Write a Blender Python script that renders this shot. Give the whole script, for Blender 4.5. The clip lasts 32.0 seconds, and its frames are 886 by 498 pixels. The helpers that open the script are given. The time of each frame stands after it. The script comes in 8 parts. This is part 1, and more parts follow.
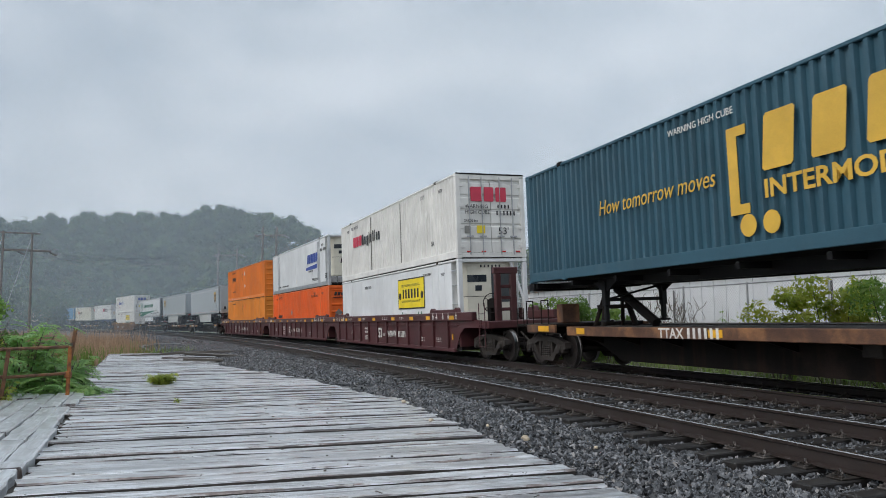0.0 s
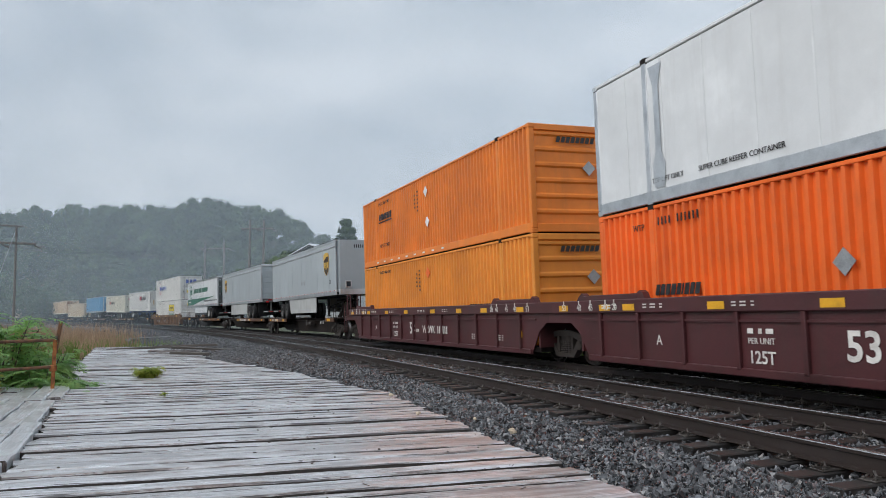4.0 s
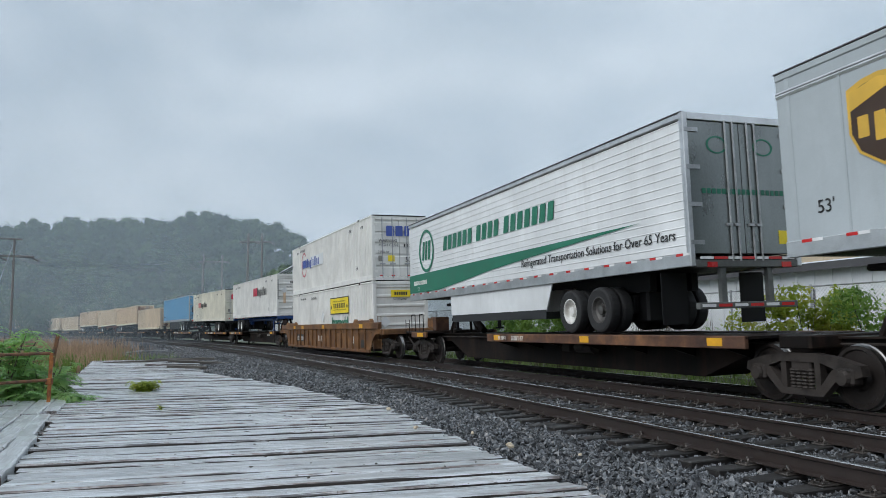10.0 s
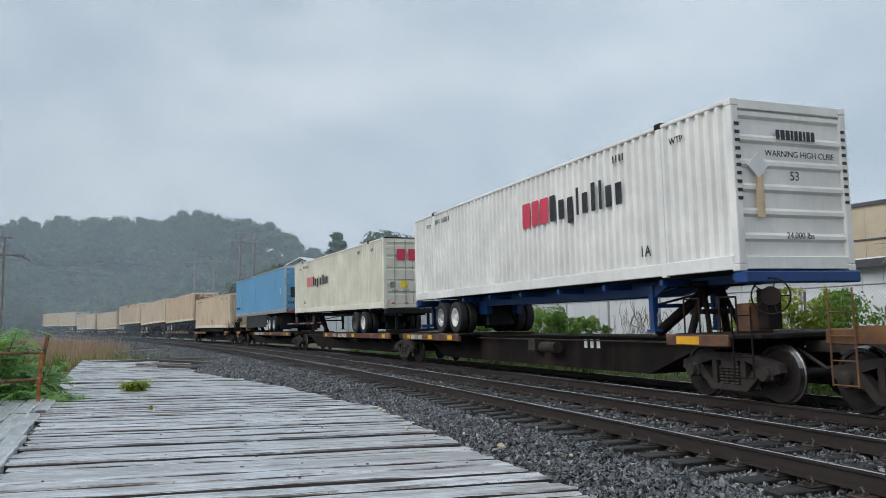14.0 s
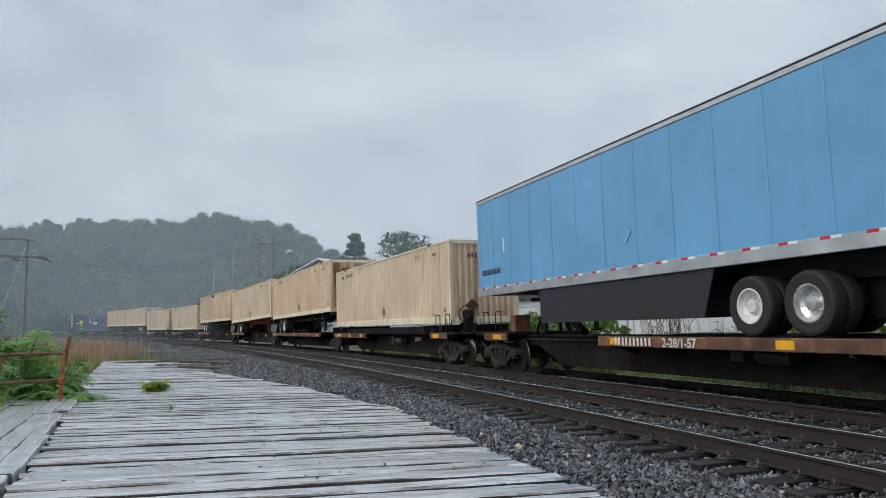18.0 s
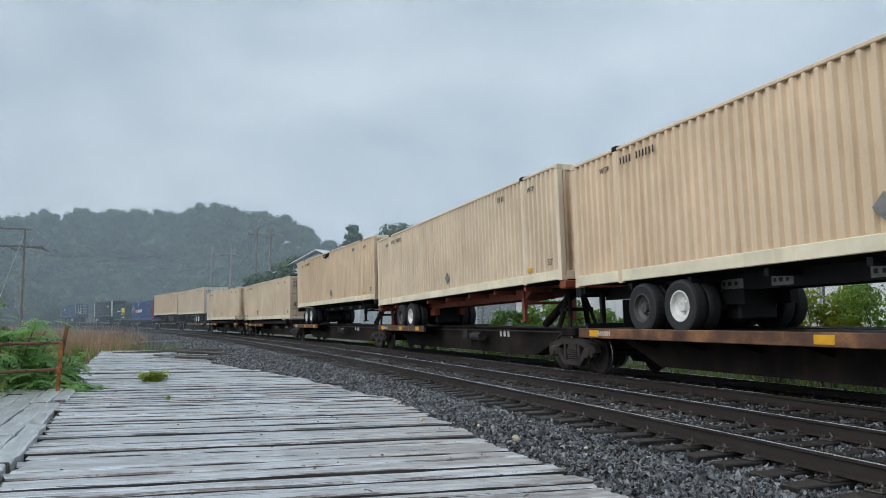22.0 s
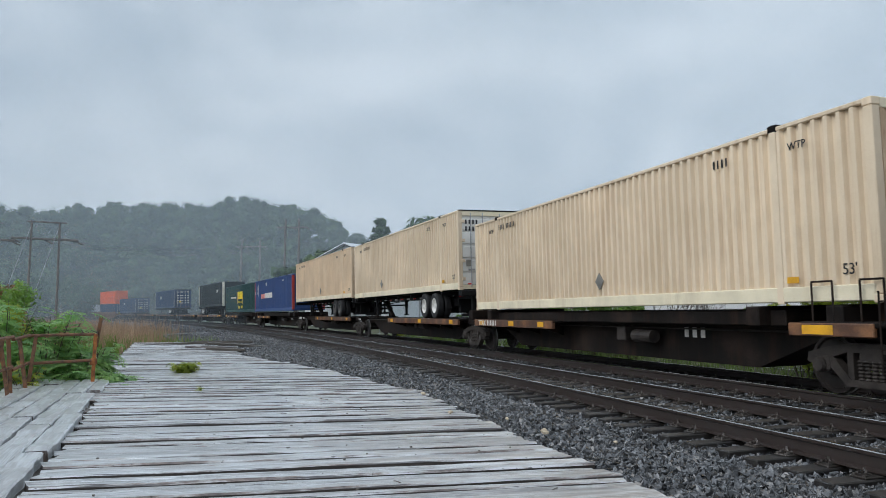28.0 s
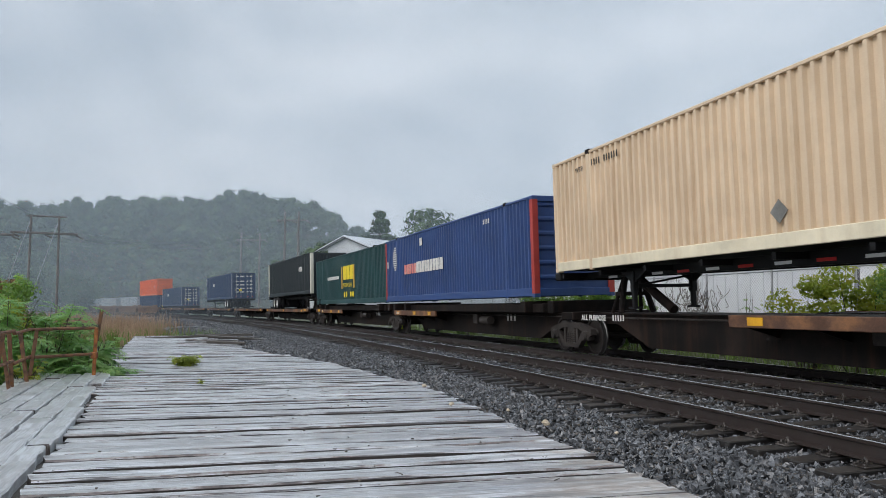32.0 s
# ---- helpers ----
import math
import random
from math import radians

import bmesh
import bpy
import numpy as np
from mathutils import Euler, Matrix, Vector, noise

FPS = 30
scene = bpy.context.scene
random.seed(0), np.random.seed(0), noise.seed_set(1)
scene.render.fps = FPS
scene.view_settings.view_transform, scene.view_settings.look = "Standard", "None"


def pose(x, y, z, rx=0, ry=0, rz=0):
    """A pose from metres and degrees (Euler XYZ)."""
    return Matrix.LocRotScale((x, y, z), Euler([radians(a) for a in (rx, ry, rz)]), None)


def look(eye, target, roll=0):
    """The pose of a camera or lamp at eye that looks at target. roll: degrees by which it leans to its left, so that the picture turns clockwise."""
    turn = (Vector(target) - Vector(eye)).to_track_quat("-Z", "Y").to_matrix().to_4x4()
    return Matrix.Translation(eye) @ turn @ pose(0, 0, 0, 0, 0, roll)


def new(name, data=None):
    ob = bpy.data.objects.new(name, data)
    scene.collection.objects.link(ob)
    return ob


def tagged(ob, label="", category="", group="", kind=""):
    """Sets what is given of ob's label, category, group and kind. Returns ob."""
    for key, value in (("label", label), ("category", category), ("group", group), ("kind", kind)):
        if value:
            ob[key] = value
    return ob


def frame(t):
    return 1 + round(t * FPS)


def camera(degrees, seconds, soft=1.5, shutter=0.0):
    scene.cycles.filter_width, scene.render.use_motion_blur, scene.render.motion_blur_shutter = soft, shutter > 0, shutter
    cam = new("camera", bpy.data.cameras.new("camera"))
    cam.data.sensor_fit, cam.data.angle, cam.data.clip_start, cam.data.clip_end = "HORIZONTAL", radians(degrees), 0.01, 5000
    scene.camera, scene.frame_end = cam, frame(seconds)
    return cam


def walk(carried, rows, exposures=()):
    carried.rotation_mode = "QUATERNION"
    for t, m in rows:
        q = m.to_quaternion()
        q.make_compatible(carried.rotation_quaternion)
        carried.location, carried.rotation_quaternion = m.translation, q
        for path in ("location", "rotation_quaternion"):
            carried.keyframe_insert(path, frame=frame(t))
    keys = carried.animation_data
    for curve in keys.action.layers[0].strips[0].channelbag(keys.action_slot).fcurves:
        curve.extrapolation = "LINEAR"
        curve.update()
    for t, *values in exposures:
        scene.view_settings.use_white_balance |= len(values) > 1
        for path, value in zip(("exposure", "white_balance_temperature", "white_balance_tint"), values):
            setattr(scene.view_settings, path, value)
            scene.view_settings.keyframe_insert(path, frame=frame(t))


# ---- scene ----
# The camera: hand-held beside the line, standing on an old timber deck.
cam = camera(60.32, 32.0, soft=0.65, shutter=0.06)
PATH = [
    (0, -0.009, 0.004, 1.513, -0.038, 5.429, -0.508), (0.5, -0.013, -0.004, 1.510, 0.080, 5.423, -0.410),
    (1, -0.012, -0.002, 1.510, 0.143, 5.391, -0.285), (1.5, -0.005, 0.001, 1.510, 0.128, 5.298, -0.204),
    (2, -0.004, 0.003, 1.507, 0.010, 5.163, -0.196), (2.5, -0.005, 0.001, 1.503, -0.229, 5.029, -0.265),
    (3, -0.005, -0.002, 1.503, -0.557, 4.927, -0.422), (3.5, -0.005, -0.001, 1.504, -0.879, 4.908, -0.581),
    (5.5, -0.009, -0.002, 1.513, -1.002, 5.594, 0.282), (6, -0.007, -0.006, 1.513, -1.042, 5.870, 0.516),
    (6.5, -0.005, 0.000, 1.510, -1.113, 6.133, 0.621), (7, -0.003, 0.004, 1.509, -1.159, 6.358, 0.572),
    (7.5, -0.002, 0.003, 1.510, -1.180, 6.510, 0.390), (8, -0.005, 0.000, 1.511, -1.200, 6.571, 0.161),
    (8.5, -0.002, -0.001, 1.509, -1.184, 6.508, -0.061), (9, 0.003, 0.001, 1.507, -1.168, 6.327, -0.232),
    (9.5, 0.005, 0.000, 1.505, -1.127, 6.127, -0.324), (10, 0.002, -0.000, 1.504, -1.071, 5.995, -0.348),
    (10.5, 0.003, -0.003, 1.505, -1.003, 5.942, -0.379), (11, 0.004, -0.009, 1.506, -0.949, 5.940, -0.392),
    (11.5, -0.001, -0.016, 1.505, -0.921, 5.978, -0.336), (12, -0.005, -0.017, 1.504, -0.921, 5.994, -0.245),
    (12.5, -0.004, -0.016, 1.503, -0.964, 5.994, -0.180), (13, -0.002, -0.015, 1.501, -1.125, 6.015, -0.148),
    (13.5, 0.003, -0.012, 1.503, -1.381, 6.043, -0.125), (14, 0.003, -0.007, 1.502, -1.640, 6.042, -0.125),
    (14.5, 0.005, -0.005, 1.501, -1.813, 5.994, -0.177), (16.5, 0.005, 0.006, 1.497, -0.912, 5.897, -0.371),
    (17, 0.011, 0.007, 1.498, -0.582, 5.970, -0.417), (17.5, 0.016, 0.004, 1.499, -0.357, 6.045, -0.344),
    (18, 0.018, 0.001, 1.498, -0.303, 6.094, -0.201), (18.5, 0.017, -0.001, 1.500, -0.424, 6.120, -0.065),
    (19, 0.012, -0.001, 1.502, -0.644, 6.165, 0.067), (19.5, 0.011, -0.002, 1.505, -0.828, 6.197, 0.091),
    (20, 0.012, 0.001, 1.502, -0.905, 6.208, 0.031), (20.5, 0.011, 0.004, 1.499, -0.880, 6.153, -0.008),
    (21, 0.010, 0.004, 1.496, -0.780, 6.004, -0.027), (21.5, 0.011, 0.003, 1.494, -0.639, 5.759, 0.011),
    (22, 0.009, 0.004, 1.493, -0.468, 5.493, 0.112), (22.5, 0.008, 0.008, 1.491, -0.237, 5.290, 0.286),
    (23, 0.007, 0.011, 1.490, 0.033, 5.148, 0.501), (23.5, 0.004, 0.011, 1.492, 0.286, 5.077, 0.692),
    (24, 0.003, 0.008, 1.492, 0.494, 5.056, 0.788), (24.5, 0.001, 0.005, 1.494, 0.673, 5.031, 0.764),
    (25, -0.001, 0.003, 1.493, 0.854, 5.034, 0.697), (25.5, -0.002, -0.000, 1.492, 1.051, 5.067, 0.590),
    (27.5, -0.007, 0.001, 1.489, 1.602, 5.089, 0.373), (28, -0.005, 0.004, 1.491, 1.591, 4.974, 0.299),
    (28.5, -0.003, 0.004, 1.491, 1.545, 4.896, 0.270), (29, -0.003, 0.001, 1.491, 1.484, 4.846, 0.303),
    (29.5, -0.008, 0.001, 1.492, 1.424, 4.787, 0.370), (30, -0.011, 0.003, 1.490, 1.410, 4.744, 0.426),
    (30.5, -0.012, 0.003, 1.489, 1.464, 4.730, 0.421), (31, -0.012, 0.003, 1.489, 1.544, 4.693, 0.335),
    (31.5, -0.013, 0.006, 1.489, 1.586, 4.585, 0.173), (32, -0.015, 0.009, 1.487, 1.566, 4.403, 0.044)]


def eye_pose(x, y, z, yaw, pitch, roll):
    return pose(x, y, z) @ pose(0, 0, 0, 0, 0, yaw) @ pose(0, 0, 0, 90 + pitch, 0, 0) @ pose(0, 0, 0, 0, 0, roll)


EXPOSURES = [(0, 0.12, 6430, 11.5), (5, 0.12, 6430, 11.5), (7.5, 0.1, 6130, 8), (13, 0.1, 6280, 9.5), (17, 0.1, 6300, 9.5), (18, 0.1, 6400, 11), (20, 0.08, 6030, 8), (21, 0.08, 6080, 7.5), (24, 0.12, 6250, 10), (29, 0.1, 6200, 9), (32, 0.15, 6400, 12)]
walk(cam, [(r[0], eye_pose(*r[1:])) for r in PATH], EXPOSURES)

# ---- world and sun: a low overcast morning ----
world = bpy.data.worlds.new("overcast_sky")
scene.world = world
world.use_nodes = True
wn, wl = world.node_tree.nodes, world.node_tree.links
wn.clear()
w_out = wn.new("ShaderNodeOutputWorld")
w_bg = wn.new("ShaderNodeBackground")
w_sky = wn.new("ShaderNodeTexSky")
w_sky.sky_type, w_sky.sun_disc = "NISHITA", False
w_sky.sun_elevation, w_sky.sun_rotation = radians(43), radians(241)
w_sky.air_density, w_sky.dust_density = 1.0, 3.0
w_dim = wn.new("ShaderNodeMixRGB")
w_dim.blend_type, w_dim.inputs[0].default_value = "MULTIPLY", 1.0
w_dim.inputs[2].default_value = (0.1, 0.1, 0.1, 1)
w_co = wn.new("ShaderNodeTexCoord")
w_map = wn.new("ShaderNodeMapping")
w_map.inputs["Scale"].default_value = (1.0, 1.0, 2.3)
w_n1 = wn.new("ShaderNodeTexNoise")
w_n1.inputs["Scale"].default_value, w_n1.inputs["Detail"].default_value, w_n1.inputs["Roughness"].default_value = 2.3, 5.0, 0.5
w_n1.inputs["Distortion"].default_value = 0.5
w_ramp = wn.new("ShaderNodeValToRGB")
w_ramp.color_ramp.elements[0].position, w_ramp.color_ramp.elements[0].color = 0.34, (0.47, 0.545, 0.625, 1)
w_ramp.color_ramp.elements[1].position, w_ramp.color_ramp.elements[1].color = 0.68, (0.79, 0.845, 0.90, 1)
w_mix = wn.new("ShaderNodeMixRGB")
w_mix.inputs[0].default_value = 0.94
wl.new(w_co.outputs["Generated"], w_map.inputs[0])
wl.new(w_map.outputs[0], w_n1.inputs["Vector"])
wl.new(w_n1.outputs[0], w_ramp.inputs[0])
wl.new(w_sky.outputs[0], w_dim.inputs[1])
wl.new(w_dim.outputs[0], w_mix.inputs[1])
wl.new(w_ramp.outputs[0], w_mix.inputs[2])
wl.new(w_mix.outputs[0], w_bg.inputs[0])
w_bg.inputs[1].default_value = 1.0
wl.new(w_bg.outputs[0], w_out.inputs[0])

sun = new("sun", bpy.data.lights.new("sun", "SUN"))
sun.data.energy, sun.data.angle, sun.data.color = 1.5, radians(45), (1.0, 0.97, 0.93)
sun.matrix_world = look((-40, -22, 40), (0, 0, 0))

# ---- the line of the tracks: one plan curve, heading turns left as it goes away ----
RAIL_TOP, CANT, SPACING, GAUGE = 0.306, 0.02648, 3.656, 1.505
ARC = np.arange(-420, 640.01, 0.5)
_h = -0.29395 - (0.0022767 * ARC - 0.000002749 * ARC * np.abs(ARC))
_dx, _dy = np.sin((_h[1:] + _h[:-1]) / 2) * 0.5, np.cos((_h[1:] + _h[:-1]) / 2) * 0.5
_px, _py = np.concatenate([[0], np.cumsum(_dx)]), np.concatenate([[0], np.cumsum(_dy)])
_px, _py = _px - np.interp(0, ARC, _px) + 10.487, _py - np.interp(0, ARC, _py)


def along(s, off=0.0, z=0.0):
    """A point s metres along the curve away from the camera, off metres to its right."""
    h = np.interp(s, ARC, _h)
    return Vector((np.interp(s, ARC, _px) + off * math.cos(h), np.interp(s, ARC, _py) - off * math.sin(h), z))


def on_track(s, off=0.0):
    """Pose of a vehicle's middle on the train's track: x the way it runs, y to its far side, z up, leaning with the cant."""
    h = np.interp(s, ARC, _h)
    ca, sa = math.cos(CANT), math.sin(CANT)
    x = Vector((-math.sin(h), -math.cos(h), 0))
    y = Vector((math.cos(h) * ca, -math.sin(h) * ca, sa))
    zz = x.cross(y)
    m = Matrix((x, y, zz)).transposed().to_4x4()
    m.translation = along(s, off, RAIL_TOP + 0.017 + GAUGE / 2 * sa)
    return m


def gone(t):
    """Metres that the train has run by t seconds."""
    return 11.3088 * t - 0.0204048 * t * t + 0.0000332181 * t ** 3


# ---- materials ----
def nodes_of(name):
    m = bpy.data.materials.new(name)
    m.use_nodes = True
    n, l = m.node_tree.nodes, m.node_tree.links
    return m, n, l, n["Principled BSDF"]


def surface(name, base, rough=0.6, metal=0.0, dark=None, light=None, scale=1.5, stretch=(1, 1, 1), fine=60.0, bump=0.15, amount=0.35, per_object=0.0, spec=0.5, coat=0.0, streak=None, streak_amount=0.3, streak_scale=(3.0, 3.0, 0.25), streak_range=(0.52, 0.78), bump_scale=None):
    """Base colour with large stains, fine grain and an optional run of vertical streaks; object space, in metres."""
    m, n, l, p = nodes_of(name)
    co = n.new("ShaderNodeTexCoord")
    mp = n.new("ShaderNodeMapping")
    mp.inputs["Scale"].default_value = stretch
    oi = n.new("ShaderNodeObjectInfo")
    shift = n.new("ShaderNodeVectorMath")
    shift.operation = "MULTIPLY_ADD"
    shift.inputs[1].default_value = (37.0, 53.0, 71.0)
    l.new(oi.outputs["Random"], shift.inputs[0])
    l.new(co.outputs["Object"], shift.inputs[2])
    where = shift.outputs[0]
    l.new(where, mp.inputs[0])
    big, small = n.new("ShaderNodeTexNoise"), n.new("ShaderNodeTexNoise")
    big.inputs["Scale"].default_value, big.inputs["Detail"].default_value, big.inputs["Roughness"].default_value = scale, 6, 0.62
    small.inputs["Scale"].default_value, small.inputs["Detail"].default_value = fine, 3
    l.new(mp.outputs[0], big.inputs["Vector"])
    l.new(mp.outputs[0], small.inputs["Vector"])
    dark = dark or [c * 0.55 for c in base]
    light = light or [min(1, c * 1.15) for c in base]
    ramp = n.new("ShaderNodeValToRGB")
    e = ramp.color_ramp.elements
    e[0].position, e[0].color = 0.32, (*[b + (d - b) * min(1, amount * 2) for b, d in zip(base, dark)], 1)
    e[1].position, e[1].color = 0.68, (*light, 1)
    mid = e.new(0.5)
    mid.color = (*base, 1)
    l.new(big.outputs[0], ramp.inputs[0])
    grain = n.new("ShaderNodeMixRGB")
    grain.blend_type = "OVERLAY"
    grain.inputs[0].default_value = amount
    l.new(ramp.outputs[0], grain.inputs[1])
    l.new(small.outputs[0], grain.inputs[2])
    colour = grain.outputs[0]
    if streak:
        sm = n.new("ShaderNodeMapping")
        sm.inputs["Scale"].default_value = streak_scale
        l.new(where, sm.inputs[0])
        sn = n.new("ShaderNodeTexNoise")
        sn.inputs["Scale"].default_value, sn.inputs["Detail"].default_value, sn.inputs["Roughness"].default_value = 1.0, 8, 0.7
        l.new(sm.outputs[0], sn.inputs["Vector"])
        sr = n.new("ShaderNodeValToRGB")
        sr.color_ramp.elements[0].position, sr.color_ramp.elements[1].position = streak_range
        sr.color_ramp.elements[0].color, sr.color_ramp.elements[1].color = (0, 0, 0, 1), (streak_amount, streak_amount, streak_amount, 1)
        l.new(sn.outputs[0], sr.inputs[0])
        mx = n.new("ShaderNodeMixRGB")
        l.new(sr.outputs[0], mx.inputs[0])
        l.new(colour, mx.inputs[1])
        mx.inputs[2].default_value = (*streak, 1)
        colour = mx.outputs[0]
    if per_object:
        mr = n.new("ShaderNodeMapRange")
        mr.inputs["To Min"].default_value, mr.inputs["To Max"].default_value = 1 - per_object, 1 + per_object
        l.new(oi.outputs["Random"], mr.inputs["Value"])
        hs = n.new("ShaderNodeHueSaturation")
        l.new(mr.outputs[0], hs.inputs["Value"])
        l.new(colour, hs.inputs["Color"])
        colour = hs.outputs[0]
    l.new(colour, p.inputs["Base Color"])
    rr = n.new("ShaderNodeMapRange")
    rr.inputs["To Min"].default_value, rr.inputs["To Max"].default_value = max(0.03, rough - 0.12), min(1, rough + 0.12)
    l.new(big.outputs[0], rr.inputs["Value"])
    l.new(rr.outputs[0], p.inputs["Roughness"])
    p.inputs["Metallic"].default_value = metal
    p.inputs["Specular IOR Level"].default_value = spec
    p.inputs["Coat Weight"].default_value = coat
    if bump:
        bp = n.new("ShaderNodeBump")
        bp.inputs["Strength"].default_value, bp.inputs["Distance"].default_value = bump, 0.01
        l.new((big if bump_scale == "big" else small).outputs[0], bp.inputs["Height"])
        l.new(bp.outputs[0], p.inputs["Normal"])
    return m


def leafy(name, base, share=0.45, **kw):
    """A leaf: half of the light goes through it."""
    m = surface(name, base, bump=0, **kw)
    n, l = m.node_tree.nodes, m.node_tree.links
    p, out = n["Principled BSDF"], n["Material Output"]
    tl, mx, br = n.new("ShaderNodeBsdfTranslucent"), n.new("ShaderNodeMixShader"), n.new("ShaderNodeHueSaturation")
    mx.inputs[0].default_value = share
    br.inputs["Value"].default_value, br.inputs["Saturation"].default_value = 1.35, 1.1
    l.new(p.inputs["Base Color"].links[0].from_socket, br.inputs["Color"])
    l.new(br.outputs[0], tl.inputs[0])
    l.new(p.outputs[0], mx.inputs[1])
    l.new(tl.outputs[0], mx.inputs[2])
    l.new(mx.outputs[0], out.inputs[0])
    return m


def plain(name, base, rough=0.5, metal=0.0):
    return surface(name, base, rough, metal, amount=0.15, bump=0.04)


GRIME = (0.09, 0.075, 0.06)
RUST = (0.16, 0.065, 0.03)
MAT = {}
MAT["white_box"] = surface("white_container_paint", (0.745, 0.735, 0.70), 0.45, scale=0.8, amount=0.12, streak=(0.35, 0.31, 0.26), streak_amount=0.28, bump=0.05)
MAT["white_smooth"] = surface("white_reefer_panel", (0.72, 0.735, 0.74), 0.35, scale=0.6, amount=0.1, streak=(0.42, 0.40, 0.37), streak_amount=0.25, bump=0.03)
MAT["cream_white"] = surface("cream_white_paint", (0.72, 0.69, 0.58), 0.5, scale=0.8, amount=0.12, streak=(0.33, 0.24, 0.15), streak_amount=0.3, bump=0.05)
MAT["orange"] = surface("orange_container_paint", (0.80, 0.225, 0.026), 0.45, scale=0.7, amount=0.15, dark=(0.45, 0.12, 0.03), streak=(0.5, 0.17, 0.05), streak_amount=0.35, bump=0.05)
MAT["orange_yellow"] = surface("faded_orange_paint", (0.79, 0.285, 0.036), 0.5, scale=0.7, amount=0.15, dark=(0.5, 0.16, 0.03), streak=(0.62, 0.2, 0.04), streak_amount=0.5, bump=0.05)
MAT["red_orange"] = surface("red_orange_paint", (0.86, 0.15, 0.018), 0.42, scale=0.7, amount=0.15, dark=(0.4, 0.08, 0.02), streak=(0.45, 0.1, 0.04), streak_amount=0.35, bump=0.05)
MAT["teal"] = surface("blue_green_paint", (0.028, 0.088, 0.125), 0.45, scale=0.6, amount=0.2, streak=(0.09, 0.13, 0.15), streak_amount=0.4, bump=0.05)
MAT["beige"] = surface("beige_container_paint", (0.69, 0.535, 0.37), 0.5, scale=0.5, amount=0.16, dark=(0.5, 0.36, 0.21), streak=(0.36, 0.2, 0.085), streak_amount=0.6, streak_scale=(5.5, 5.5, 0.3), bump=0.05)
MAT["beige_pale"] = surface("pale_beige_paint", (0.70, 0.575, 0.42), 0.5, scale=0.5, amount=0.14, dark=(0.45, 0.34, 0.2), streak=(0.36, 0.21, 0.1), streak_amount=0.6, streak_scale=(5.5, 5.5, 0.3), bump=0.05)
MAT["beige_rust"] = surface("rust_stained_beige", (0.64, 0.48, 0.32), 0.6, scale=0.8, amount=0.3, dark=(0.3, 0.16, 0.07), streak=(0.17, 0.06, 0.022), streak_amount=0.9, streak_scale=(2.4, 2.4, 0.3), streak_range=(0.52, 0.7), bump=0.12)
MAT["heavy_rust"] = surface("heavily_rusted_beige", (0.64, 0.46, 0.30), 0.65, scale=0.8, amount=0.3, dark=(0.34, 0.18, 0.08), streak=(0.19, 0.07, 0.027), streak_amount=0.95, streak_scale=(1.6, 1.6, 0.3), streak_range=(0.48, 0.64), bump=0.15)
MAT["cream_rail"] = surface("cream_rail_paint", (0.76, 0.68, 0.50), 0.5, scale=1.2, amount=0.16, streak=(0.36, 0.22, 0.1), streak_amount=0.3, bump=0.05)
MAT["blue_box"] = surface("royal_blue_paint", (0.03, 0.07, 0.21), 0.45, scale=0.6, amount=0.2, streak=(0.1, 0.13, 0.22), streak_amount=0.35, bump=0.05)
MAT["navy"] = surface("navy_paint", (0.022, 0.05, 0.12), 0.45, scale=0.6, amount=0.2, streak=(0.08, 0.1, 0.14), streak_amount=0.35, bump=0.05)
MAT["black_box"] = surface("black_green_paint", (0.018, 0.026, 0.03), 0.4, scale=0.6, amount=0.2, streak=(0.06, 0.07, 0.07), streak_amount=0.35, bump=0.05)
MAT["csx_green"] = surface("dark_green_paint", (0.012, 0.06, 0.062), 0.45, scale=0.6, amount=0.2, streak=(0.05, 0.09, 0.09), streak_amount=0.35, bump=0.05)
MAT["red_post"] = surface("red_post_paint", (0.42, 0.05, 0.04), 0.5, scale=1.5, amount=0.2)
MAT["grey_trailer"] = surface("light_grey_trailer_skin", (0.41, 0.45, 0.47), 0.38, scale=0.4, amount=0.08, streak=(0.3, 0.31, 0.31), streak_amount=0.25, bump=0.03)
MAT["blue_trailer"] = surface("sky_blue_trailer_skin", (0.13, 0.34, 0.56), 0.42, scale=0.5, amount=0.1, streak=(0.1, 0.25, 0.42), streak_amount=0.3, bump=0.03)
MAT["alu"] = surface("bare_aluminium", (0.62, 0.63, 0.64), 0.38, 0.85, scale=2.0, amount=0.2, bump=0.05)
MAT["steel_door"] = surface("stainless_door", (0.2, 0.215, 0.21), 0.28, 0.9, scale=1.2, amount=0.25, stretch=(1, 1, 0.4), bump=0.08)
MAT["galv"] = surface("galvanised_steel", (0.42, 0.43, 0.44), 0.5, 0.7, scale=4, amount=0.3)
MAT["guard_grey"] = surface("dull_grey_bumper_steel", (0.15, 0.155, 0.15), 0.5, 0.4, scale=3, amount=0.35, streak=GRIME, streak_amount=0.4)
MAT["skirt"] = surface("grey_side_skirt", (0.46, 0.47, 0.46), 0.5, scale=0.8, amount=0.2, streak=GRIME, streak_amount=0.3, bump=0.03)
MAT["black_skirt"] = plain("black_skirt", (0.02, 0.021, 0.023), 0.55)
MAT["maroon"] = surface("maroon_car_paint", (0.074, 0.021, 0.023), 0.42, scale=1.0, amount=0.35, dark=(0.038, 0.014, 0.014), streak=(0.06, 0.04, 0.035), streak_amount=0.5, bump=0.06)
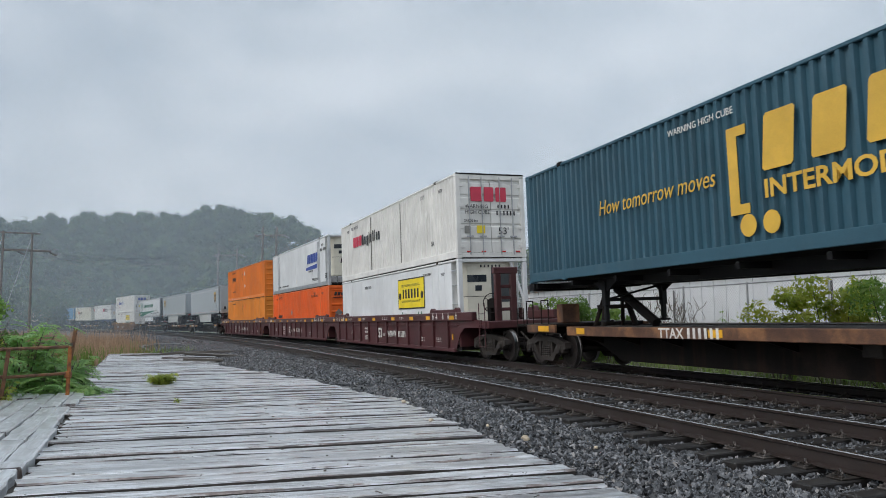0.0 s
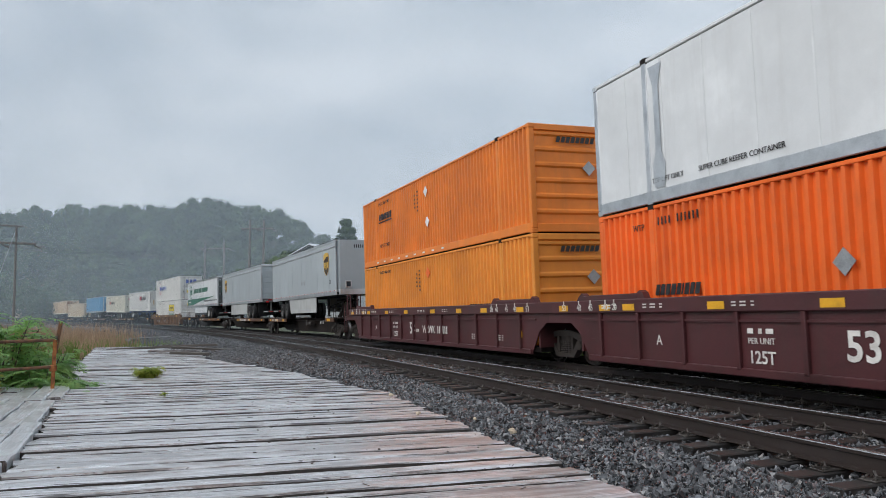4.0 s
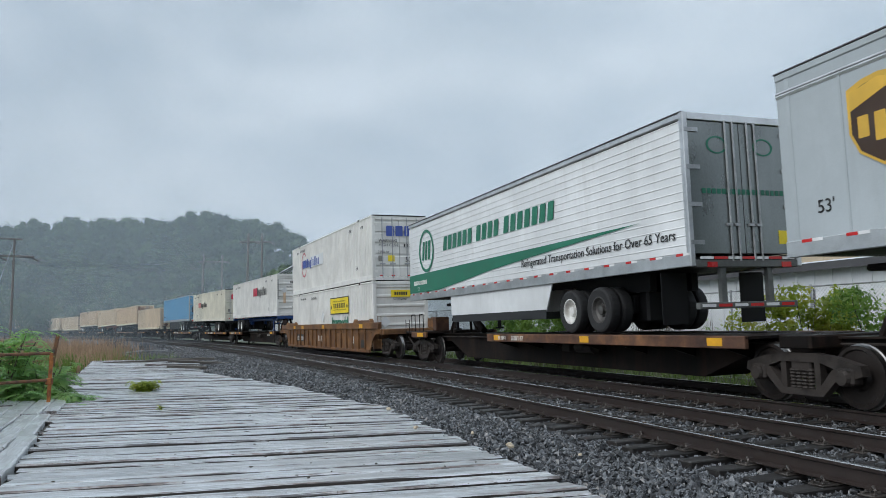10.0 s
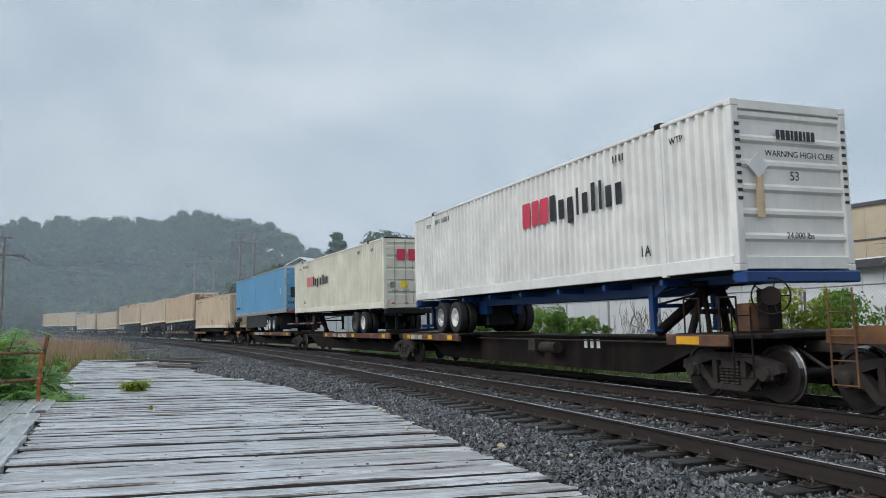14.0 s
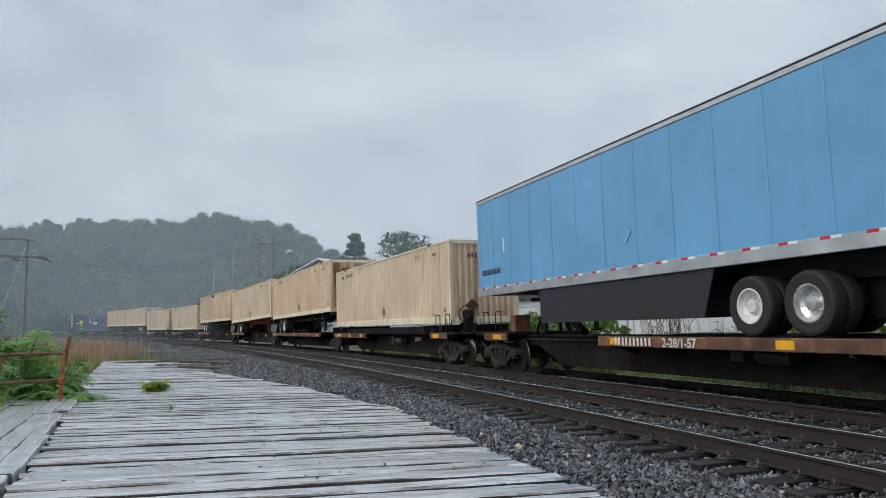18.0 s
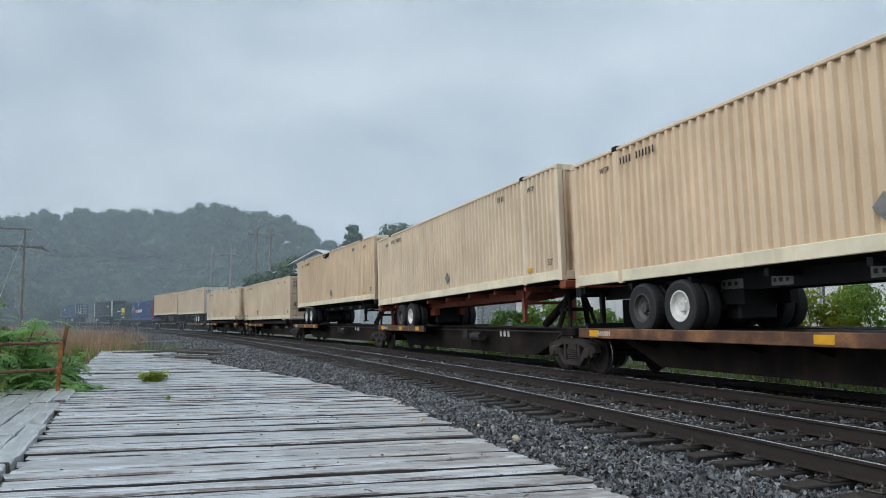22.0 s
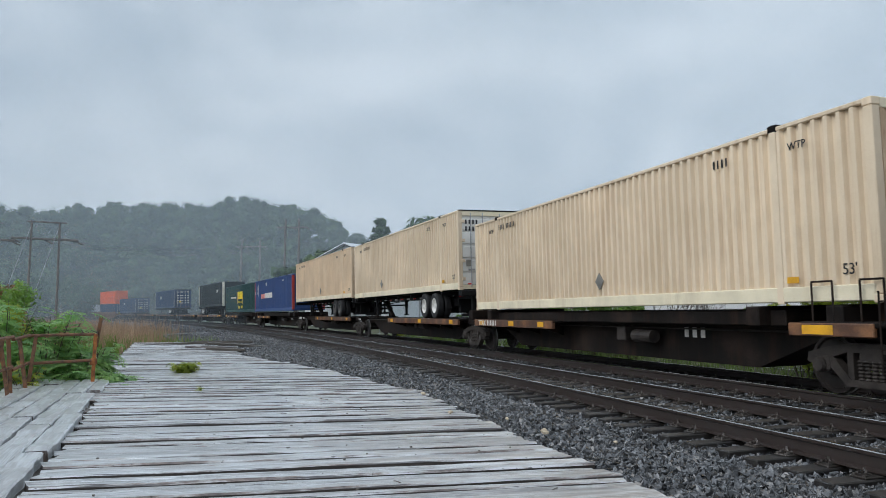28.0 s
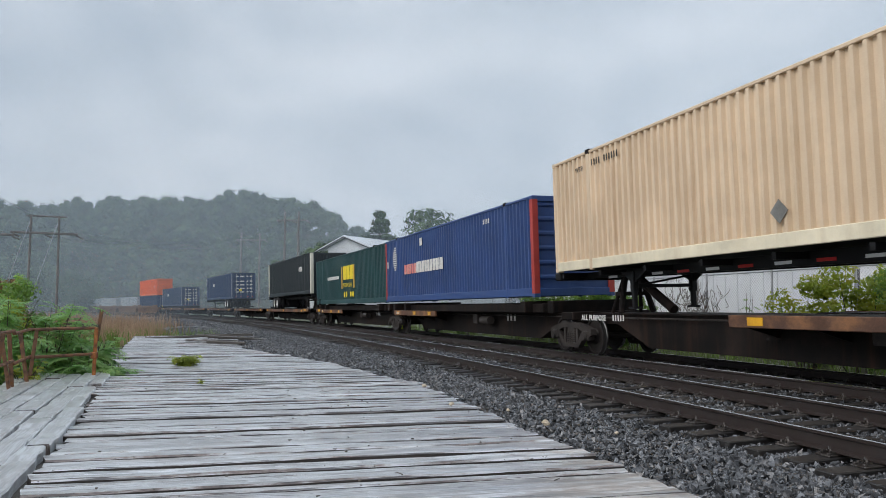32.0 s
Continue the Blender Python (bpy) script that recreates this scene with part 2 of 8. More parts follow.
MAT["tan_car"] = surface("yellow_brown_car_paint", (0.155, 0.072, 0.025), 0.6, scale=1.3, amount=0.5, dark=(0.07, 0.032, 0.017), light=(0.25, 0.12, 0.04), streak=(0.06, 0.028, 0.018), streak_amount=0.8, bump=0.08)
MAT["spine"] = surface("grimy_brown_black_steel", (0.013, 0.0105, 0.0095), 0.62, scale=0.9, amount=0.5, dark=(0.007, 0.0062, 0.006), light=(0.034, 0.024, 0.02), streak=(0.07, 0.036, 0.022), streak_amount=0.45, bump=0.12, spec=0.12)
MAT["rust_sill"] = surface("rusty_brown_sill", (0.105, 0.05, 0.028), 0.6, scale=1.6, amount=0.5, dark=(0.045, 0.02, 0.014), light=(0.27, 0.125, 0.052), bump=0.15)
MAT["truck"] = surface("grimy_cast_steel", (0.042, 0.035, 0.031), 0.6, 0.0, scale=3, amount=0.5, dark=(0.014, 0.012, 0.011), bump=0.2, spec=0.25)
MAT["wheel"] = surface("oily_wheel_steel", (0.028, 0.023, 0.021), 0.5, 0.2, scale=3, amount=0.4, bump=0.1, spec=0.25)
MAT["tread"] = surface("polished_wheel_tread", (0.3, 0.29, 0.28), 0.3, 1.0, amount=0.1, bump=0.02)
MAT["black"] = surface("black_chassis_paint", (0.010, 0.010, 0.011), 0.55, amount=0.15, bump=0.04, spec=0.25)
MAT["blue_chassis"] = surface("blue_chassis_paint", (0.01, 0.05, 0.19), 0.45, scale=1.5, amount=0.25)
MAT["red_chassis"] = surface("rust_red_chassis", (0.22, 0.05, 0.026), 0.6, scale=1.5, amount=0.4, dark=(0.06, 0.02, 0.015))
MAT["tyre"] = surface("tyre_rubber", (0.018, 0.018, 0.019), 0.75, scale=6, amount=0.3, bump=0.1)
MAT["rim_white"] = surface("white_wheel_rim", (0.68, 0.67, 0.64), 0.45, scale=5, amount=0.25, dark=(0.25, 0.2, 0.15))
MAT["rim_steel"] = surface("aluminium_wheel_rim", (0.6, 0.6, 0.6), 0.3, 0.8, scale=5, amount=0.25)
MAT["rim_dark"] = surface("dark_wheel_rim", (0.09, 0.085, 0.08), 0.5, 0.3, scale=5, amount=0.3)
MAT["yellow"] = surface("safety_yellow", (0.72, 0.37, 0.015), 0.5, scale=3, amount=0.25, dark=(0.35, 0.17, 0.02))
MAT["sign_yellow"] = plain("bright_yellow_panel", (0.86, 0.66, 0.015), 0.4)
MAT["gold"] = surface("gold_mark", (0.66, 0.40, 0.05), 0.4, scale=1.5, amount=0.12)
MAT["white_ink"] = surface("white_lettering", (0.70, 0.68, 0.64), 0.55, scale=4, amount=0.2, dark=(0.3, 0.27, 0.24))
MAT["black_ink"] = plain("black_lettering", (0.018, 0.018, 0.02), 0.5)
MAT["red_ink"] = plain("red_lettering", (0.56, 0.035, 0.075), 0.45)
MAT["faded_red"] = surface("faded_red_lettering", (0.66, 0.22, 0.2), 0.5, scale=3, amount=0.3, dark=(0.7, 0.5, 0.4))
MAT["blue_ink"] = plain("blue_lettering", (0.05, 0.09, 0.35), 0.45)
MAT["green_ink"] = plain("green_lettering", (0.018, 0.16, 0.095), 0.45)
MAT["brown_ink"] = plain("dark_brown_mark", (0.05, 0.026, 0.014), 0.45)
MAT["red_tape"] = plain("red_reflective_tape", (0.55, 0.02, 0.02), 0.3)
MAT["white_tape"] = plain("white_reflective_tape", (0.8, 0.8, 0.8), 0.3)
MAT["grey_plate"] = surface("grey_placard", (0.26, 0.25, 0.23), 0.45, 0.5, scale=6, amount=0.2)
MAT["dark_glass"] = plain("dark_vent_panel", (0.02, 0.026, 0.035), 0.3)
MAT["fan_cowl"] = surface("dark_slate_cowl", (0.045, 0.055, 0.062), 0.4, scale=2, amount=0.2)
MAT["rail_web"] = surface("rail_rust", (0.024, 0.0155, 0.0125), 0.55, scale=5, amount=0.4, dark=(0.02, 0.014, 0.012), bump=0.1)
MAT["rail_head"] = surface("worn_rail_head", (0.5, 0.49, 0.48), 0.16, 0.95, scale=4, amount=0.3, bump=0.03)
MAT["tie"] = surface("creosoted_tie", (0.017, 0.0148, 0.0138), 0.55, scale=3, stretch=(1, 6, 6), amount=0.5, dark=(0.014, 0.012, 0.011), light=(0.045, 0.04, 0.036), per_object=0.3, bump=0.4, bump_scale="big")
MAT["plate"] = surface("grey_brown_tie_plate", (0.085, 0.074, 0.066), 0.42, 0.3, scale=8, amount=0.5, dark=(0.04, 0.028, 0.022), per_object=0.3, bump=0.2)
MAT["stone"] = surface("wet_trap_rock", (0.066, 0.069, 0.074), 0.26, scale=9, amount=0.4, dark=(0.02, 0.021, 0.023), light=(0.12, 0.125, 0.133), fine=90, bump=0.2, spec=0.7)
_n, _l = MAT["stone"].node_tree.nodes, MAT["stone"].node_tree.links
_p = _n["Principled BSDF"].inputs["Base Color"]
_g, _r, _h2 = _n.new("ShaderNodeNewGeometry"), _n.new("ShaderNodeMapRange"), _n.new("ShaderNodeHueSaturation")
_r.inputs["To Min"].default_value, _r.inputs["To Max"].default_value = 0.15, 2.1
_l.new(_g.outputs["Random Per Island"], _r.inputs["Value"])
_l.new(_r.outputs[0], _h2.inputs["Value"])
_l.new(_p.links[0].from_socket, _h2.inputs["Color"])
_l.new(_h2.outputs[0], _p)
MAT["ballast"] = surface("ballast_bed", (0.05, 0.051, 0.053), 0.4, scale=16, fine=40, amount=0.6, dark=(0.012, 0.012, 0.012), light=(0.08, 0.08, 0.08), bump=0.9)
MAT["pale_stone"] = surface("pale_stone", (0.55, 0.46, 0.34), 0.7, scale=8, amount=0.2)
MAT["soil"] = surface("weedy_ground", (0.075, 0.085, 0.04), 0.9, scale=0.35, fine=7, amount=0.55, dark=(0.035, 0.03, 0.02), light=(0.13, 0.13, 0.06), bump=0.4)


def plank_material():
    """Wet weathered board: grey with brown stains, long grain cracks, patches of shine; pale blue tones paint in sky
    sheen.
    """
    m, n, l, p = nodes_of("weathered_wet_plank")
    co, oi, shift = n.new("ShaderNodeTexCoord"), n.new("ShaderNodeObjectInfo"), n.new("ShaderNodeVectorMath")
    shift.operation = "MULTIPLY_ADD"
    shift.inputs[1].default_value = (37.0, 53.0, 71.0)
    l.new(oi.outputs["Random"], shift.inputs[0])
    l.new(co.outputs["Object"], shift.inputs[2])

    def field(scale, detail, rough=0.6):
        mp, nz = n.new("ShaderNodeMapping"), n.new("ShaderNodeTexNoise")
        mp.inputs["Scale"].default_value = scale
        nz.inputs["Scale"].default_value, nz.inputs["Detail"].default_value, nz.inputs["Roughness"].default_value = 1.0, detail, rough
        l.new(shift.outputs[0], mp.inputs[0])
        l.new(mp.outputs[0], nz.inputs["Vector"])
        return nz.outputs[0]

    def ramp(src, stops):
        r = n.new("ShaderNodeValToRGB")
        e = r.color_ramp.elements
        while len(e) < len(stops):
            e.new(0.5)
        for k, (pos, c) in enumerate(stops):
            e[k].position, e[k].color = pos, (*c, 1) if isinstance(c, tuple) else (c, c, c, 1)
        l.new(src, r.inputs[0])
        return r.outputs[0]

    def mix(kind, f, a, b):
        x = n.new("ShaderNodeMixRGB")
        x.blend_type = kind
        for slot, val in zip(x.inputs, (f, a, b)):
            if isinstance(val, (int, float)):
                slot.default_value = val if slot.type == "VALUE" else (val, val, val, 1)
            elif isinstance(val, tuple):
                slot.default_value = (*val, 1)
            else:
                l.new(val, slot)
        return x.outputs[0]

    stain = field((1.1, 5.5, 3.0), 7, 0.72)
    grain = field((1.2, 52.0, 20.0), 4, 0.65)
    crack = field((0.4, 27.0, 10.0), 3, 0.6)
    where = field((0.7, 3.5, 2.0), 2)
    fleck = field((14.0, 30.0, 20.0), 2)
    # brown stains are the wood's; the bluish pale stops imitate reflected sky
    base = ramp(stain, [(0.38, (0.06, 0.04, 0.032)), (0.45, (0.22, 0.17, 0.148)), (0.5, (0.44, 0.425, 0.42)), (0.55, (0.61, 0.625, 0.65)), (0.72, (0.76, 0.79, 0.83))])
    base = mix("MULTIPLY", 0.8, base, ramp(grain, [(0.36, 0.4), (0.54, 1.0)]))
    lines = ramp(crack, [(0.452, 0.0), (0.478, 1.0), (0.512, 1.0), (0.538, 0.0)])
    lines = mix("MULTIPLY", 1.0, lines, ramp(where, [(0.40, 0.0), (0.46, 1.0)]))
    base = mix("MIX", mix("MULTIPLY", 1.0, lines, 0.92), base, (0.035, 0.028, 0.026))
    base = mix("MIX", ramp(fleck, [(0.67, 0.0), (0.69, 0.85)]), base, (0.05, 0.042, 0.036))
    mr, hs = n.new("ShaderNodeMapRange"), n.new("ShaderNodeHueSaturation")
    mr.inputs["To Min"].default_value, mr.inputs["To Max"].default_value = 0.78, 1.2
    l.new(oi.outputs["Random"], mr.inputs["Value"])
    l.new(mr.outputs[0], hs.inputs["Value"])
    l.new(base, hs.inputs["Color"])
    l.new(hs.outputs[0], p.inputs["Base Color"])
    l.new(ramp(where, [(0.36, 0.18), (0.62, 0.34)]), p.inputs["Roughness"])
    p.inputs["Specular IOR Level"].default_value = 0.6
    p.inputs["Coat Weight"].default_value, p.inputs["Coat Roughness"].default_value, p.inputs["Coat IOR"].default_value = 1.0, 0.3, 1.7
    p.inputs["Sheen Weight"].default_value, p.inputs["Sheen Roughness"].default_value = 0.8, 0.35
    p.inputs["Sheen Tint"].default_value = (0.9, 0.96, 1.0, 1)
    height = mix("SUBTRACT", 1.0, mix("MIX", 0.6, grain, stain), mix("MULTIPLY", 1.0, lines, 0.6))
    bp = n.new("ShaderNodeBump")
    bp.inputs["Strength"].default_value, bp.inputs["Distance"].default_value = 0.5, 0.008
    l.new(height, bp.inputs["Height"])
    l.new(bp.outputs[0], p.inputs["Normal"])
    return m


MAT["plank"] = plank_material()
# plank sides coloured dark to paint the shade in the open joints
MAT["plank_edge"] = surface("shade_dark_plank_edge", (0.05, 0.042, 0.036), 0.6, scale=3, stretch=(0.4, 5, 5), fine=30, amount=0.5, bump=0.5)
MAT["old_beam"] = surface("dark_rotten_timber", (0.10, 0.088, 0.075), 0.6, scale=3, stretch=(0.4, 5, 5), fine=30, amount=0.5, dark=(0.03, 0.025, 0.02), per_object=0.25, bump=0.5)
MAT["rusty_pipe"] = surface("brown_rust_steel", (0.19, 0.1, 0.055), 0.75, scale=7, amount=0.5, dark=(0.04, 0.024, 0.018), light=(0.24, 0.10, 0.04), bump=0.3)
MAT["orange_rust"] = surface("orange_rust_steel", (0.34, 0.12, 0.035), 0.75, scale=7, amount=0.5, dark=(0.1, 0.045, 0.025), light=(0.5, 0.19, 0.05), bump=0.3)
MAT["leaf"] = leafy("green_leaf", (0.15, 0.26, 0.055), rough=0.45, scale=1.2, amount=0.4, dark=(0.05, 0.11, 0.025), light=(0.24, 0.34, 0.07))
MAT["sumac"] = leafy("sumac_leaf", (0.24, 0.40, 0.15), rough=0.42, scale=2.5, amount=0.35, dark=(0.1, 0.24, 0.08), light=(0.33, 0.46, 0.14))
MAT["bush_leaf"] = leafy("yellow_green_leaf", (0.30, 0.36, 0.06), rough=0.5, scale=1.5, amount=0.4, dark=(0.09, 0.15, 0.03), light=(0.40, 0.38, 0.07))
MAT["red_leaf"] = leafy("reddish_leaf", (0.24, 0.15, 0.07), rough=0.5, scale=1.5, amount=0.4)
MAT["forest"] = surface("woodland_leaf", (0.058, 0.098, 0.042), 0.8, scale=0.08, fine=0.5, amount=0.5, dark=(0.03, 0.056, 0.028), light=(0.10, 0.145, 0.055), bump=0, spec=0.2)
_n, _l = MAT["forest"].node_tree.nodes, MAT["forest"].node_tree.links
_p = _n["Principled BSDF"].inputs["Base Color"]
_g, _r, _h2 = _n.new("ShaderNodeNewGeometry"), _n.new("ShaderNodeMapRange"), _n.new("ShaderNodeHueSaturation")
_r.inputs["To Min"].default_value, _r.inputs["To Max"].default_value = 0.8, 1.2
_l.new(_g.outputs["Random Per Island"], _r.inputs["Value"])
_l.new(_r.outputs[0], _h2.inputs["Value"])
_l.new(_p.links[0].from_socket, _h2.inputs["Color"])
_l.new(_h2.outputs[0], _p)
MAT["pine"] = surface("pine_needles", (0.05, 0.085, 0.045), 0.8, scale=0.3, fine=3, amount=0.4, bump=0)
MAT["dry_grass"] = leafy("dry_brown_grass", (0.36, 0.24, 0.16), 0.3, rough=0.8, scale=0.5, fine=5, amount=0.4, dark=(0.22, 0.14, 0.095), light=(0.5, 0.37, 0.26))
MAT["green_grass"] = leafy("green_grass", (0.15, 0.23, 0.05), 0.3, rough=0.7, scale=0.5, fine=5, amount=0.4)
MAT["bark"] = surface("bark", (0.085, 0.068, 0.052), 0.85, scale=6, stretch=(1, 1, 0.3), amount=0.5, bump=0.5)
MAT["pole_wood"] = surface("grey_pole_wood", (0.19, 0.165, 0.145), 0.8, scale=3, stretch=(1, 1, 0.1), amount=0.4, bump=0.3)
MAT["wire"] = plain("dark_wire", (0.07, 0.075, 0.08), 0.5, 0.5)
MAT["tan_wall"] = surface("tan_wall_panel", (0.47, 0.39, 0.28), 0.7, scale=0.3, amount=0.15, streak=(0.3, 0.24, 0.17), streak_amount=0.3, streak_scale=(1, 1, 0.1), bump=0.05)
MAT["white_wall"] = surface("white_metal_siding", (0.66, 0.68, 0.70), 0.5, scale=0.4, amount=0.12, streak=(0.4, 0.4, 0.4), streak_amount=0.3, bump=0.03)
MAT["dark_roof"] = surface("dark_roof_edge", (0.07, 0.07, 0.075), 0.6, scale=1, amount=0.3)
MAT["white_roof"] = surface("white_metal_roof", (0.72, 0.75, 0.78), 0.35, 0.1, scale=0.4, amount=0.12)


def haze_sheet_material():
    # mostly clear bluish-white sheet; its colour stands in for distance haze
    m, n, l, p = nodes_of("haze_sheet")
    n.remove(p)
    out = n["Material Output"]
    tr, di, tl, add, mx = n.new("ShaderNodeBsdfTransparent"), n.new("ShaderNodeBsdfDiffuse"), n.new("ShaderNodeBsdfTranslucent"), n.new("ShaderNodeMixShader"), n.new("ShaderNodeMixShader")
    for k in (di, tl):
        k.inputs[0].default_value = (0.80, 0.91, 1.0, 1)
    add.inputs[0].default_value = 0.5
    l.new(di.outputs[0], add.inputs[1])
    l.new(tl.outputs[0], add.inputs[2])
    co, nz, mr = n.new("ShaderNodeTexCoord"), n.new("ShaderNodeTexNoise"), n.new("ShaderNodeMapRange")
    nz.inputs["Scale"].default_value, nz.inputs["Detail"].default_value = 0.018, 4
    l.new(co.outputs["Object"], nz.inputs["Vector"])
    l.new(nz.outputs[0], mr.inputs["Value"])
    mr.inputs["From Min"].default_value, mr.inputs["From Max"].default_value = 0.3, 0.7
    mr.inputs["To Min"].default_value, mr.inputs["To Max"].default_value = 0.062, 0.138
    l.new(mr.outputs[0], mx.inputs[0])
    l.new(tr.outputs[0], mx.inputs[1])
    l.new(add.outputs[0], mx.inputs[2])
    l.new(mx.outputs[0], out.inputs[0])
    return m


MAT["mist"] = haze_sheet_material()


# ---- mesh tools ----
class Mesh:
    """Collects vertices and faces, then links them as one object."""

    def __init__(self):
        self.v, self.f = [], []

    def add(self, verts, faces, m=None):
        k = len(self.v)
        self.v += [tuple(m @ Vector(p)) for p in verts] if m else [tuple(p) for p in verts]
        self.f += [tuple(i + k for i in q) for q in faces]
        return self

    def box(self, x0, x1, y0, y1, z0, z1, m=None):
        v = [(x, y, z) for x in (x0, x1) for y in (y0, y1) for z in (z0, z1)]
        return self.add(v, [(0, 1, 3, 2), (4, 6, 7, 5), (0, 4, 5, 1), (2, 3, 7, 6), (0, 2, 6, 4), (1, 5, 7, 3)], m)

    def cbox(self, x0, x1, y0, y1, z0, z1, c=0.01, m=None):
        """A box with chamfered edges."""
        b = bmesh.new()
        bmesh.ops.create_cube(b, size=1)
        for q in b.verts:
            q.co = ((x0 + x1) / 2 + q.co.x * (x1 - x0), (y0 + y1) / 2 + q.co.y * (y1 - y0), (z0 + z1) / 2 + q.co.z * (z1 - z0))
        bmesh.ops.bevel(b, geom=b.edges[:], offset=c, segments=1, affect="EDGES")
        b.verts.index_update()
        self.add([q.co[:] for q in b.verts], [tuple(q.index for q in g.verts) for g in b.faces], m)
        b.free()
        return self

    def prism(self, poly, a0, a1, axis="y", m=None):
        """A polygon pushed along an axis. Its two coordinates are the other axes in x, y, z order."""
        def at(p, a):
            return {"x": (a, p[0], p[1]), "y": (p[0], a, p[1]), "z": (p[0], p[1], a)}[axis]
        n = len(poly)
        v = [at(p, a0) for p in poly] + [at(p, a1) for p in poly]
        f = [tuple(range(n))[::-1], tuple(range(n, 2 * n))] + [(i, (i + 1) % n, n + (i + 1) % n, n + i) for i in range(n)]
        return self.add(v, f, m)

    def tube(self, p0, p1, r, n=10, r1=None, m=None):
        p0, p1 = Vector(p0), Vector(p1)
        r1 = r if r1 is None else r1
        w = (p1 - p0).normalized()
        a = w.orthogonal().normalized()
        b = w.cross(a)
        v = []
        for p, q in ((p0, r), (p1, r1)):
            v += [p + (a * math.cos(2 * math.pi * i / n) + b * math.sin(2 * math.pi * i / n)) * q for i in range(n)]
        f = [tuple(range(n))[::-1], tuple(range(n, 2 * n))] + [(i, (i + 1) % n, n + (i + 1) % n, n + i) for i in range(n)]
        return self.add(v, f, m)

    def lathe(self, prof, n=24, m=None):
        """A closed profile of (radius, y) turned about the y axis."""
        k = len(prof)
        v = [(r * math.cos(2 * math.pi * i / n), y, r * math.sin(2 * math.pi * i / n)) for i in range(n) for r, y in prof]
        f = [(i * k + j, i * k + (j + 1) % k, ((i + 1) % n) * k + (j + 1) % k, ((i + 1) % n) * k + j) for i in range(n) for j in range(k)]
        return self.add(v, f, m)

    def data(self, name, material, smooth=False):
        me = bpy.data.meshes.new(name)
        me.from_pydata(self.v, [], self.f)
        me.materials.append(material)
        if smooth:
            me.shade_smooth()
        me.validate()
        me.update()
        return me


def part(name, mesh, material, parent=None, label="", m=None, smooth=False):
    """One mesh object; under its thing or part when parent is given."""
    me = mesh if isinstance(mesh, bpy.types.Mesh) else mesh.data(name, MAT[material] if isinstance(material, str) else material, smooth)
    ob = new(name, me)
    if parent:
        ob.parent = parent
    if m:
        ob.matrix_basis = m
    return tagged(ob, label)


def thing(name, label, category, group="", kind="", m=None):
    ob = new(name)
    ob.empty_display_size = 0.2
    if m:
        ob.matrix_basis = m
    return tagged(ob, label, category, group, kind)


def lettering(text, height, parent, m, ink="black_ink", name="lettering", shear=0.0, wide=1.0, bold=0.0):
    """Words in the built-in font as a thin mesh, on a surface that faces local -y at m."""
    cu = bpy.data.curves.new("words", "FONT")
    cu.body, cu.size, cu.extrude, cu.shear, cu.offset = text, height * 1.38, 0.003, shear, bold
    cu.resolution_u = 3
    tmp = bpy.data.objects.new("words", cu)
    me = bpy.data.meshes.new_from_object(tmp)
    bpy.data.objects.remove(tmp)
    bpy.data.curves.remove(cu)
    me.materials.clear()
    me.materials.append(MAT[ink])
    return tagged(part(name, me, ink, parent, m=m @ Matrix.Diagonal((wide, 1, 1, 1)) @ pose(0, 0, 0, 90, 0, 0)), kind="stuff" if len(text) > 1 else "")


def bars(widths, height, gap, parent, m, ink="black_ink", name="mark", slant=0.0, shape=""):
    """A row of plain bars for a mark or for writing that cannot be read. shape: c full height, x low, g low and hanging."""
    g = Mesh()
    x = 0
    thin = 0.62 if name in ("unit_number", "stencil") and len(widths) > 2 else 1.0
    for k, w in enumerate(widths):
        w, step = w * thin, w + gap
        kind = shape[k] if k < len(shape) else "c"
        a, b = {"c": (0.0, 1.0), "x": (0.0, 0.74), "g": (-0.22, 0.74)}[kind]
        a, b, q = a * height, b * height, (min(w, height) * 0.07 if name == "mark" else 0.0)
        poly = [(q, a), (w - q, a), (w, a + q), (w, b - q), (w - q, b), (q, b), (0, b - q), (0, a + q)] if q else [(0, a), (w, a), (w, b), (0, b)]
        g.prism([(x + u + slant * v, v) for u, v in poly], -0.004, 0, "y")
        x += step
    return tagged(part(name, g, ink, parent, m=m), kind="stuff" if len(widths) > 1 else "")


def ring_mesh(cx, cz, rx, rz, inner, y0, y1, n=36, i0=0, i1=None, axis="y"):
    """A flat ring or an arc of one."""
    g = Mesh()
    i1 = n if i1 is None else i1
    for i in range(i0, i1 + 1):
        a = 2 * math.pi * i / n
        for w in (1.0, inner):
            for y in (y0, y1):
                u, v = cx + rx * w * math.cos(a), cz + rz * w * math.sin(a)
                g.v.append((u, y, v) if axis == "y" else (y, u, v))
    for i in range(i1 - i0):
        k = 4 * i
        for a, b in ((0, 1), (1, 3), (3, 2), (2, 0)):
            g.f.append((k + a, k + b, k + 4 + b, k + 4 + a))
    return g


def patch(x0, x1, z0, z1, y, parent, ink, name="patch", t=0.004, label=""):
    return part(name, Mesh().box(x0, x1, y - t, y, z0, z1), ink, parent, label)


# ---- ground, ballast, tracks ----
def grid_sheet(name, xs, ys, zf, material):
    v = [(x, y, zf(x, y)) for y in ys for x in xs]
    n = len(xs)
    f = [(j * n + i, j * n + i + 1, (j + 1) * n + i + 1, (j + 1) * n + i) for j in range(len(ys) - 1) for i in range(n - 1)]
    g = Mesh()
    g.v, g.f = v, f
    return part(name, g, material, smooth=True)


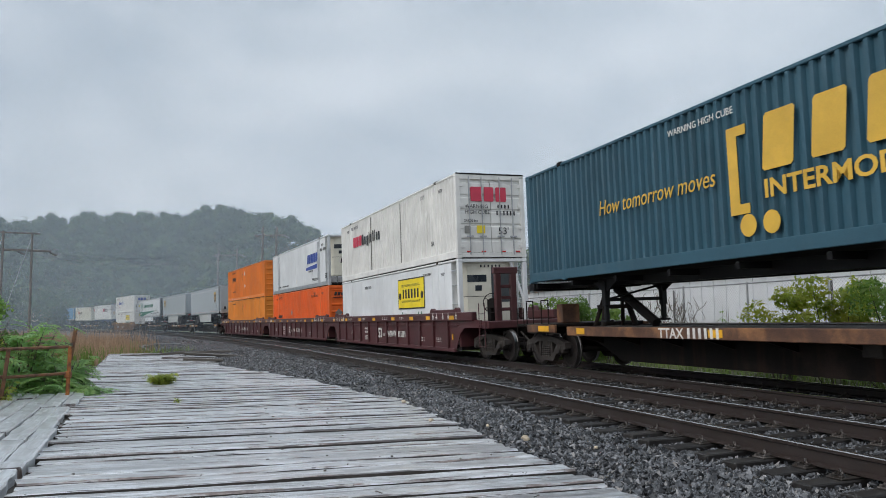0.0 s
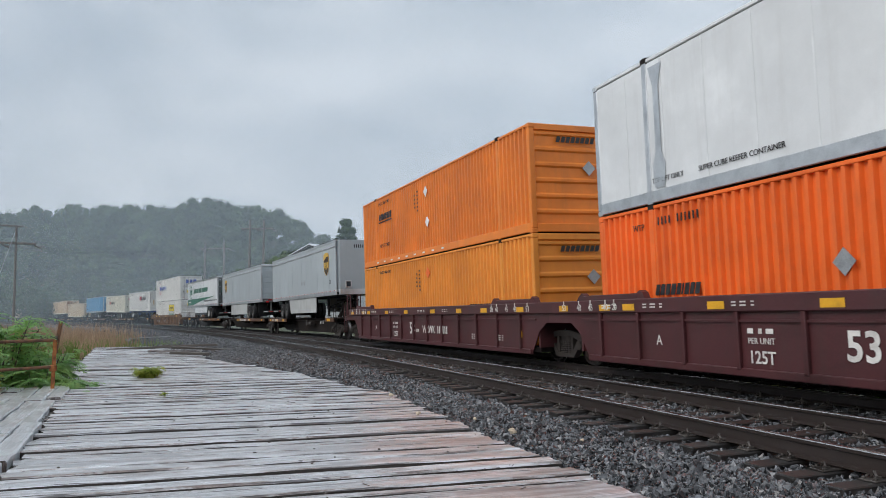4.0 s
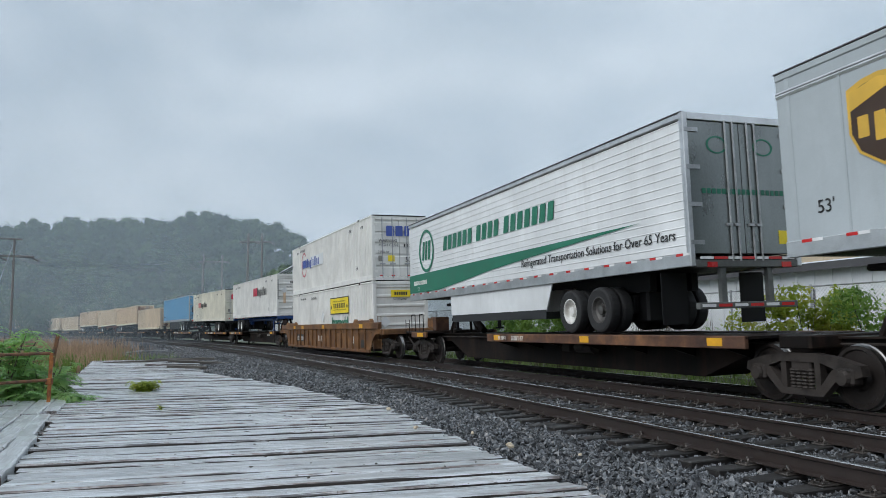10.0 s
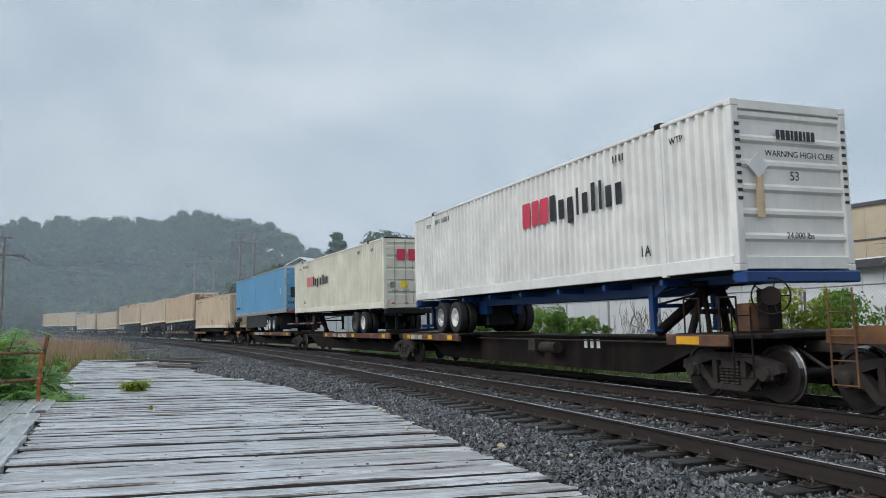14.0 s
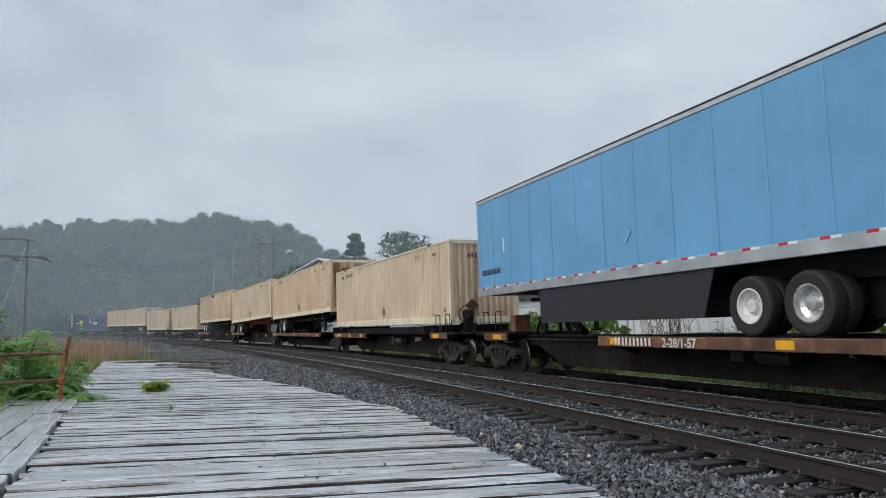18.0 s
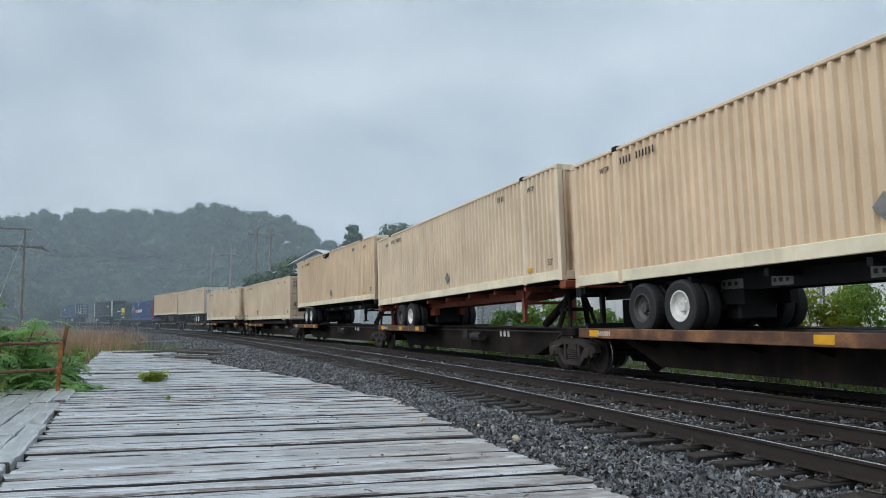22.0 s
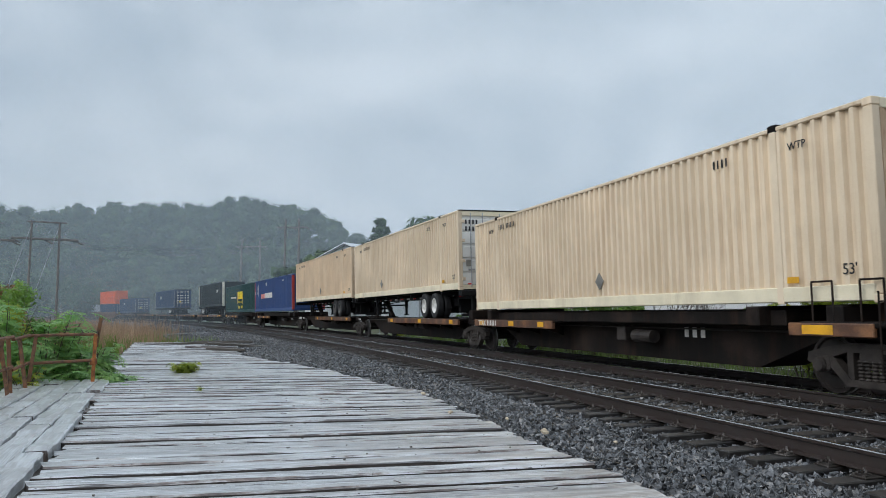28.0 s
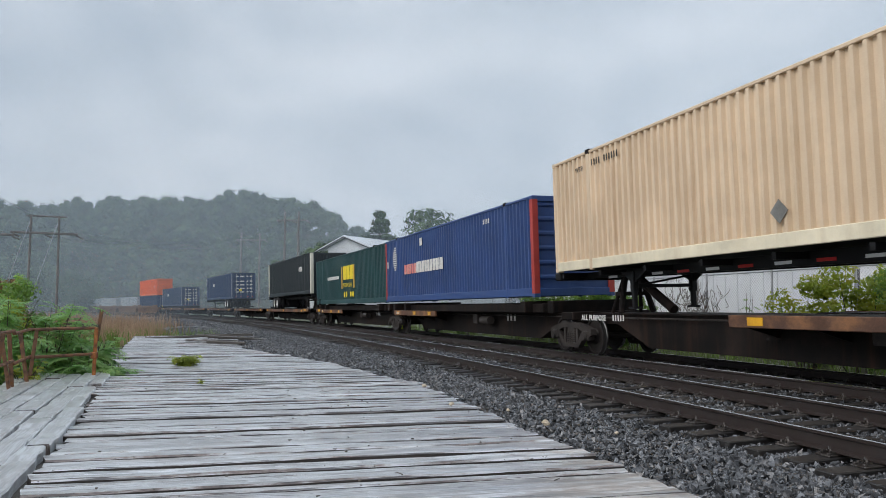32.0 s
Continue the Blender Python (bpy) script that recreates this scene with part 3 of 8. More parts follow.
SKYLINE_AZ = (-40, -35, -32, -29, -27, -24.6, -22, -20, -18.6, -17.2, -15.9, -14.7, -12.7, -11.1, -10.1, -8.8, -7.0, -4, 4, 14, 30, 60)
SKYLINE_H = (34, 33, 34, 36, 37.5, 40.5, 42, 42, 41, 47.5, 46, 44, 43, 42, 38.5, 32, 25, 21, 18, 16, 12, 8)


def ridge(x, y):
    """Height of the wooded ridge behind the line."""
    d = math.hypot(x, y)
    az = math.degrees(math.atan2(x, y))
    rise = max(0.0, min(1.0, (d - 262) / 130.0))
    rise = rise * rise * (3 - 2 * rise)
    wob = 1.6 * noise.noise((x * 0.02, y * 0.02, 0.3)) + 1.0 * noise.noise((x * 0.05, y * 0.05, 1.3))
    back = max(0.0, 1 - max(0.0, d - 410) / 500.0)
    if abs(az) > 75:
        return 0.0
    return rise * back * (np.interp(az, SKYLINE_AZ, SKYLINE_H) + wob)


def ground_z(x, y):
    return -0.75 + ridge(x, y)


xs = sorted(set(list(range(-1600, -320, 160)) + list(range(-320, 200, 10)) + list(range(200, 1601, 140))))
ys = sorted(set(list(range(-1500, -60, 180)) + list(range(-60, 520, 10)) + list(range(520, 2400, 170))))
ground = tagged(grid_sheet("ground", xs, ys, ground_z, "soil"), "weedy green-brown ground running to a wooded ridge", "ground", kind="structure")


def sweep(profile, s0, s1, step, off=0.0, lean=True, name="rail", material="rail_web", parent=None, label=""):
    """A closed cross-section (offset, height) carried along the line."""
    n = len(profile)
    g = Mesh()
    count = int((s1 - s0) / step) + 1
    sa = math.sin(CANT) if lean else 0.0
    for k in range(count):
        s = s0 + k * step
        for o, z in profile:
            g.v.append(tuple(along(s, off + o, RAIL_TOP + z + sa * (o + GAUGE / 2))))
    for k in range(count - 1):
        for i in range(n):
            j = (i + 1) % n
            g.f.append((k * n + i, k * n + j, (k + 1) * n + j, (k + 1) * n + i))
    return part(name, g, material, parent, label)


NEAR_EDGE = -SPACING - 4.3
bed_profile = [(-7.9, -0.66), (-7.2, -0.47), (-6.3, -0.368), (-5.4, -0.312), (-4.95, -0.298), (-4.5, -0.286), (-4.2, -0.243), (-3.0, -0.211), (-2.75, -0.235), (-2.2, -0.25), (-1.5, -0.265), (-1.2, -0.265), (-0.6, -0.235), (0.6, -0.203), (1.75, -0.2), (4.2, -0.95), (4.2, -1.6), (-9.6, -1.6), (-9.6, -0.95)]
ballast = tagged(sweep(bed_profile, -60, 340, 2.0, lean=False, name="ballast_bed", material="ballast"), "dark grey crushed-stone ballast bed under two tracks", "ballast", kind="structure")


def stones(name, count, s_range, o_range, size, seed, label, lift=0.0, profile=None, edge=None):
    """Loose angular stones over the bed, as one sheet of many."""
    r = np.random.RandomState(seed)
    u = r.rand(count)
    s = s_range[0] + (s_range[1] - s_range[0]) * u ** 1.3
    o = o_range[0] + (o_range[1] - o_range[0]) * r.rand(count)
    base = np.array([(1, 1, 1), (1, -1, -1), (-1, 1, -1), (-1, -1, 1), (1.2, 0, -.6), (-1.0, .3, .7)], float) * 0.62
    faces = np.array([(0, 4, 2), (0, 1, 4), (1, 2, 4), (0, 2, 5), (2, 3, 5), (0, 5, 3), (0, 3, 1), (1, 3, 2)])
    h = np.interp(s, ARC, _h)
    x = np.interp(s, ARC, _px) + o * np.cos(h)
    y = np.interp(s, ARC, _py) - o * np.sin(h)
    if edge:
        keep = (x > np.interp(y, [q[1] for q in edge], [q[0] for q in edge]) + 0.03) | (y > edge[-1][1])
        s, o, h, x, y = s[keep], o[keep], h[keep], x[keep], y[keep]
        count = len(s)
    profile = profile or bed_profile[:15]
    po, pz = [p[0] for p in profile], [p[1] for p in profile]
    z = RAIL_TOP + np.interp(o, po, pz)
    sz = size * (0.55 + 0.75 * r.rand(count) ** 2)
    q = r.randn(count, 4)
    q /= np.linalg.norm(q, axis=1, keepdims=True)
    w, a, b, c = q.T
    R = np.stack([1 - 2 * (b * b + c * c), 2 * (a * b - c * w), 2 * (a * c + b * w), 2 * (a * b + c * w), 1 - 2 * (a * a + c * c), 2 * (b * c - a * w), 2 * (a * c - b * w), 2 * (b * c + a * w), 1 - 2 * (a * a + b * b)], 1).reshape(-1, 3, 3)
    pts = base[None] * (0.7 + 0.6 * r.rand(count, 6, 3)) * np.array([1.25, 0.9, 0.65])
    pts = np.einsum("nij,nkj->nki", R, pts) * sz[:, None, None]
    pts += np.stack([x, y, z + sz * 0.12 + (0.02 + lift) * r.rand(count)], 1)[:, None, :]
    v = pts.reshape(-1, 3)
    f = (faces[None] + (np.arange(count) * 6)[:, None, None]).reshape(-1, 3)
    me = bpy.data.meshes.new(name)
    me.from_pydata(v.tolist(), [], f.tolist())
    me.materials.append(MAT["stone"])
    return tagged(new(name, me), label, "ballast stones", kind="stuff")


stones("ballast_stones", 50000, (-1.0, 18.0), (-7.9, -4.5), 0.042, 3, "loose angular dark grey stones beside the rail")
stones("ballast_stones", 22000, (16.0, 30.0), (-7.9, -4.8), 0.044, 4, "loose angular dark grey stones on the shoulder")
SHOULDER = [(-10.4, -0.5), (-9.4, -0.375), (-7.6, -0.34), (-6.2, -0.325), (-5.3, -0.305), (-4.9, -0.295)]
DECK_EDGE = [(5.2, -3), (2.9, 3.2), (1.51, 7.17), (1.13, 8.13), (0.72, 9.63), (0.1, 11.83), (-0.33, 13.15), (-0.88, 15.26), (-1.75, 16.61), (-3.43, 20.3), (-5.6, 24.0), (-8.15, 27.8), (-8.6, 29.5), (-10.6, 34), (-12.2, 40), (-14, 46)]
tagged(sweep(SHOULDER + [(-4.9, -1.0), (-10.4, -1.0)], 21, 72, 2.0, lean=False, name="ballast_shoulder", material="ballast"), "wide grey crushed-stone shoulder beside the deck's end", "ballast", kind="structure")
stones("ballast_stones", 60000, (22.0, 66.0), (-10.2, -4.8), 0.05, 8, "loose angular grey stones on the wide shoulder", 0.02, SHOULDER, DECK_EDGE[:14])
stones("ballast_stones", 9000, (62.0, 120.0), (-8.4, -4.8), 0.1, 9, "grey stones on the far shoulder", 0.03)
stones("ballast_stones", 62000, (-1.0, 26.0), (-4.95, 1.9), 0.037, 5, "dark grey stones between the rails", 0.012)
stones("ballast_stones", 12000, (24.0, 70.0), (-4.95, 1.9), 0.055, 6, "dark grey stones between the rails", 0.012)

RAIL = [(-0.07, -0.18), (-0.07, -0.168), (-0.012, -0.148), (-0.009, -0.05), (-0.036, -0.038), (-0.037, -0.008)]
RAIL_WEB = RAIL + [(-o, z) for o, z in RAIL[::-1]]
RAIL_CAP = [(-0.037, -0.008), (-0.03, 0.0), (0.03, 0.0), (0.037, -0.008), (0.034, -0.012), (-0.034, -0.012)]
tie_mesh = Mesh().cbox(-1.295, 1.295, -0.115, 0.115, -0.17, 0.0, 0.012).data("tie", MAT["tie"])
plate_g = Mesh().cbox(-0.18, 0.18, -0.09, 0.09, 0.0, 0.016, 0.004)
for sx in (-1, 1):
    for sy in (-1, 1):
        plate_g.cbox(sx * 0.15 - 0.016, sx * 0.15 + 0.016, sy * 0.06 - 0.016, sy * 0.06 + 0.016, 0.01, 0.034, 0.004)
    # bent spring clip: two legs and a crown over the rail foot
    for k in range(7):
        a, b = math.pi * k / 6, math.pi * (k + 1) / 6
        plate_g.tube((sx * (0.1 + 0.022 * math.cos(a)), -0.05 + 0.1 * k / 7, 0.045 + 0.034 * math.sin(a)), (sx * (0.1 + 0.022 * math.cos(b)), -0.05 + 0.1 * (k + 1) / 7, 0.045 + 0.034 * math.sin(b)), 0.012, 5)
    plate_g.tube((sx * 0.085, -0.06, 0.034), (sx * 0.135, -0.045, 0.04), 0.012, 5).tube((sx * 0.085, 0.06, 0.034), (sx * 0.135, 0.045, 0.04), 0.012, 5)
plate_mesh = plate_g.data("tie_plate", MAT["plate"])


def tie_pose(s, off):
    h = np.interp(s, ARC, _h)
    x = Vector((math.cos(h) * math.cos(CANT), -math.sin(h) * math.cos(CANT), math.sin(CANT)))
    y = Vector((math.sin(h), math.cos(h), 0))
    m = Matrix((x, y, x.cross(y))).transposed().to_4x4()
    m.translation = along(s, off, RAIL_TOP - 0.196 + math.sin(CANT) * (off + GAUGE / 2 - (off if off == 0 else off)))
    return m


def build_track(name, off, label):
    t = thing(name, label, "railway track", kind="structure")
    sa = math.sin(CANT)
    for side in (-1, 1):
        o = off + side * GAUGE / 2
        dz = sa * (side + 1) * GAUGE / 2
        web = [(q[0], q[1] + dz) for q in RAIL_WEB]
        cap = [(q[0], q[1] + dz) for q in RAIL_CAP]
        rail = sweep(web, -60, 340, 1.0, o, False, "rail", "rail_web", t, "rust-brown steel rail")
        sweep(cap, -60, 340, 1.0, o, False, "rail_head", "rail_head", rail, "polished running surface")
    rng = random.Random(int(off * 10) + 5)
    rest, s, k = Mesh(), -6.0, 0
    while s < 300:
        m = tie_pose(s, off)
        m.translation.z = RAIL_TOP - 0.197 + sa * GAUGE / 2
        m = m @ pose(rng.uniform(-0.07, 0.07), 0, rng.uniform(-0.016, 0.006), rng.uniform(-1.5, 1.5), rng.uniform(-0.4, 0.4), rng.uniform(-2.0, 2.0))
        if s < 66:
            part("tie", tie_mesh, "tie", t, m=m)
            if s < 42:
                for side in (-1, 1):
                    part("tie_plate", plate_mesh, "plate", t, m=m @ pose(side * GAUGE / 2, 0, 0.003))
        elif s < 180:
            rest.box(-1.295, 1.295, -0.115, 0.115, -0.12, 0.0, m)
        s += 0.508 + rng.uniform(-0.02, 0.02)
    tagged(part("far_ties", rest, "tie", t), kind="stuff")
    return t


build_track("track_near", -SPACING, "empty railway track on dark creosoted wooden ties")
build_track("track_far", 0.0, "railway track carrying the freight train")

# ---- the old timber deck ----
deck = thing("timber_deck", "wet weathered grey plank deck with open joints and ragged ends", "deck", kind="structure")
BOARD = Vector((math.sin(radians(75)), math.cos(radians(75))))
RUN = Vector((-BOARD.y, BOARD.x))
LEFT_A, LEFT_D = Vector((-3.9, 6.9)), Vector((-math.sin(radians(21.5)), math.cos(radians(21.5))))
RIGHT = DECK_EDGE


def meet(p, d, a, e):
    """How far along d from p the line a + k e is met."""
    den = d.x * e.y - d.y * e.x
    return ((a.x - p.x) * e.y - (a.y - p.y) * e.x) / den


rng = random.Random(11)
dist, board_at = -4.0, 0
while dist < 42.5:
    w = rng.choice((0.15, 0.19, 0.21, 0.23, 0.25, 0.28, 0.3))
    p = Vector((0.8, 0.2)) + RUN * (dist + w / 2)
    u0 = meet(p, BOARD, LEFT_A, LEFT_D)
    best = None
    for (xa, ya), (xb, yb) in zip(RIGHT, RIGHT[1:]):
        a, e = Vector((xa, ya)), Vector((xb - xa, yb - ya))
        k = meet(p, BOARD, a, e)
        q = p + BOARD * k
        if min(ya, yb) - 0.01 <= q.y <= max(ya, yb) + 0.01:
            best, slope = k, e.dot(BOARD) / e.dot(RUN)
    if best is None or best - u0 < 0.6:
        dist += w + 0.02
        continue
    board_at += 1
    u1 = best + rng.choice((-0.03, -0.01, 0.0, 0.02, 0.03, 0.06))
    u0 += rng.uniform(0.0, 0.07) - (0.4 if (p + BOARD * u0).y > 13 else 0.0)
    length = u1 - u0
    g = Mesh()
    n = 10
    top, bot = [], []
    wob = [rng.uniform(-0.006, 0.006) for _ in range(n + 1)]
    cup = rng.uniform(-0.006, 0.012)
    cutL, cutR = rng.uniform(-0.05, 0.05), -slope * w / 2 + rng.uniform(-0.025, 0.025)
    for i in range(n + 1):
        x = length * i / n
        e1 = rng.uniform(-0.006, 0.012)
        e2 = rng.uniform(-0.012, 0.006)
        xa = x + (cutL if i == 0 else cutR if i == n else 0)
        xb = x - (cutL if i == 0 else cutR if i == n else 0)
        g.v += [(xa, -w / 2 + e1, -0.07), (xa, -w / 2 + e1, wob[i] - 0.012), (xa, -w / 2 + e1 + 0.014, wob[i] + cup), (x, 0, wob[i]), (xb, w / 2 + e2 - 0.014, wob[i] + cup), (xb, w / 2 + e2, wob[i] - 0.012), (xb, w / 2 + e2, -0.07)]
    for i in range(n):
        for j in range(6):
            g.f.append((i * 7 + j, i * 7 + j + 1, (i + 1) * 7 + j + 1, (i + 1) * 7 + j)[::-1])
    g.f += [tuple(range(7)), tuple(n * 7 + j for j in range(7))[::-1]]
    st = p + BOARD * u0
    m = pose(st.x, st.y, rng.choice((-0.022, -0.012, -0.006, 0.0, 0.006, 0.012)), rng.uniform(-2.0, 2.0), 0, 15 + rng.uniform(-0.3, 0.3))
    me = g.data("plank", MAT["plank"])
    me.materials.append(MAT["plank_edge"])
    # upright faces take the dark colour, as painted joint shade
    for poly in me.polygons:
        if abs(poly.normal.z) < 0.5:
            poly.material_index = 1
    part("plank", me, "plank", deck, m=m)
    dist += w + rng.choice((0.006, 0.01, 0.014, 0.02, 0.026, 0.034, 0.05))
# bearers under the planks
for q in (0.6, 1.9, 3.2):
    a = LEFT_A + BOARD * q
    part("bearer", Mesh().box(-12, 29, -0.12, 0.12, -0.42, -0.09), "old_beam", deck, m=pose(a.x, a.y, 0, 0, 0, 111.5))

# raised walkway along the deck's side: long boards and a split kerb timber
walkway = thing("plank_walkway", "raised walkway of long grey planks with a split kerb timber", "walkway", kind="structure")


def long_board(name, a, length, w, z, mat, parent, seed, thick=0.09):
    r = random.Random(seed)
    g, n = Mesh(), 12
    for i in range(n + 1):
        x = length * i / n
        e1, e2 = r.uniform(-0.015, 0.01), r.uniform(-0.01, 0.015)
        zz = r.uniform(-0.008, 0.008)
        if i in (0, n):
            x += r.uniform(-0.05, 0.05)
        g.v += [(x, -w / 2 + e1, -thick), (x, -w / 2 + e1, zz - 0.015), (x, -w / 2 + e1 + 0.02, zz), (x, w / 2 + e2 - 0.02, zz), (x, w / 2 + e2, zz - 0.015), (x, w / 2 + e2, -thick)]
    for i in range(n):
        for j in range(5):
            g.f.append((i * 6 + j, i * 6 + j + 1, (i + 1) * 6 + j + 1, (i + 1) * 6 + j)[::-1])
    g.f += [tuple(range(6)), tuple(n * 6 + j for j in range(6))[::-1]]
    return part(name, g, mat, parent, m=pose(a.x, a.y, z, 0, 0, 90 + 21.5 + r.uniform(-0.6, 0.6)))


SIDE = Vector((-LEFT_D.y, LEFT_D.x))
pos, k = -7.0, 0
for ln in (5.2, 2.9, 3.1, 3.4, 4.0):
    long_board("kerb_timber", LEFT_A + LEFT_D * pos + SIDE * (0.13 + 0.05 * (k % 2)), ln, 0.24, 0.035 + 0.012 * (k % 3), "plank", walkway, 40 + k, 0.16)
    pos += ln + (0.05, 0.12, 0.04, 0.3, 0.1)[k]
    k += 1
for row in range(5):
    pos = -7.0 - row * 0.7
    while pos < 10.6 - row * 0.1:
        ln = random.Random(row * 31 + int(pos * 7)).uniform(3.0, 4.6)
        ln = min(ln, 11.0 - pos)
        long_board("walkway_plank", LEFT_A + LEFT_D * pos + SIDE * (0.42 + row * 0.31), ln, 0.28, 0.045 + 0.01 * math.sin(row * 3 + pos), "plank", walkway, row * 13 + int(pos * 3) + 90)
        pos += ln + 0.03
part("walkway_bearer", Mesh().box(-8, 11, 0.0, 1.8, -0.6, -0.06), "old_beam", walkway, m=pose(LEFT_A.x, LEFT_A.y, 0, 0, 0, 111.5))


# ---- beyond the line: woods, sheets for haze, poles, buildings ----
def leaf_cloud(count, centre, radii, leaf, rng_np, flat=0.0):
    """Vertices and faces of many small leaf clumps round an uneven crown."""
    d = rng_np.randn(count, 3)
    d /= np.linalg.norm(d, axis=1, keepdims=True)
    r = 0.62 + 0.38 * rng_np.rand(count) ** 0.6
    lump = 1 + 0.28 * np.sin(d[:, 0] * 5 + rng_np.rand() * 6) * np.sin(d[:, 1] * 4 + rng_np.rand() * 6) + 0.18 * np.sin(d[:, 2] * 7 + rng_np.rand() * 6)
    p = np.array(centre) + d * (r * lump)[:, None] * np.array(radii)
    n = d * (1 / np.array(radii)) + 0.3 * rng_np.randn(count, 3) / max(radii)
    n /= np.linalg.norm(n, axis=1, keepdims=True)
    a = rng_np.randn(count, 3)
    a -= n * (a * n).sum(1, keepdims=True)
    a *= 1.25 / np.linalg.norm(a, axis=1, keepdims=True)
    b = np.cross(n, a) * 0.9 - a * 0.3
    sz = leaf * (0.6 + 0.8 * rng_np.rand(count))[:, None]
    v = np.stack([p + a * sz * 0.6, p + b * sz * 0.6, p - (a + b) * sz * 0.45], 1)
    return v.reshape(-1, 3)


def tri_mesh(name, v, material):
    n = len(v) // 3
    me = bpy.data.meshes.new(name)
    me.vertices.add(len(v))
    me.vertices.foreach_set("co", v.astype(np.float32).ravel())
    me.loops.add(3 * n)
    me.loops.foreach_set("vertex_index", np.arange(3 * n, dtype=np.int32))
    me.polygons.add(n)
    me.polygons.foreach_set("loop_start", np.arange(0, 3 * n, 3, dtype=np.int32))
    me.polygons.foreach_set("loop_total", np.full(n, 3, dtype=np.int32))
    me.materials.append(MAT[material])
    me.update()
    me.validate()
    return me


def lumps(centres, radii, rng_np):
    """Vertices and faces of many uneven rounded clumps."""
    b = bmesh.new()
    bmesh.ops.create_icosphere(b, subdivisions=2, radius=1)
    ball = np.array([q.co[:] for q in b.verts])
    tri = np.array([[q.index for q in g.verts] for g in b.faces])
    b.free()
    n = len(centres)
    wob = 0.65 + 0.6 * rng_np.rand(n, len(ball), 1)
    v = centres[:, None, :] + ball[None] * wob * radii[:, None, :]
    f = tri[None] + (np.arange(n) * len(ball))[:, None, None]
    return v.reshape(-1, 3), f.reshape(-1, 3)


rs = np.random.RandomState(7)
centres, radii, sprays = [], [], []
for k in range(1900):
    az = radians(rs.uniform(-36, 26))
    d = rs.uniform(250, 425)
    x, y = d * math.sin(az), d * math.cos(az)
    z = ground_z(x, y)
    if z < 1.5 and rs.rand() < 0.45:
        continue
    h, w = rs.uniform(9, 15), rs.uniform(3.0, 5.6)
    if rs.rand() < 0.06:
        h += 3
    for q in range(4):
        a, e = rs.rand() * 6.28, w * (0.15 + 0.6 * rs.rand())
        c = (x + e * math.cos(a), y + e * math.sin(a), z + h * (0.4 + 0.5 * rs.rand() if q else 0.88))
        r0 = w * (0.3 + 0.2 * rs.rand())
        centres.append(c)
        radii.append((r0 * 0.85, r0 * 0.85, r0 * 0.8))
        sprays.append(leaf_cloud(76, c, (r0 * 1.35, r0 * 1.35, r0 * 1.2), 0.75, rs))
v, f = lumps(np.array(centres), np.array(radii), rs)
spray = np.concatenate(sprays)
me = bpy.data.meshes.new("hill_woods")
me.from_pydata(np.concatenate([v, spray]).tolist(), [], f.tolist() + (np.arange(len(spray)).reshape(-1, 3) + len(v)).tolist())
me.materials.append(MAT["forest"])
tagged(new("hill_woods", me), "dense green deciduous woods covering a misty ridge", "woods", kind="stuff")

# added upright arcs round the camera; each lays more haze over what's behind
HAZE_SHEETS = [(84, 3.0), (120, 3.0), (160, 3.0), (200, 3.0), (242, 3.0)]
for rad, _ in HAZE_SHEETS:
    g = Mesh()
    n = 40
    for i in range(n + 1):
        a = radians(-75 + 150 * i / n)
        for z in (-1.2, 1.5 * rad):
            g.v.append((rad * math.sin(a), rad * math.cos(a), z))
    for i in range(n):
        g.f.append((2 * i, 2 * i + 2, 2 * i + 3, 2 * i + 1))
    tagged(part("mist_bank", g, "mist", smooth=True), "see-through bluish sheet standing in for haze before the hill", "mist", kind="structure")


# ---- trees and shrubs ----
def tree(name, label, x, y, z, height, spread, seed, leaves=900, leaf=0.5, mat="forest", conifer=False, low=False):
    r = np.random.RandomState(seed)
    t = thing(name, label, "tree", m=pose(x, y, z))
    top = height * (0.95 if conifer else 0.7)
    part("trunk", Mesh().tube((0, 0, -0.5), (0.1, 0, top * 0.5), height * 0.022, 8, height * 0.016).tube((0.1, 0, top * 0.5), (0, 0.1, top), height * 0.016, 8, 0.04), "bark", t)
    cl = []
    if conifer:
        n = 13
        for k in range(n):
            f = k / n
            zc = height * (0.18 + 0.8 * f)
            rad = spread * (1.05 - f) * (0.8 + 0.4 * r.rand())
            for q in range(6):
                a = r.rand() * 6.28
                cl.append(leaf_cloud(max(6, leaves // (n * 6)), (math.cos(a) * rad * 0.55, math.sin(a) * rad * 0.55, zc - 0.1 * rad), (rad * 0.5, rad * 0.5, height * 0.03), leaf, r))
    else:
        n = 9
        for k in range(n):
            a, q = k * 2.4, 0.25 + 0.6 * r.rand()
            c = (math.cos(a) * spread * q * 0.75, math.sin(a) * spread * q * 0.75, height * ((0.2 + 0.65 * r.rand()) if low else (0.5 + 0.38 * r.rand())))
            if k < 5:
                part("limb", Mesh().tube((0, 0, height * 0.32), c, height * 0.01, 6, 0.02), "bark", t)
            w = spread * (0.4 + 0.25 * r.rand())
            cl.append(leaf_cloud(leaves // n, c, (w, w, w * 0.75), leaf, r))
    tagged(part("crown", tri_mesh("crown", np.concatenate(cl), mat), mat, t), kind="stuff")
    return t


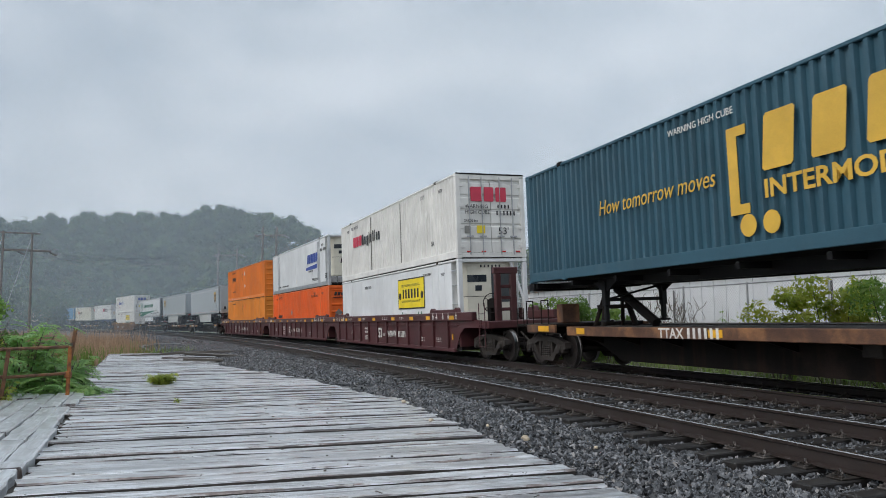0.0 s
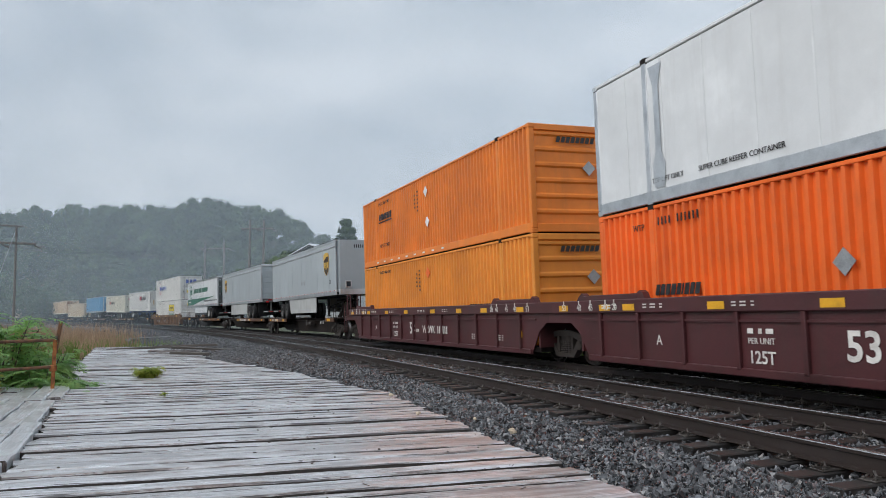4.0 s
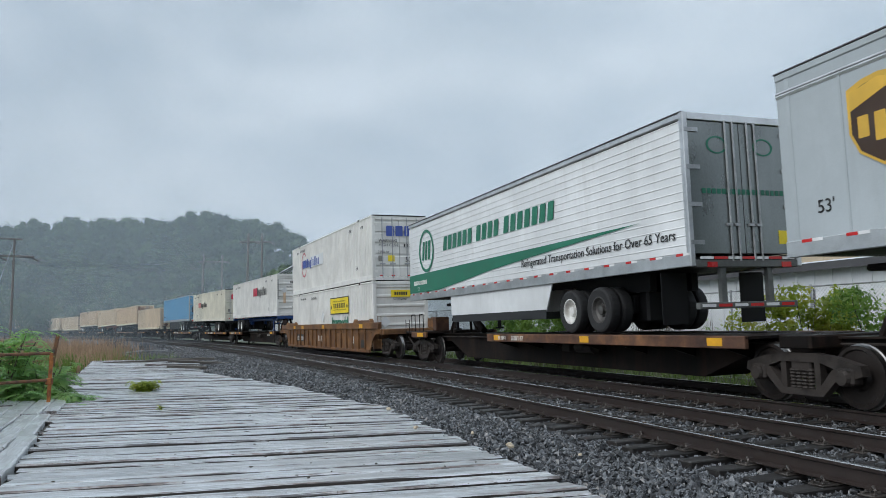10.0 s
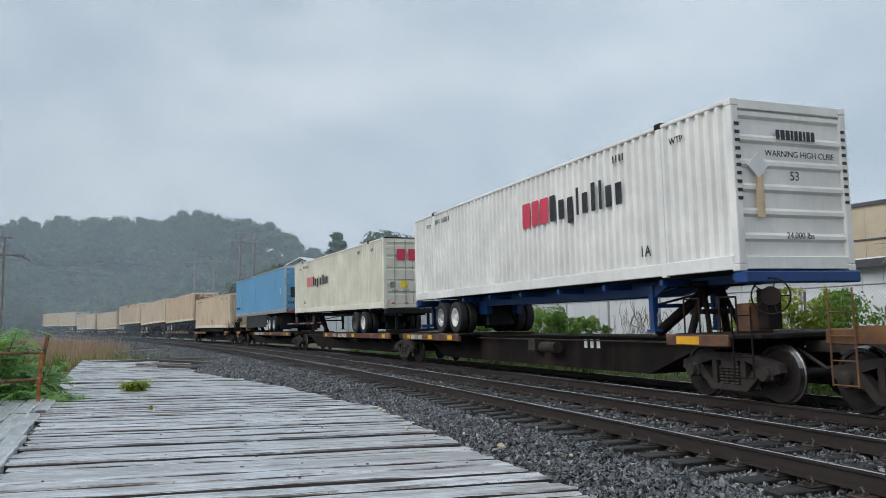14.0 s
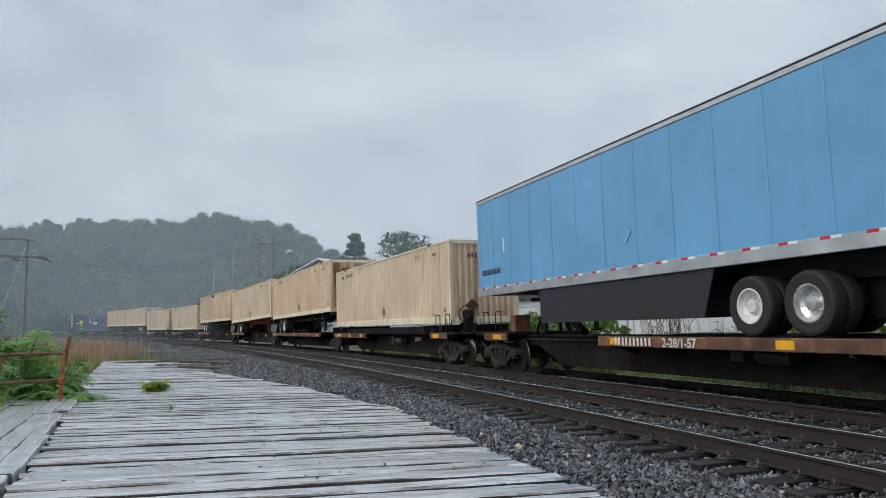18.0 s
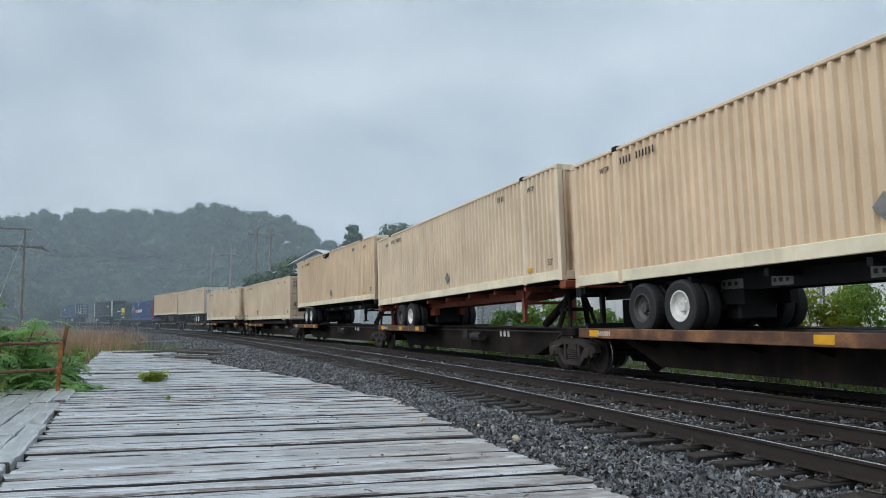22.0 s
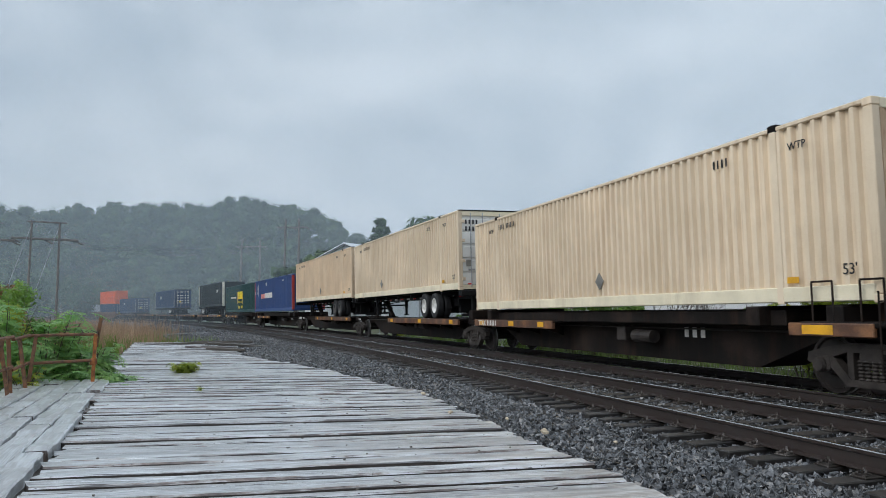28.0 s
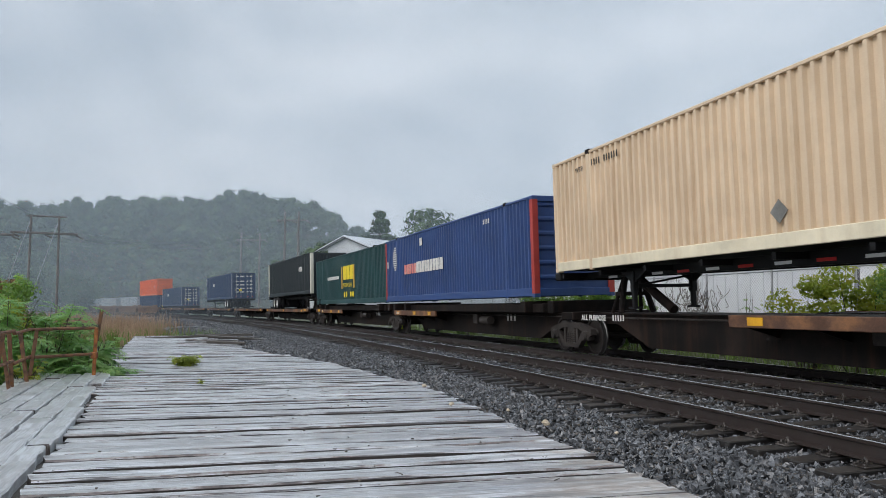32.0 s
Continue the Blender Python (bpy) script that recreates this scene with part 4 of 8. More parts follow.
def pinnate(r, base, way, length, size, drop):
    """Triangles of one feather-shaped leaf."""
    out = []
    side = way.cross(Vector((0, 0, 1)))
    side = side.normalized() if side.length > 0.01 else Vector((1, 0, 0))
    n = 8
    for i in range(1, n + 1):
        f = i / n
        p = base + way * (length * f) + Vector((0, 0, -drop * f * f * length))
        fw = (way - Vector((0, 0, 2 * drop * f))).normalized()
        ll = size * (1.0 - 0.45 * abs(f - 0.45))
        for sd in (-1, 1):
            tip = p + (side * sd * 0.85 + fw * 0.5 + Vector((0, 0, r.uniform(-0.35, 0.05)))) * ll
            m1 = p + (side * sd * 0.5 + fw * 0.02) * ll * 0.62
            m2 = p + (side * sd * 0.3 + fw * 0.55) * ll * 0.62
            out += [p, m1, tip, p, tip, m2]
    return out


def shrub(name, label, x, y, z, height, spread, seed, mat="sumac", stems=6, per=9, size=0.13, reach=0.42):
    r = random.Random(seed)
    t = thing(name, label, "shrub", m=pose(x, y, z))
    tris, thick = [], min(0.016, height * 0.012)
    for k in range(stems):
        a = r.uniform(0, 6.28)
        lean = r.uniform(0.1, 1.0) * spread
        tip = Vector((math.cos(a) * lean, math.sin(a) * lean, height * r.uniform(0.65, 1.0)))
        foot = Vector((r.uniform(-0.15, 0.15), r.uniform(-0.15, 0.15), -0.1)) * min(1.0, spread * 2)
        part("stem", Mesh().tube(foot, foot.lerp(tip, 0.55) + Vector((0, 0, 0.1 * height)), thick, 6, thick * 0.75).tube(foot.lerp(tip, 0.55) + Vector((0, 0, 0.1 * height)), tip, thick * 0.75, 6, thick * 0.3), "bark", t)
        for j in range(per):
            f = r.uniform(0.25, 1.0)
            b = foot.lerp(tip, f)
            q = r.uniform(0, 6.28)
            up = r.uniform(-0.05, 0.45)
            way = Vector((math.cos(q), math.sin(q), up)).normalized()
            tris += pinnate(r, b, way, reach * r.uniform(0.6, 1.1), size, r.uniform(0.2, 0.7))
    tagged(part("foliage", tri_mesh("foliage", np.array([v[:] for v in tris]), mat), mat, t), kind="stuff")
    return t


def bush(name, label, x, y, z, height, spread, seed, mat, leaf=0.062, leaves=4800):
    """Dense bush: forked stems and many small leaves in uneven clumps."""
    r = np.random.RandomState(seed)
    t = thing(name, label, "bush", m=pose(x, y, z))
    tris = []
    for k in range(12):
        a, q = r.rand() * 6.28, spread * (0.15 + 0.85 * r.rand())
        c = (math.cos(a) * q, math.sin(a) * q, height * (0.25 + 0.7 * r.rand()))
        part("stem", Mesh().tube((0.1 * math.cos(a), 0.1 * math.sin(a), -0.15), c, 0.018, 5, 0.006), "bark", t)
        w = spread * (0.22 + 0.25 * r.rand())
        cc = leaf_cloud(leaves // 12, c, (w, w, w * 0.9), leaf, r).reshape(-1, 3, 3)
        mid = cc.mean(1, keepdims=True)
        turn = r.randn(len(cc), 3, 3) * 0.35 + np.eye(3)
        tris.append((np.einsum("nij,nkj->nki", turn, cc - mid) + mid).reshape(-1, 3))
    tagged(part("foliage", tri_mesh("foliage", np.concatenate(tris), mat), mat, t), kind="stuff")
    return t


def blades(name, label, pts, h0, h1, w, mat, seed, lean=0.25):
    r = np.random.RandomState(seed)
    p = np.array(pts)
    n = len(p)
    a = r.rand(n) * 6.28
    h = h0 + (h1 - h0) * r.rand(n)
    d = np.stack([np.cos(a), np.sin(a), np.zeros(n)], 1)
    tip = p + np.stack([r.randn(n) * lean * h, r.randn(n) * lean * h, h], 1)
    v = np.stack([p - d * w, p + d * w, tip], 1).reshape(-1, 3)
    return tagged(new(name, tri_mesh(name, v, mat)), label, "grass", kind="stuff")


# far trees on the outside of the curve and left of it
for k, (x, y, h, s, c) in enumerate([(-14, 126, 19.2, 7.5, True), (-9.5, 131, 14, 5.0, True)]):
    tree("pine_tree", "dark green pine standing above the sheds", x, y, -0.7, h, s, 30 + k, 4200, 0.5, "forest", c)
for k, (x, y, h, s) in enumerate([(-5.5, 142, 22.5, 6.2), (2, 150, 18.5, 6), (-1, 146, 17.5, 5.5), (9, 150, 16.5, 6), (17, 150, 16, 6), (26, 146, 14, 6), (-20, 102, 9.2, 3.4), (-24, 108, 8.0, 3.2), (-15, 100, 7.6, 3.0), (-22, 118, 12.5, 4), (-27, 122, 11, 4), (34, 120, 13, 6), (46, 110, 12, 6)]):
    tree("broadleaf_tree", "grey-green broadleaf tree in the mist", x, y, -0.7, h, s, 50 + k, 2600, 0.55, "forest")
for k, (x, y, h, s) in enumerate([(-72, 138, 8.0, 4.0), (-66, 131, 6.0, 3.4), (-84, 146, 9, 4.5), (-92, 150, 8, 4.5), (-100, 158, 11, 5), (-78, 130, 7, 4), (-112, 172, 12, 6), (-108, 150, 9, 5)]):
    tree("broadleaf_tree", "dark green broadleaf tree in drifting mist", x * 1.42, y * 1.42, -0.7, h * 1.5, s * 1.45, 80 + k, 2400, 0.5, "forest", low=True)

# shrubs behind the rusty fence
for k, (x, y, h, s) in enumerate([(-9.5, 17.4, 2.1, 0.8), (-10.3, 16.9, 2.4, 0.8), (-8.75, 17.8, 1.25, 0.6), (-11.3, 17.8, 2.2, 0.9), (-10.0, 18.8, 1.7, 0.8), (-10.4, 15.4, 1.4, 0.6), (-9.4, 16.0, 1.5, 0.6), (-8.5, 16.9, 0.9, 0.5), (-12.3, 18.4, 2.2, 0.9), (-7.75, 16.9, 0.75, 0.5), (-7.45, 16.2, 0.5, 0.4)]):
    shrub("sumac_shrub", "bright green sumac with feathery leaves behind a rusty fence", x, y, -0.45, h, s, 100 + k, "sumac", 9, 16, 0.175, 0.5)
for k, (x, y, h, s) in enumerate([(-9.2, 14.0, 0.95, 0.5), (-9.6, 13.2, 0.9, 0.5), (-8.8, 15.1, 0.9, 0.5), (-10.4, 15.0, 1.1, 0.6), (-8.6, 13.0, 0.7, 0.4)]):
    shrub("weed_clump", "pale yellow-green weeds below the fence", x, y, -0.3, h, s, 130 + k, "bush_leaf", 8, 9, 0.07, 0.2)
for k, (x, y, h, s, m) in enumerate([(-14.5, 23.5, 2.7, 1.2, "leaf"), (-15.5, 25, 3.0, 1.2, "red_leaf"), (-13.4, 21.8, 2.2, 1.0, "bush_leaf"), (-17.5, 28, 3.2, 1.3, "sumac"), (-16.2, 22.5, 3.2, 1.2, "red_leaf")]):
    bush("wild_shrub", "tangled yellow-green and reddish shrub", x, y, -0.5, h, s, 150 + k, m, 0.075, 4200)
shrub("deck_weed", "small green weed growing between the planks", -7.09, 19.41, 0.0, 0.3, 0.4, 171, "bush_leaf", 26, 18, 0.06, 0.16)
shrub("deck_weed", "tiny yellowing sprig between the planks", -5.14, 14.93, 0.0, 0.1, 0.1, 172, "bush_leaf", 7, 5, 0.03, 0.06)

# dry grass between the deck's end and the track
r_ = np.random.RandomState(21)
pts, gpts = [], []
for k in range(15000):
    y = 39 + 48 * r_.rand() ** 1.4
    tx = np.interp(y, _py[800:], _px[800:])
    x = tx - (8.8 if y > 58 else 10.6) - r_.rand() ** 0.6 * (22 if y > 44 else 16)
    if y < 41.5 + 0.12 * (x + 20) - 1.5 * math.sin(x):
        continue
    clump = noise.noise((x * 0.35, y * 0.35, 2.0))
    (pts if clump > -0.28 else gpts).append((x, y, -0.75))
blades("dry_grass", "tall rust-brown dry grass beside the track", pts, 0.8, 2.1, 0.026, "dry_grass", 22, 0.16)
gp = list(gpts)
for k in range(1200):
    x = -28 + 14 * r_.rand()
    gp.append((x, 42.6 - 0.12 * (x + 14) + r_.randn() * 0.8, -0.7))
blades("green_weeds", "green weeds at the foot of the dry grass", gp, 0.6, 1.15, 0.035, "green_grass", 23, 0.3)
pts = []
for k in range(9000):
    s = -6 + 66 * r_.rand() ** 1.2
    q = along(s, 4.9 + 2.0 * r_.rand(), 0)
    pts.append((q.x, q.y, -0.42 + 0.1 * r_.rand()))
blades("trackside_grass", "bright green grass on the bank beyond the train", pts, 0.25, 0.75, 0.02, "green_grass", 24, 0.35)
bank = tagged(sweep([(3.0, -0.78), (4.0, -0.72), (6.2, -0.35), (30.0, -0.25), (30.0, -1.5), (3.0, -1.5)], -40, 110, 3.0, lean=False, name="far_bank", material="soil"), "low grassy bank beyond the tracks", "ground", kind="structure")

# ---- rusty guard rail on the walkway ----
guard = thing("guard_rail", "bent rusty orange steel guard rail on posts", "railing")
line = [(-7.9, 16.2), (-8.75, 15.25), (-8.35, 14.0), (-7.85, 12.6), (-7.25, 11.0), (-6.6, 9.3), (-5.9, 7.5), (-5.2, 5.6)]
for k, (x, y) in enumerate(line):
    lean = (0.02, 0.1, -0.08, 0.12, -0.05, 0.06, 0, 0.05)[k]
    part("post", Mesh().cbox(-0.035, 0.035, -0.035, 0.035, -0.35, 1.06, 0.006), "orange_rust" if k == 0 else "rusty_pipe", guard, m=pose(x, y, 0, 0, math.degrees(lean), 20 + 7 * k))
    if k in (1, 2, 3):
        part("post", Mesh().cbox(-0.03, 0.03, -0.03, 0.03, -0.3, 1.0, 0.006), "rusty_pipe", guard, m=pose(x + 0.25, y - 0.5, 0, 0, -9, 12 * k))
for za, zb in ((1.05, 1.02), (0.5, 0.46)):
    for k in range(len(line) - 1):
        if za < 0.6 and k > 3:
            break
        sag = -0.04 if k in (1, 3) else 0.0
        part("rail", Mesh().tube((*line[k], za + 0.0), (*line[k + 1], zb + sag + 0.02), 0.032, 8), "rusty_pipe", guard)
part("rail_joint", Mesh().cbox(-0.06, 0.06, -0.06, 0.06, 0.4, 0.54, 0.02), "orange_rust", guard, m=pose(-7.9, 16.2, 0))
old = thing("old_post", "leaning rusty steel post with a broken rail", "post")
part("post", Mesh().cbox(-0.06, 0.06, -0.03, 0.03, -0.5, 1.42, 0.006), "rusty_pipe", old, m=pose(-13.15, 27, 0, 0, 8, 10))
part("broken_rail", Mesh().cbox(-1.0, 0.2, -0.05, 0.05, 0.78, 0.9, 0.01), "old_beam", old, m=pose(-13.3, 26.9, 0, 0, 6, 4))
part("broken_stub", Mesh().cbox(-0.04, 0.04, -0.04, 0.04, -0.4, 1.0, 0.008), "rusty_pipe", old, m=pose(-14.1, 26.8, 0, 0, -4, 0))
pile = thing("plank_pile", "loose broken grey planks at the deck's end", "planks")
for k, (x, y, z, a, ln) in enumerate([(-13.2, 37.3, 0.07, 16, 4.6), (-11.6, 37.0, 0.15, 13, 2.6), (-11.0, 33.2, 0.06, 14, 2.2), (-9.5, 30.4, 0.09, 12, 1.5), (-10.3, 34.6, 0.1, 17, 2.6)]):
    part("plank", Mesh().cbox(-ln / 2, ln / 2, -0.13, 0.13, -0.05, 0.05, 0.012), "plank" if k == 2 else "old_beam", pile, m=pose(x, y, z, 2 * k - 3, 1.5 * k - 2, a))
for k, (x, y, z, q) in enumerate([(1.0, 9.62, 0.07, 0.062), (-0.2, 11.6, 0.05, 0.05), (0.6, 10.9, 0.05, 0.035), (-0.75, 14.3, 0.05, 0.05), (1.75, 9.0, 0.05, 0.03)]):
    b = bmesh.new()
    bmesh.ops.create_icosphere(b, subdivisions=2, radius=q)
    for v in b.verts:
        v.co *= 0.8 + 0.5 * noise.noise(v.co * 18 + Vector((k, 0, 0)))
        v.co.z *= 0.75
    me = bpy.data.meshes.new("pale_stone")
    b.to_mesh(me)
    b.free()
    tagged(part("pale_stone", me, "pale_stone"), "single pale stone lying on the dark ballast", "stone").matrix_basis = pose(x, y, z)
    me.materials.append(MAT["pale_stone"])

# ---- power line poles and wires ----
def h_frame(x, y, z, height, gap, turn, arm, label, top_bar=True):
    t = thing("power_pole", label, "utility pole", m=pose(x, y, z, 0, 0, turn))
    for sd in (-1, 1):
        part("pole", Mesh().tube((sd * gap / 2 * 1.06, 0, -1), (sd * gap / 2, 0, height), 0.16 if top_bar else 0.28, 10, 0.12 if top_bar else 0.2), "pole_wood", t)
    za = height * (0.84 if top_bar else 0.92)
    part("crossarm", Mesh().cbox(-arm / 2, arm / 2, -0.09, 0.09, za - 0.12, za + 0.12, 0.02).cbox(-arm / 2, arm / 2, 0.2, 0.34, za - 0.12, za + 0.12, 0.02), "pole_wood", t)
    if top_bar:
        part("top_bar", Mesh().cbox(-gap / 2 - 0.5, gap / 2 + 0.8, -0.07, 0.07, height - 0.2, height - 0.02, 0.02), "pole_wood", t)
        for sd in (-1, 1):
            part("brace", Mesh().tube((sd * gap / 2, 0.1, height - 0.4), (sd * gap / 2 - 3.2, -1.4, 1.2), 0.045, 6), "galv", t)
    for xx in (-arm / 2 + 0.2, 0, arm / 2 - 0.2):
        part("insulator", Mesh().tube((xx, 0.1, za - 0.15), (xx + 0.75, 0.1, za - 0.5), 0.1, 8).tube((xx + 0.75, 0.1, za - 0.5), (xx + 0.95, 0.1, za - 0.15), 0.03, 6), "pole_wood", t)
    return t


h_frame(-48.85, 87.2, -0.8, 13.0, 2.9, 29, 7.0, "wooden H-frame power pole with a double crossarm")
h_frame(-54.6, 84.0, -0.8, 12.6, 2.9, 29, 7.0, "wooden H-frame power pole beside the first one")
h_frame(-34.2, 150.0, -0.5, 21.0, 2.7, 0, 6.2, "tall twin-pole power line support", False)
h_frame(-47.5, 168.0, -0.5, 18.5, 4.1, 0, 6.6, "misty twin-pole power line support", False)


def wire(name, a, b, sag, rad=0.016):
    a, b = Vector(a), Vector(b)
    g, n = Mesh(), 14
    pt = [a.lerp(b, i / n) - Vector((0, 0, sag * 4 * (i / n) * (1 - i / n))) for i in range(n + 1)]
    for p, q in zip(pt, pt[1:]):
        g.tube(p, q, rad, 4)
    return tagged(part(name, g, "wire"), "thin dark overhead power wire sagging between poles", "power line")


for dx in (-2.8, 0.0, 2.8):
    wire("power_wire", (-48.3 + dx * 0.9, 87.5, 9.7 + dx * 0.05), (-34.2 + dx, 150, 18.6), 2.2)
    wire("power_wire", (-34.2 + dx, 150, 18.7), (30 + dx, 235, 26), 3.0)
    wire("power_wire", (-48.3 + dx, 87.5, 10.4), (-47.5 + dx, 168, 16.4), 2.0)
wire("power_wire", (-50.0, 86.6, 12.2), (-24, 20, 13.5), 1.0, 0.02)
wire("power_wire", (-52.5, 85.6, 10.0), (-27, 20, 9.5), 1.0, 0.02)

# ---- beyond the train: chain-link fence, sheds, warehouse ----
fence = thing("chain_link_fence", "tall grey chain-link fence with vines in places", "fence", kind="structure")
S0, S1, OFF, Z0, Z1 = -8.0, 66.0, 6.3, -0.15, 2.6
k = S0
while k <= S1:
    p = along(k, OFF, 0)
    part("fence_post", Mesh().tube((p.x, p.y, Z0 - 0.4), (p.x, p.y, Z1 + 0.05), 0.035, 8), "galv", fence)
    k += 3.05
for z in (Z0 + 0.1, Z1):
    g = Mesh()
    k = S0
    while k < S1:
        g.tube(along(k, OFF, z), along(k + 3.05, OFF, z), 0.022, 6)
        k += 3.05
    part("fence_rail", g, "galv", fence)
g = Mesh()
k, H = S0, Z1 - Z0
while k < 52:
    for sgn in (1, -1):
        a, b = along(k, OFF, Z0), along(k + sgn * H, OFF, Z1)
        g.tube(a, b, 0.0042, 3)
    k += 0.105
tagged(part("wire_mesh", g, "galv", fence), kind="stuff")


def oriented(s, off, z=0):
    p, h = along(s, off, z), np.interp(s, ARC, _h)
    return pose(p.x, p.y, z, 0, 0, math.degrees(-h))


shed = thing("white_shed", "long low white metal-sided shed with a dark roof edge", "shed", m=oriented(24, 11.0))
part("wall", Mesh().box(0, 9, -22, 24, -0.6, 3.55), "white_wall", shed)
rib = Mesh().box(-0.035, 0.0, -0.04, 0.04, -0.5, 3.5).data("wall_rib", MAT["white_wall"])
for i in range(60):
    part("wall_rib", rib, "white_wall", shed, m=pose(0, -21.6 + i * 0.76, 0))
part("roof", Mesh().prism([(-0.35, 3.5), (9.4, 4.6), (9.4, 4.75), (-0.35, 3.65)], -22.3, 24.3, "y"), "white_roof", shed)
part("fascia", Mesh().box(-0.4, -0.33, -22.3, 24.3, 3.42, 3.68), "dark_roof", shed)
for y in (-14, -2, 10):
    d = part("door", Mesh().box(-0.05, -0.005, y - 1.6, y + 1.6, -0.5, 2.7), "white_smooth", shed, "white roller door")
    for q in (y - 1.7, y + 1.6):
        part("door_jamb", Mesh().box(-0.07, -0.05, q, q + 0.1, -0.5, 2.8), "dark_roof", d)

wh = thing("warehouse", "large tan flat-roofed warehouse behind the fence", "warehouse", m=pose(19.8, 50.0, 0, 0, 0, 26.6))
part("wall", Mesh().box(0, 30, -48, 17, -0.7, 8.2), "tan_wall", wh)
part("parapet", Mesh().box(-0.12, 30.1, -48.1, 17.1, 8.2, 8.42), "dark_roof", wh, "dark roof edge")
part("band", Mesh().box(-0.05, 0, -48, 17, 6.3, 6.4), "dark_roof", wh)
seam = Mesh().box(-0.02, 0.0, -0.02, 0.02, -0.6, 8.15).data("wall_seam", MAT["tan_wall"])
for i in range(40):
    part("wall_seam", seam, "tan_wall", wh, m=pose(0, -47 + i * 1.6, 0))
for y in (-30, -12, 5):
    w = part("dock_door", Mesh().box(-0.06, -0.005, y - 1.7, y + 1.7, 0.3, 3.6), "white_smooth", wh)
    part("door_frame", Mesh().box(-0.09, -0.06, y - 1.85, y - 1.7, 0.2, 3.75).box(-0.09, -0.06, y + 1.7, y + 1.85, 0.2, 3.75).box(-0.09, -0.06, y - 1.85, y + 1.85, 3.6, 3.75), "dark_roof", w)

gs = thing("gable_shed", "white gable-roofed shed among trees", "shed", m=pose(-17.5, 112, -0.6, 0, 0, -32))
part("wall", Mesh().prism([(-8, 0), (8, 0), (8, 9.4), (0, 12.3), (-8, 9.4)], 0, 34, "y"), "white_wall", gs)
part("roof", Mesh().prism([(-8.6, 9.2), (0, 12.4), (8.6, 9.2), (8.6, 9.5), (0, 12.75), (-8.6, 9.5)], -0.5, 34.5, "y"), "white_roof", gs, "white metal roof with a dark edge")
part("roof_edge", Mesh().prism([(-8.7, 9.15), (0, 12.4), (8.7, 9.15), (8.7, 9.3), (0, 12.58), (-8.7, 9.3)], -0.56, -0.5, "y"), "dark_roof", gs)
for xx in (-4.5, 4.5):
    part("window", Mesh().box(xx - 0.9, xx + 0.9, -0.05, 0.0, 5.2, 6.6), "dark_glass", gs)
part("door", Mesh().box(-2.2, 2.2, -0.06, 0.0, 0.0, 4.4), "skirt", gs)

# bushes and vines along the fence
for k, (s, off, h, sp, m) in enumerate([(9, 5.2, 2.6, 1.1, "bush_leaf"), (11.5, 5.4, 3.0, 1.2, "leaf"), (14, 5.3, 2.9, 1.2, "bush_leaf"), (16.3, 5.2, 2.7, 1.2, "leaf"), (18.4, 5.3, 3.0, 1.2, "bush_leaf"), (20.2, 5.3, 2.6, 1.0, "bush_leaf"), (28.8, 5.6, 2.5, 0.9, "leaf"), (30.2, 5.5, 2.7, 1.0, "leaf"), (31.8, 5.5, 2.6, 1.0, "leaf"), (33.4, 5.5, 2.7, 1.0, "leaf"), (35.0, 5.5, 2.5, 1.0, "leaf"), (36.8, 5.5, 2.4, 1.0, "leaf"), (39, 5.4, 2.0, 1.0, "leaf"), (6, 5.3, 3.0, 1.2, "leaf"), (2.5, 5.3, 2.7, 1.2, "bush_leaf"), (12.8, 6.0, 3.2, 1.2, "bush_leaf"), (10.3, 6.0, 3.4, 1.2, "bush_leaf"), (15.2, 6.1, 3.2, 1.1, "leaf"), (45, 5.3, 1.8, 1.0, "leaf"), (51, 5.4, 2.0, 1.0, "leaf"), (56, 5.2, 1.8, 1.0, "bush_leaf")]):
    p = along(s, off, 0)
    bush("fence_bush", "leafy green and yellowing bush against the fence", p.x, p.y, -0.4, h, sp, 200 + k, m)
for k, (s, h) in enumerate([(23.5, 2.3), (24.6, 1.2), (26.9, 1.1), (22.4, 1.4)]):
    p = along(s, 6.15, 0)
    shrub("fence_vine", "thin vine climbing the chain-link fence", p.x, p.y, -0.3, h, 0.3, 240 + k, "leaf", 5, 9 if k == 0 else 4, 0.1, 0.25)
for k, (s, off, h) in enumerate([(17.5, 8.2, 5.2), (13.2, 8.0, 4.4)]):
    p = along(s, off, 0)
    shrub("sapling", "slender sapling with sparse pale leaves", p.x, p.y, -0.3, h, 0.7, 250 + k, "bush_leaf", 4, 16, 0.1, 0.4)

dead = Mesh()
r_ = random.Random(77)
for k in range(260):
    s = r_.choice((25.4, 26.1, 26.8, 27.3)) + r_.gauss(0, 0.45)
    z, p = r_.uniform(-0.2, 1.9), None
    for j in range(4):
        q = along(s, 6.2, z)
        if p:
            dead.tube(p, q, 0.009, 4)
        p = q
        s, z = s + r_.uniform(-0.22, 0.22), z + r_.uniform(-0.05, 0.28)
tagged(part("dead_vine", dead, "bark"), "tangle of bare brown vine on the fence", "vine", kind="stuff")

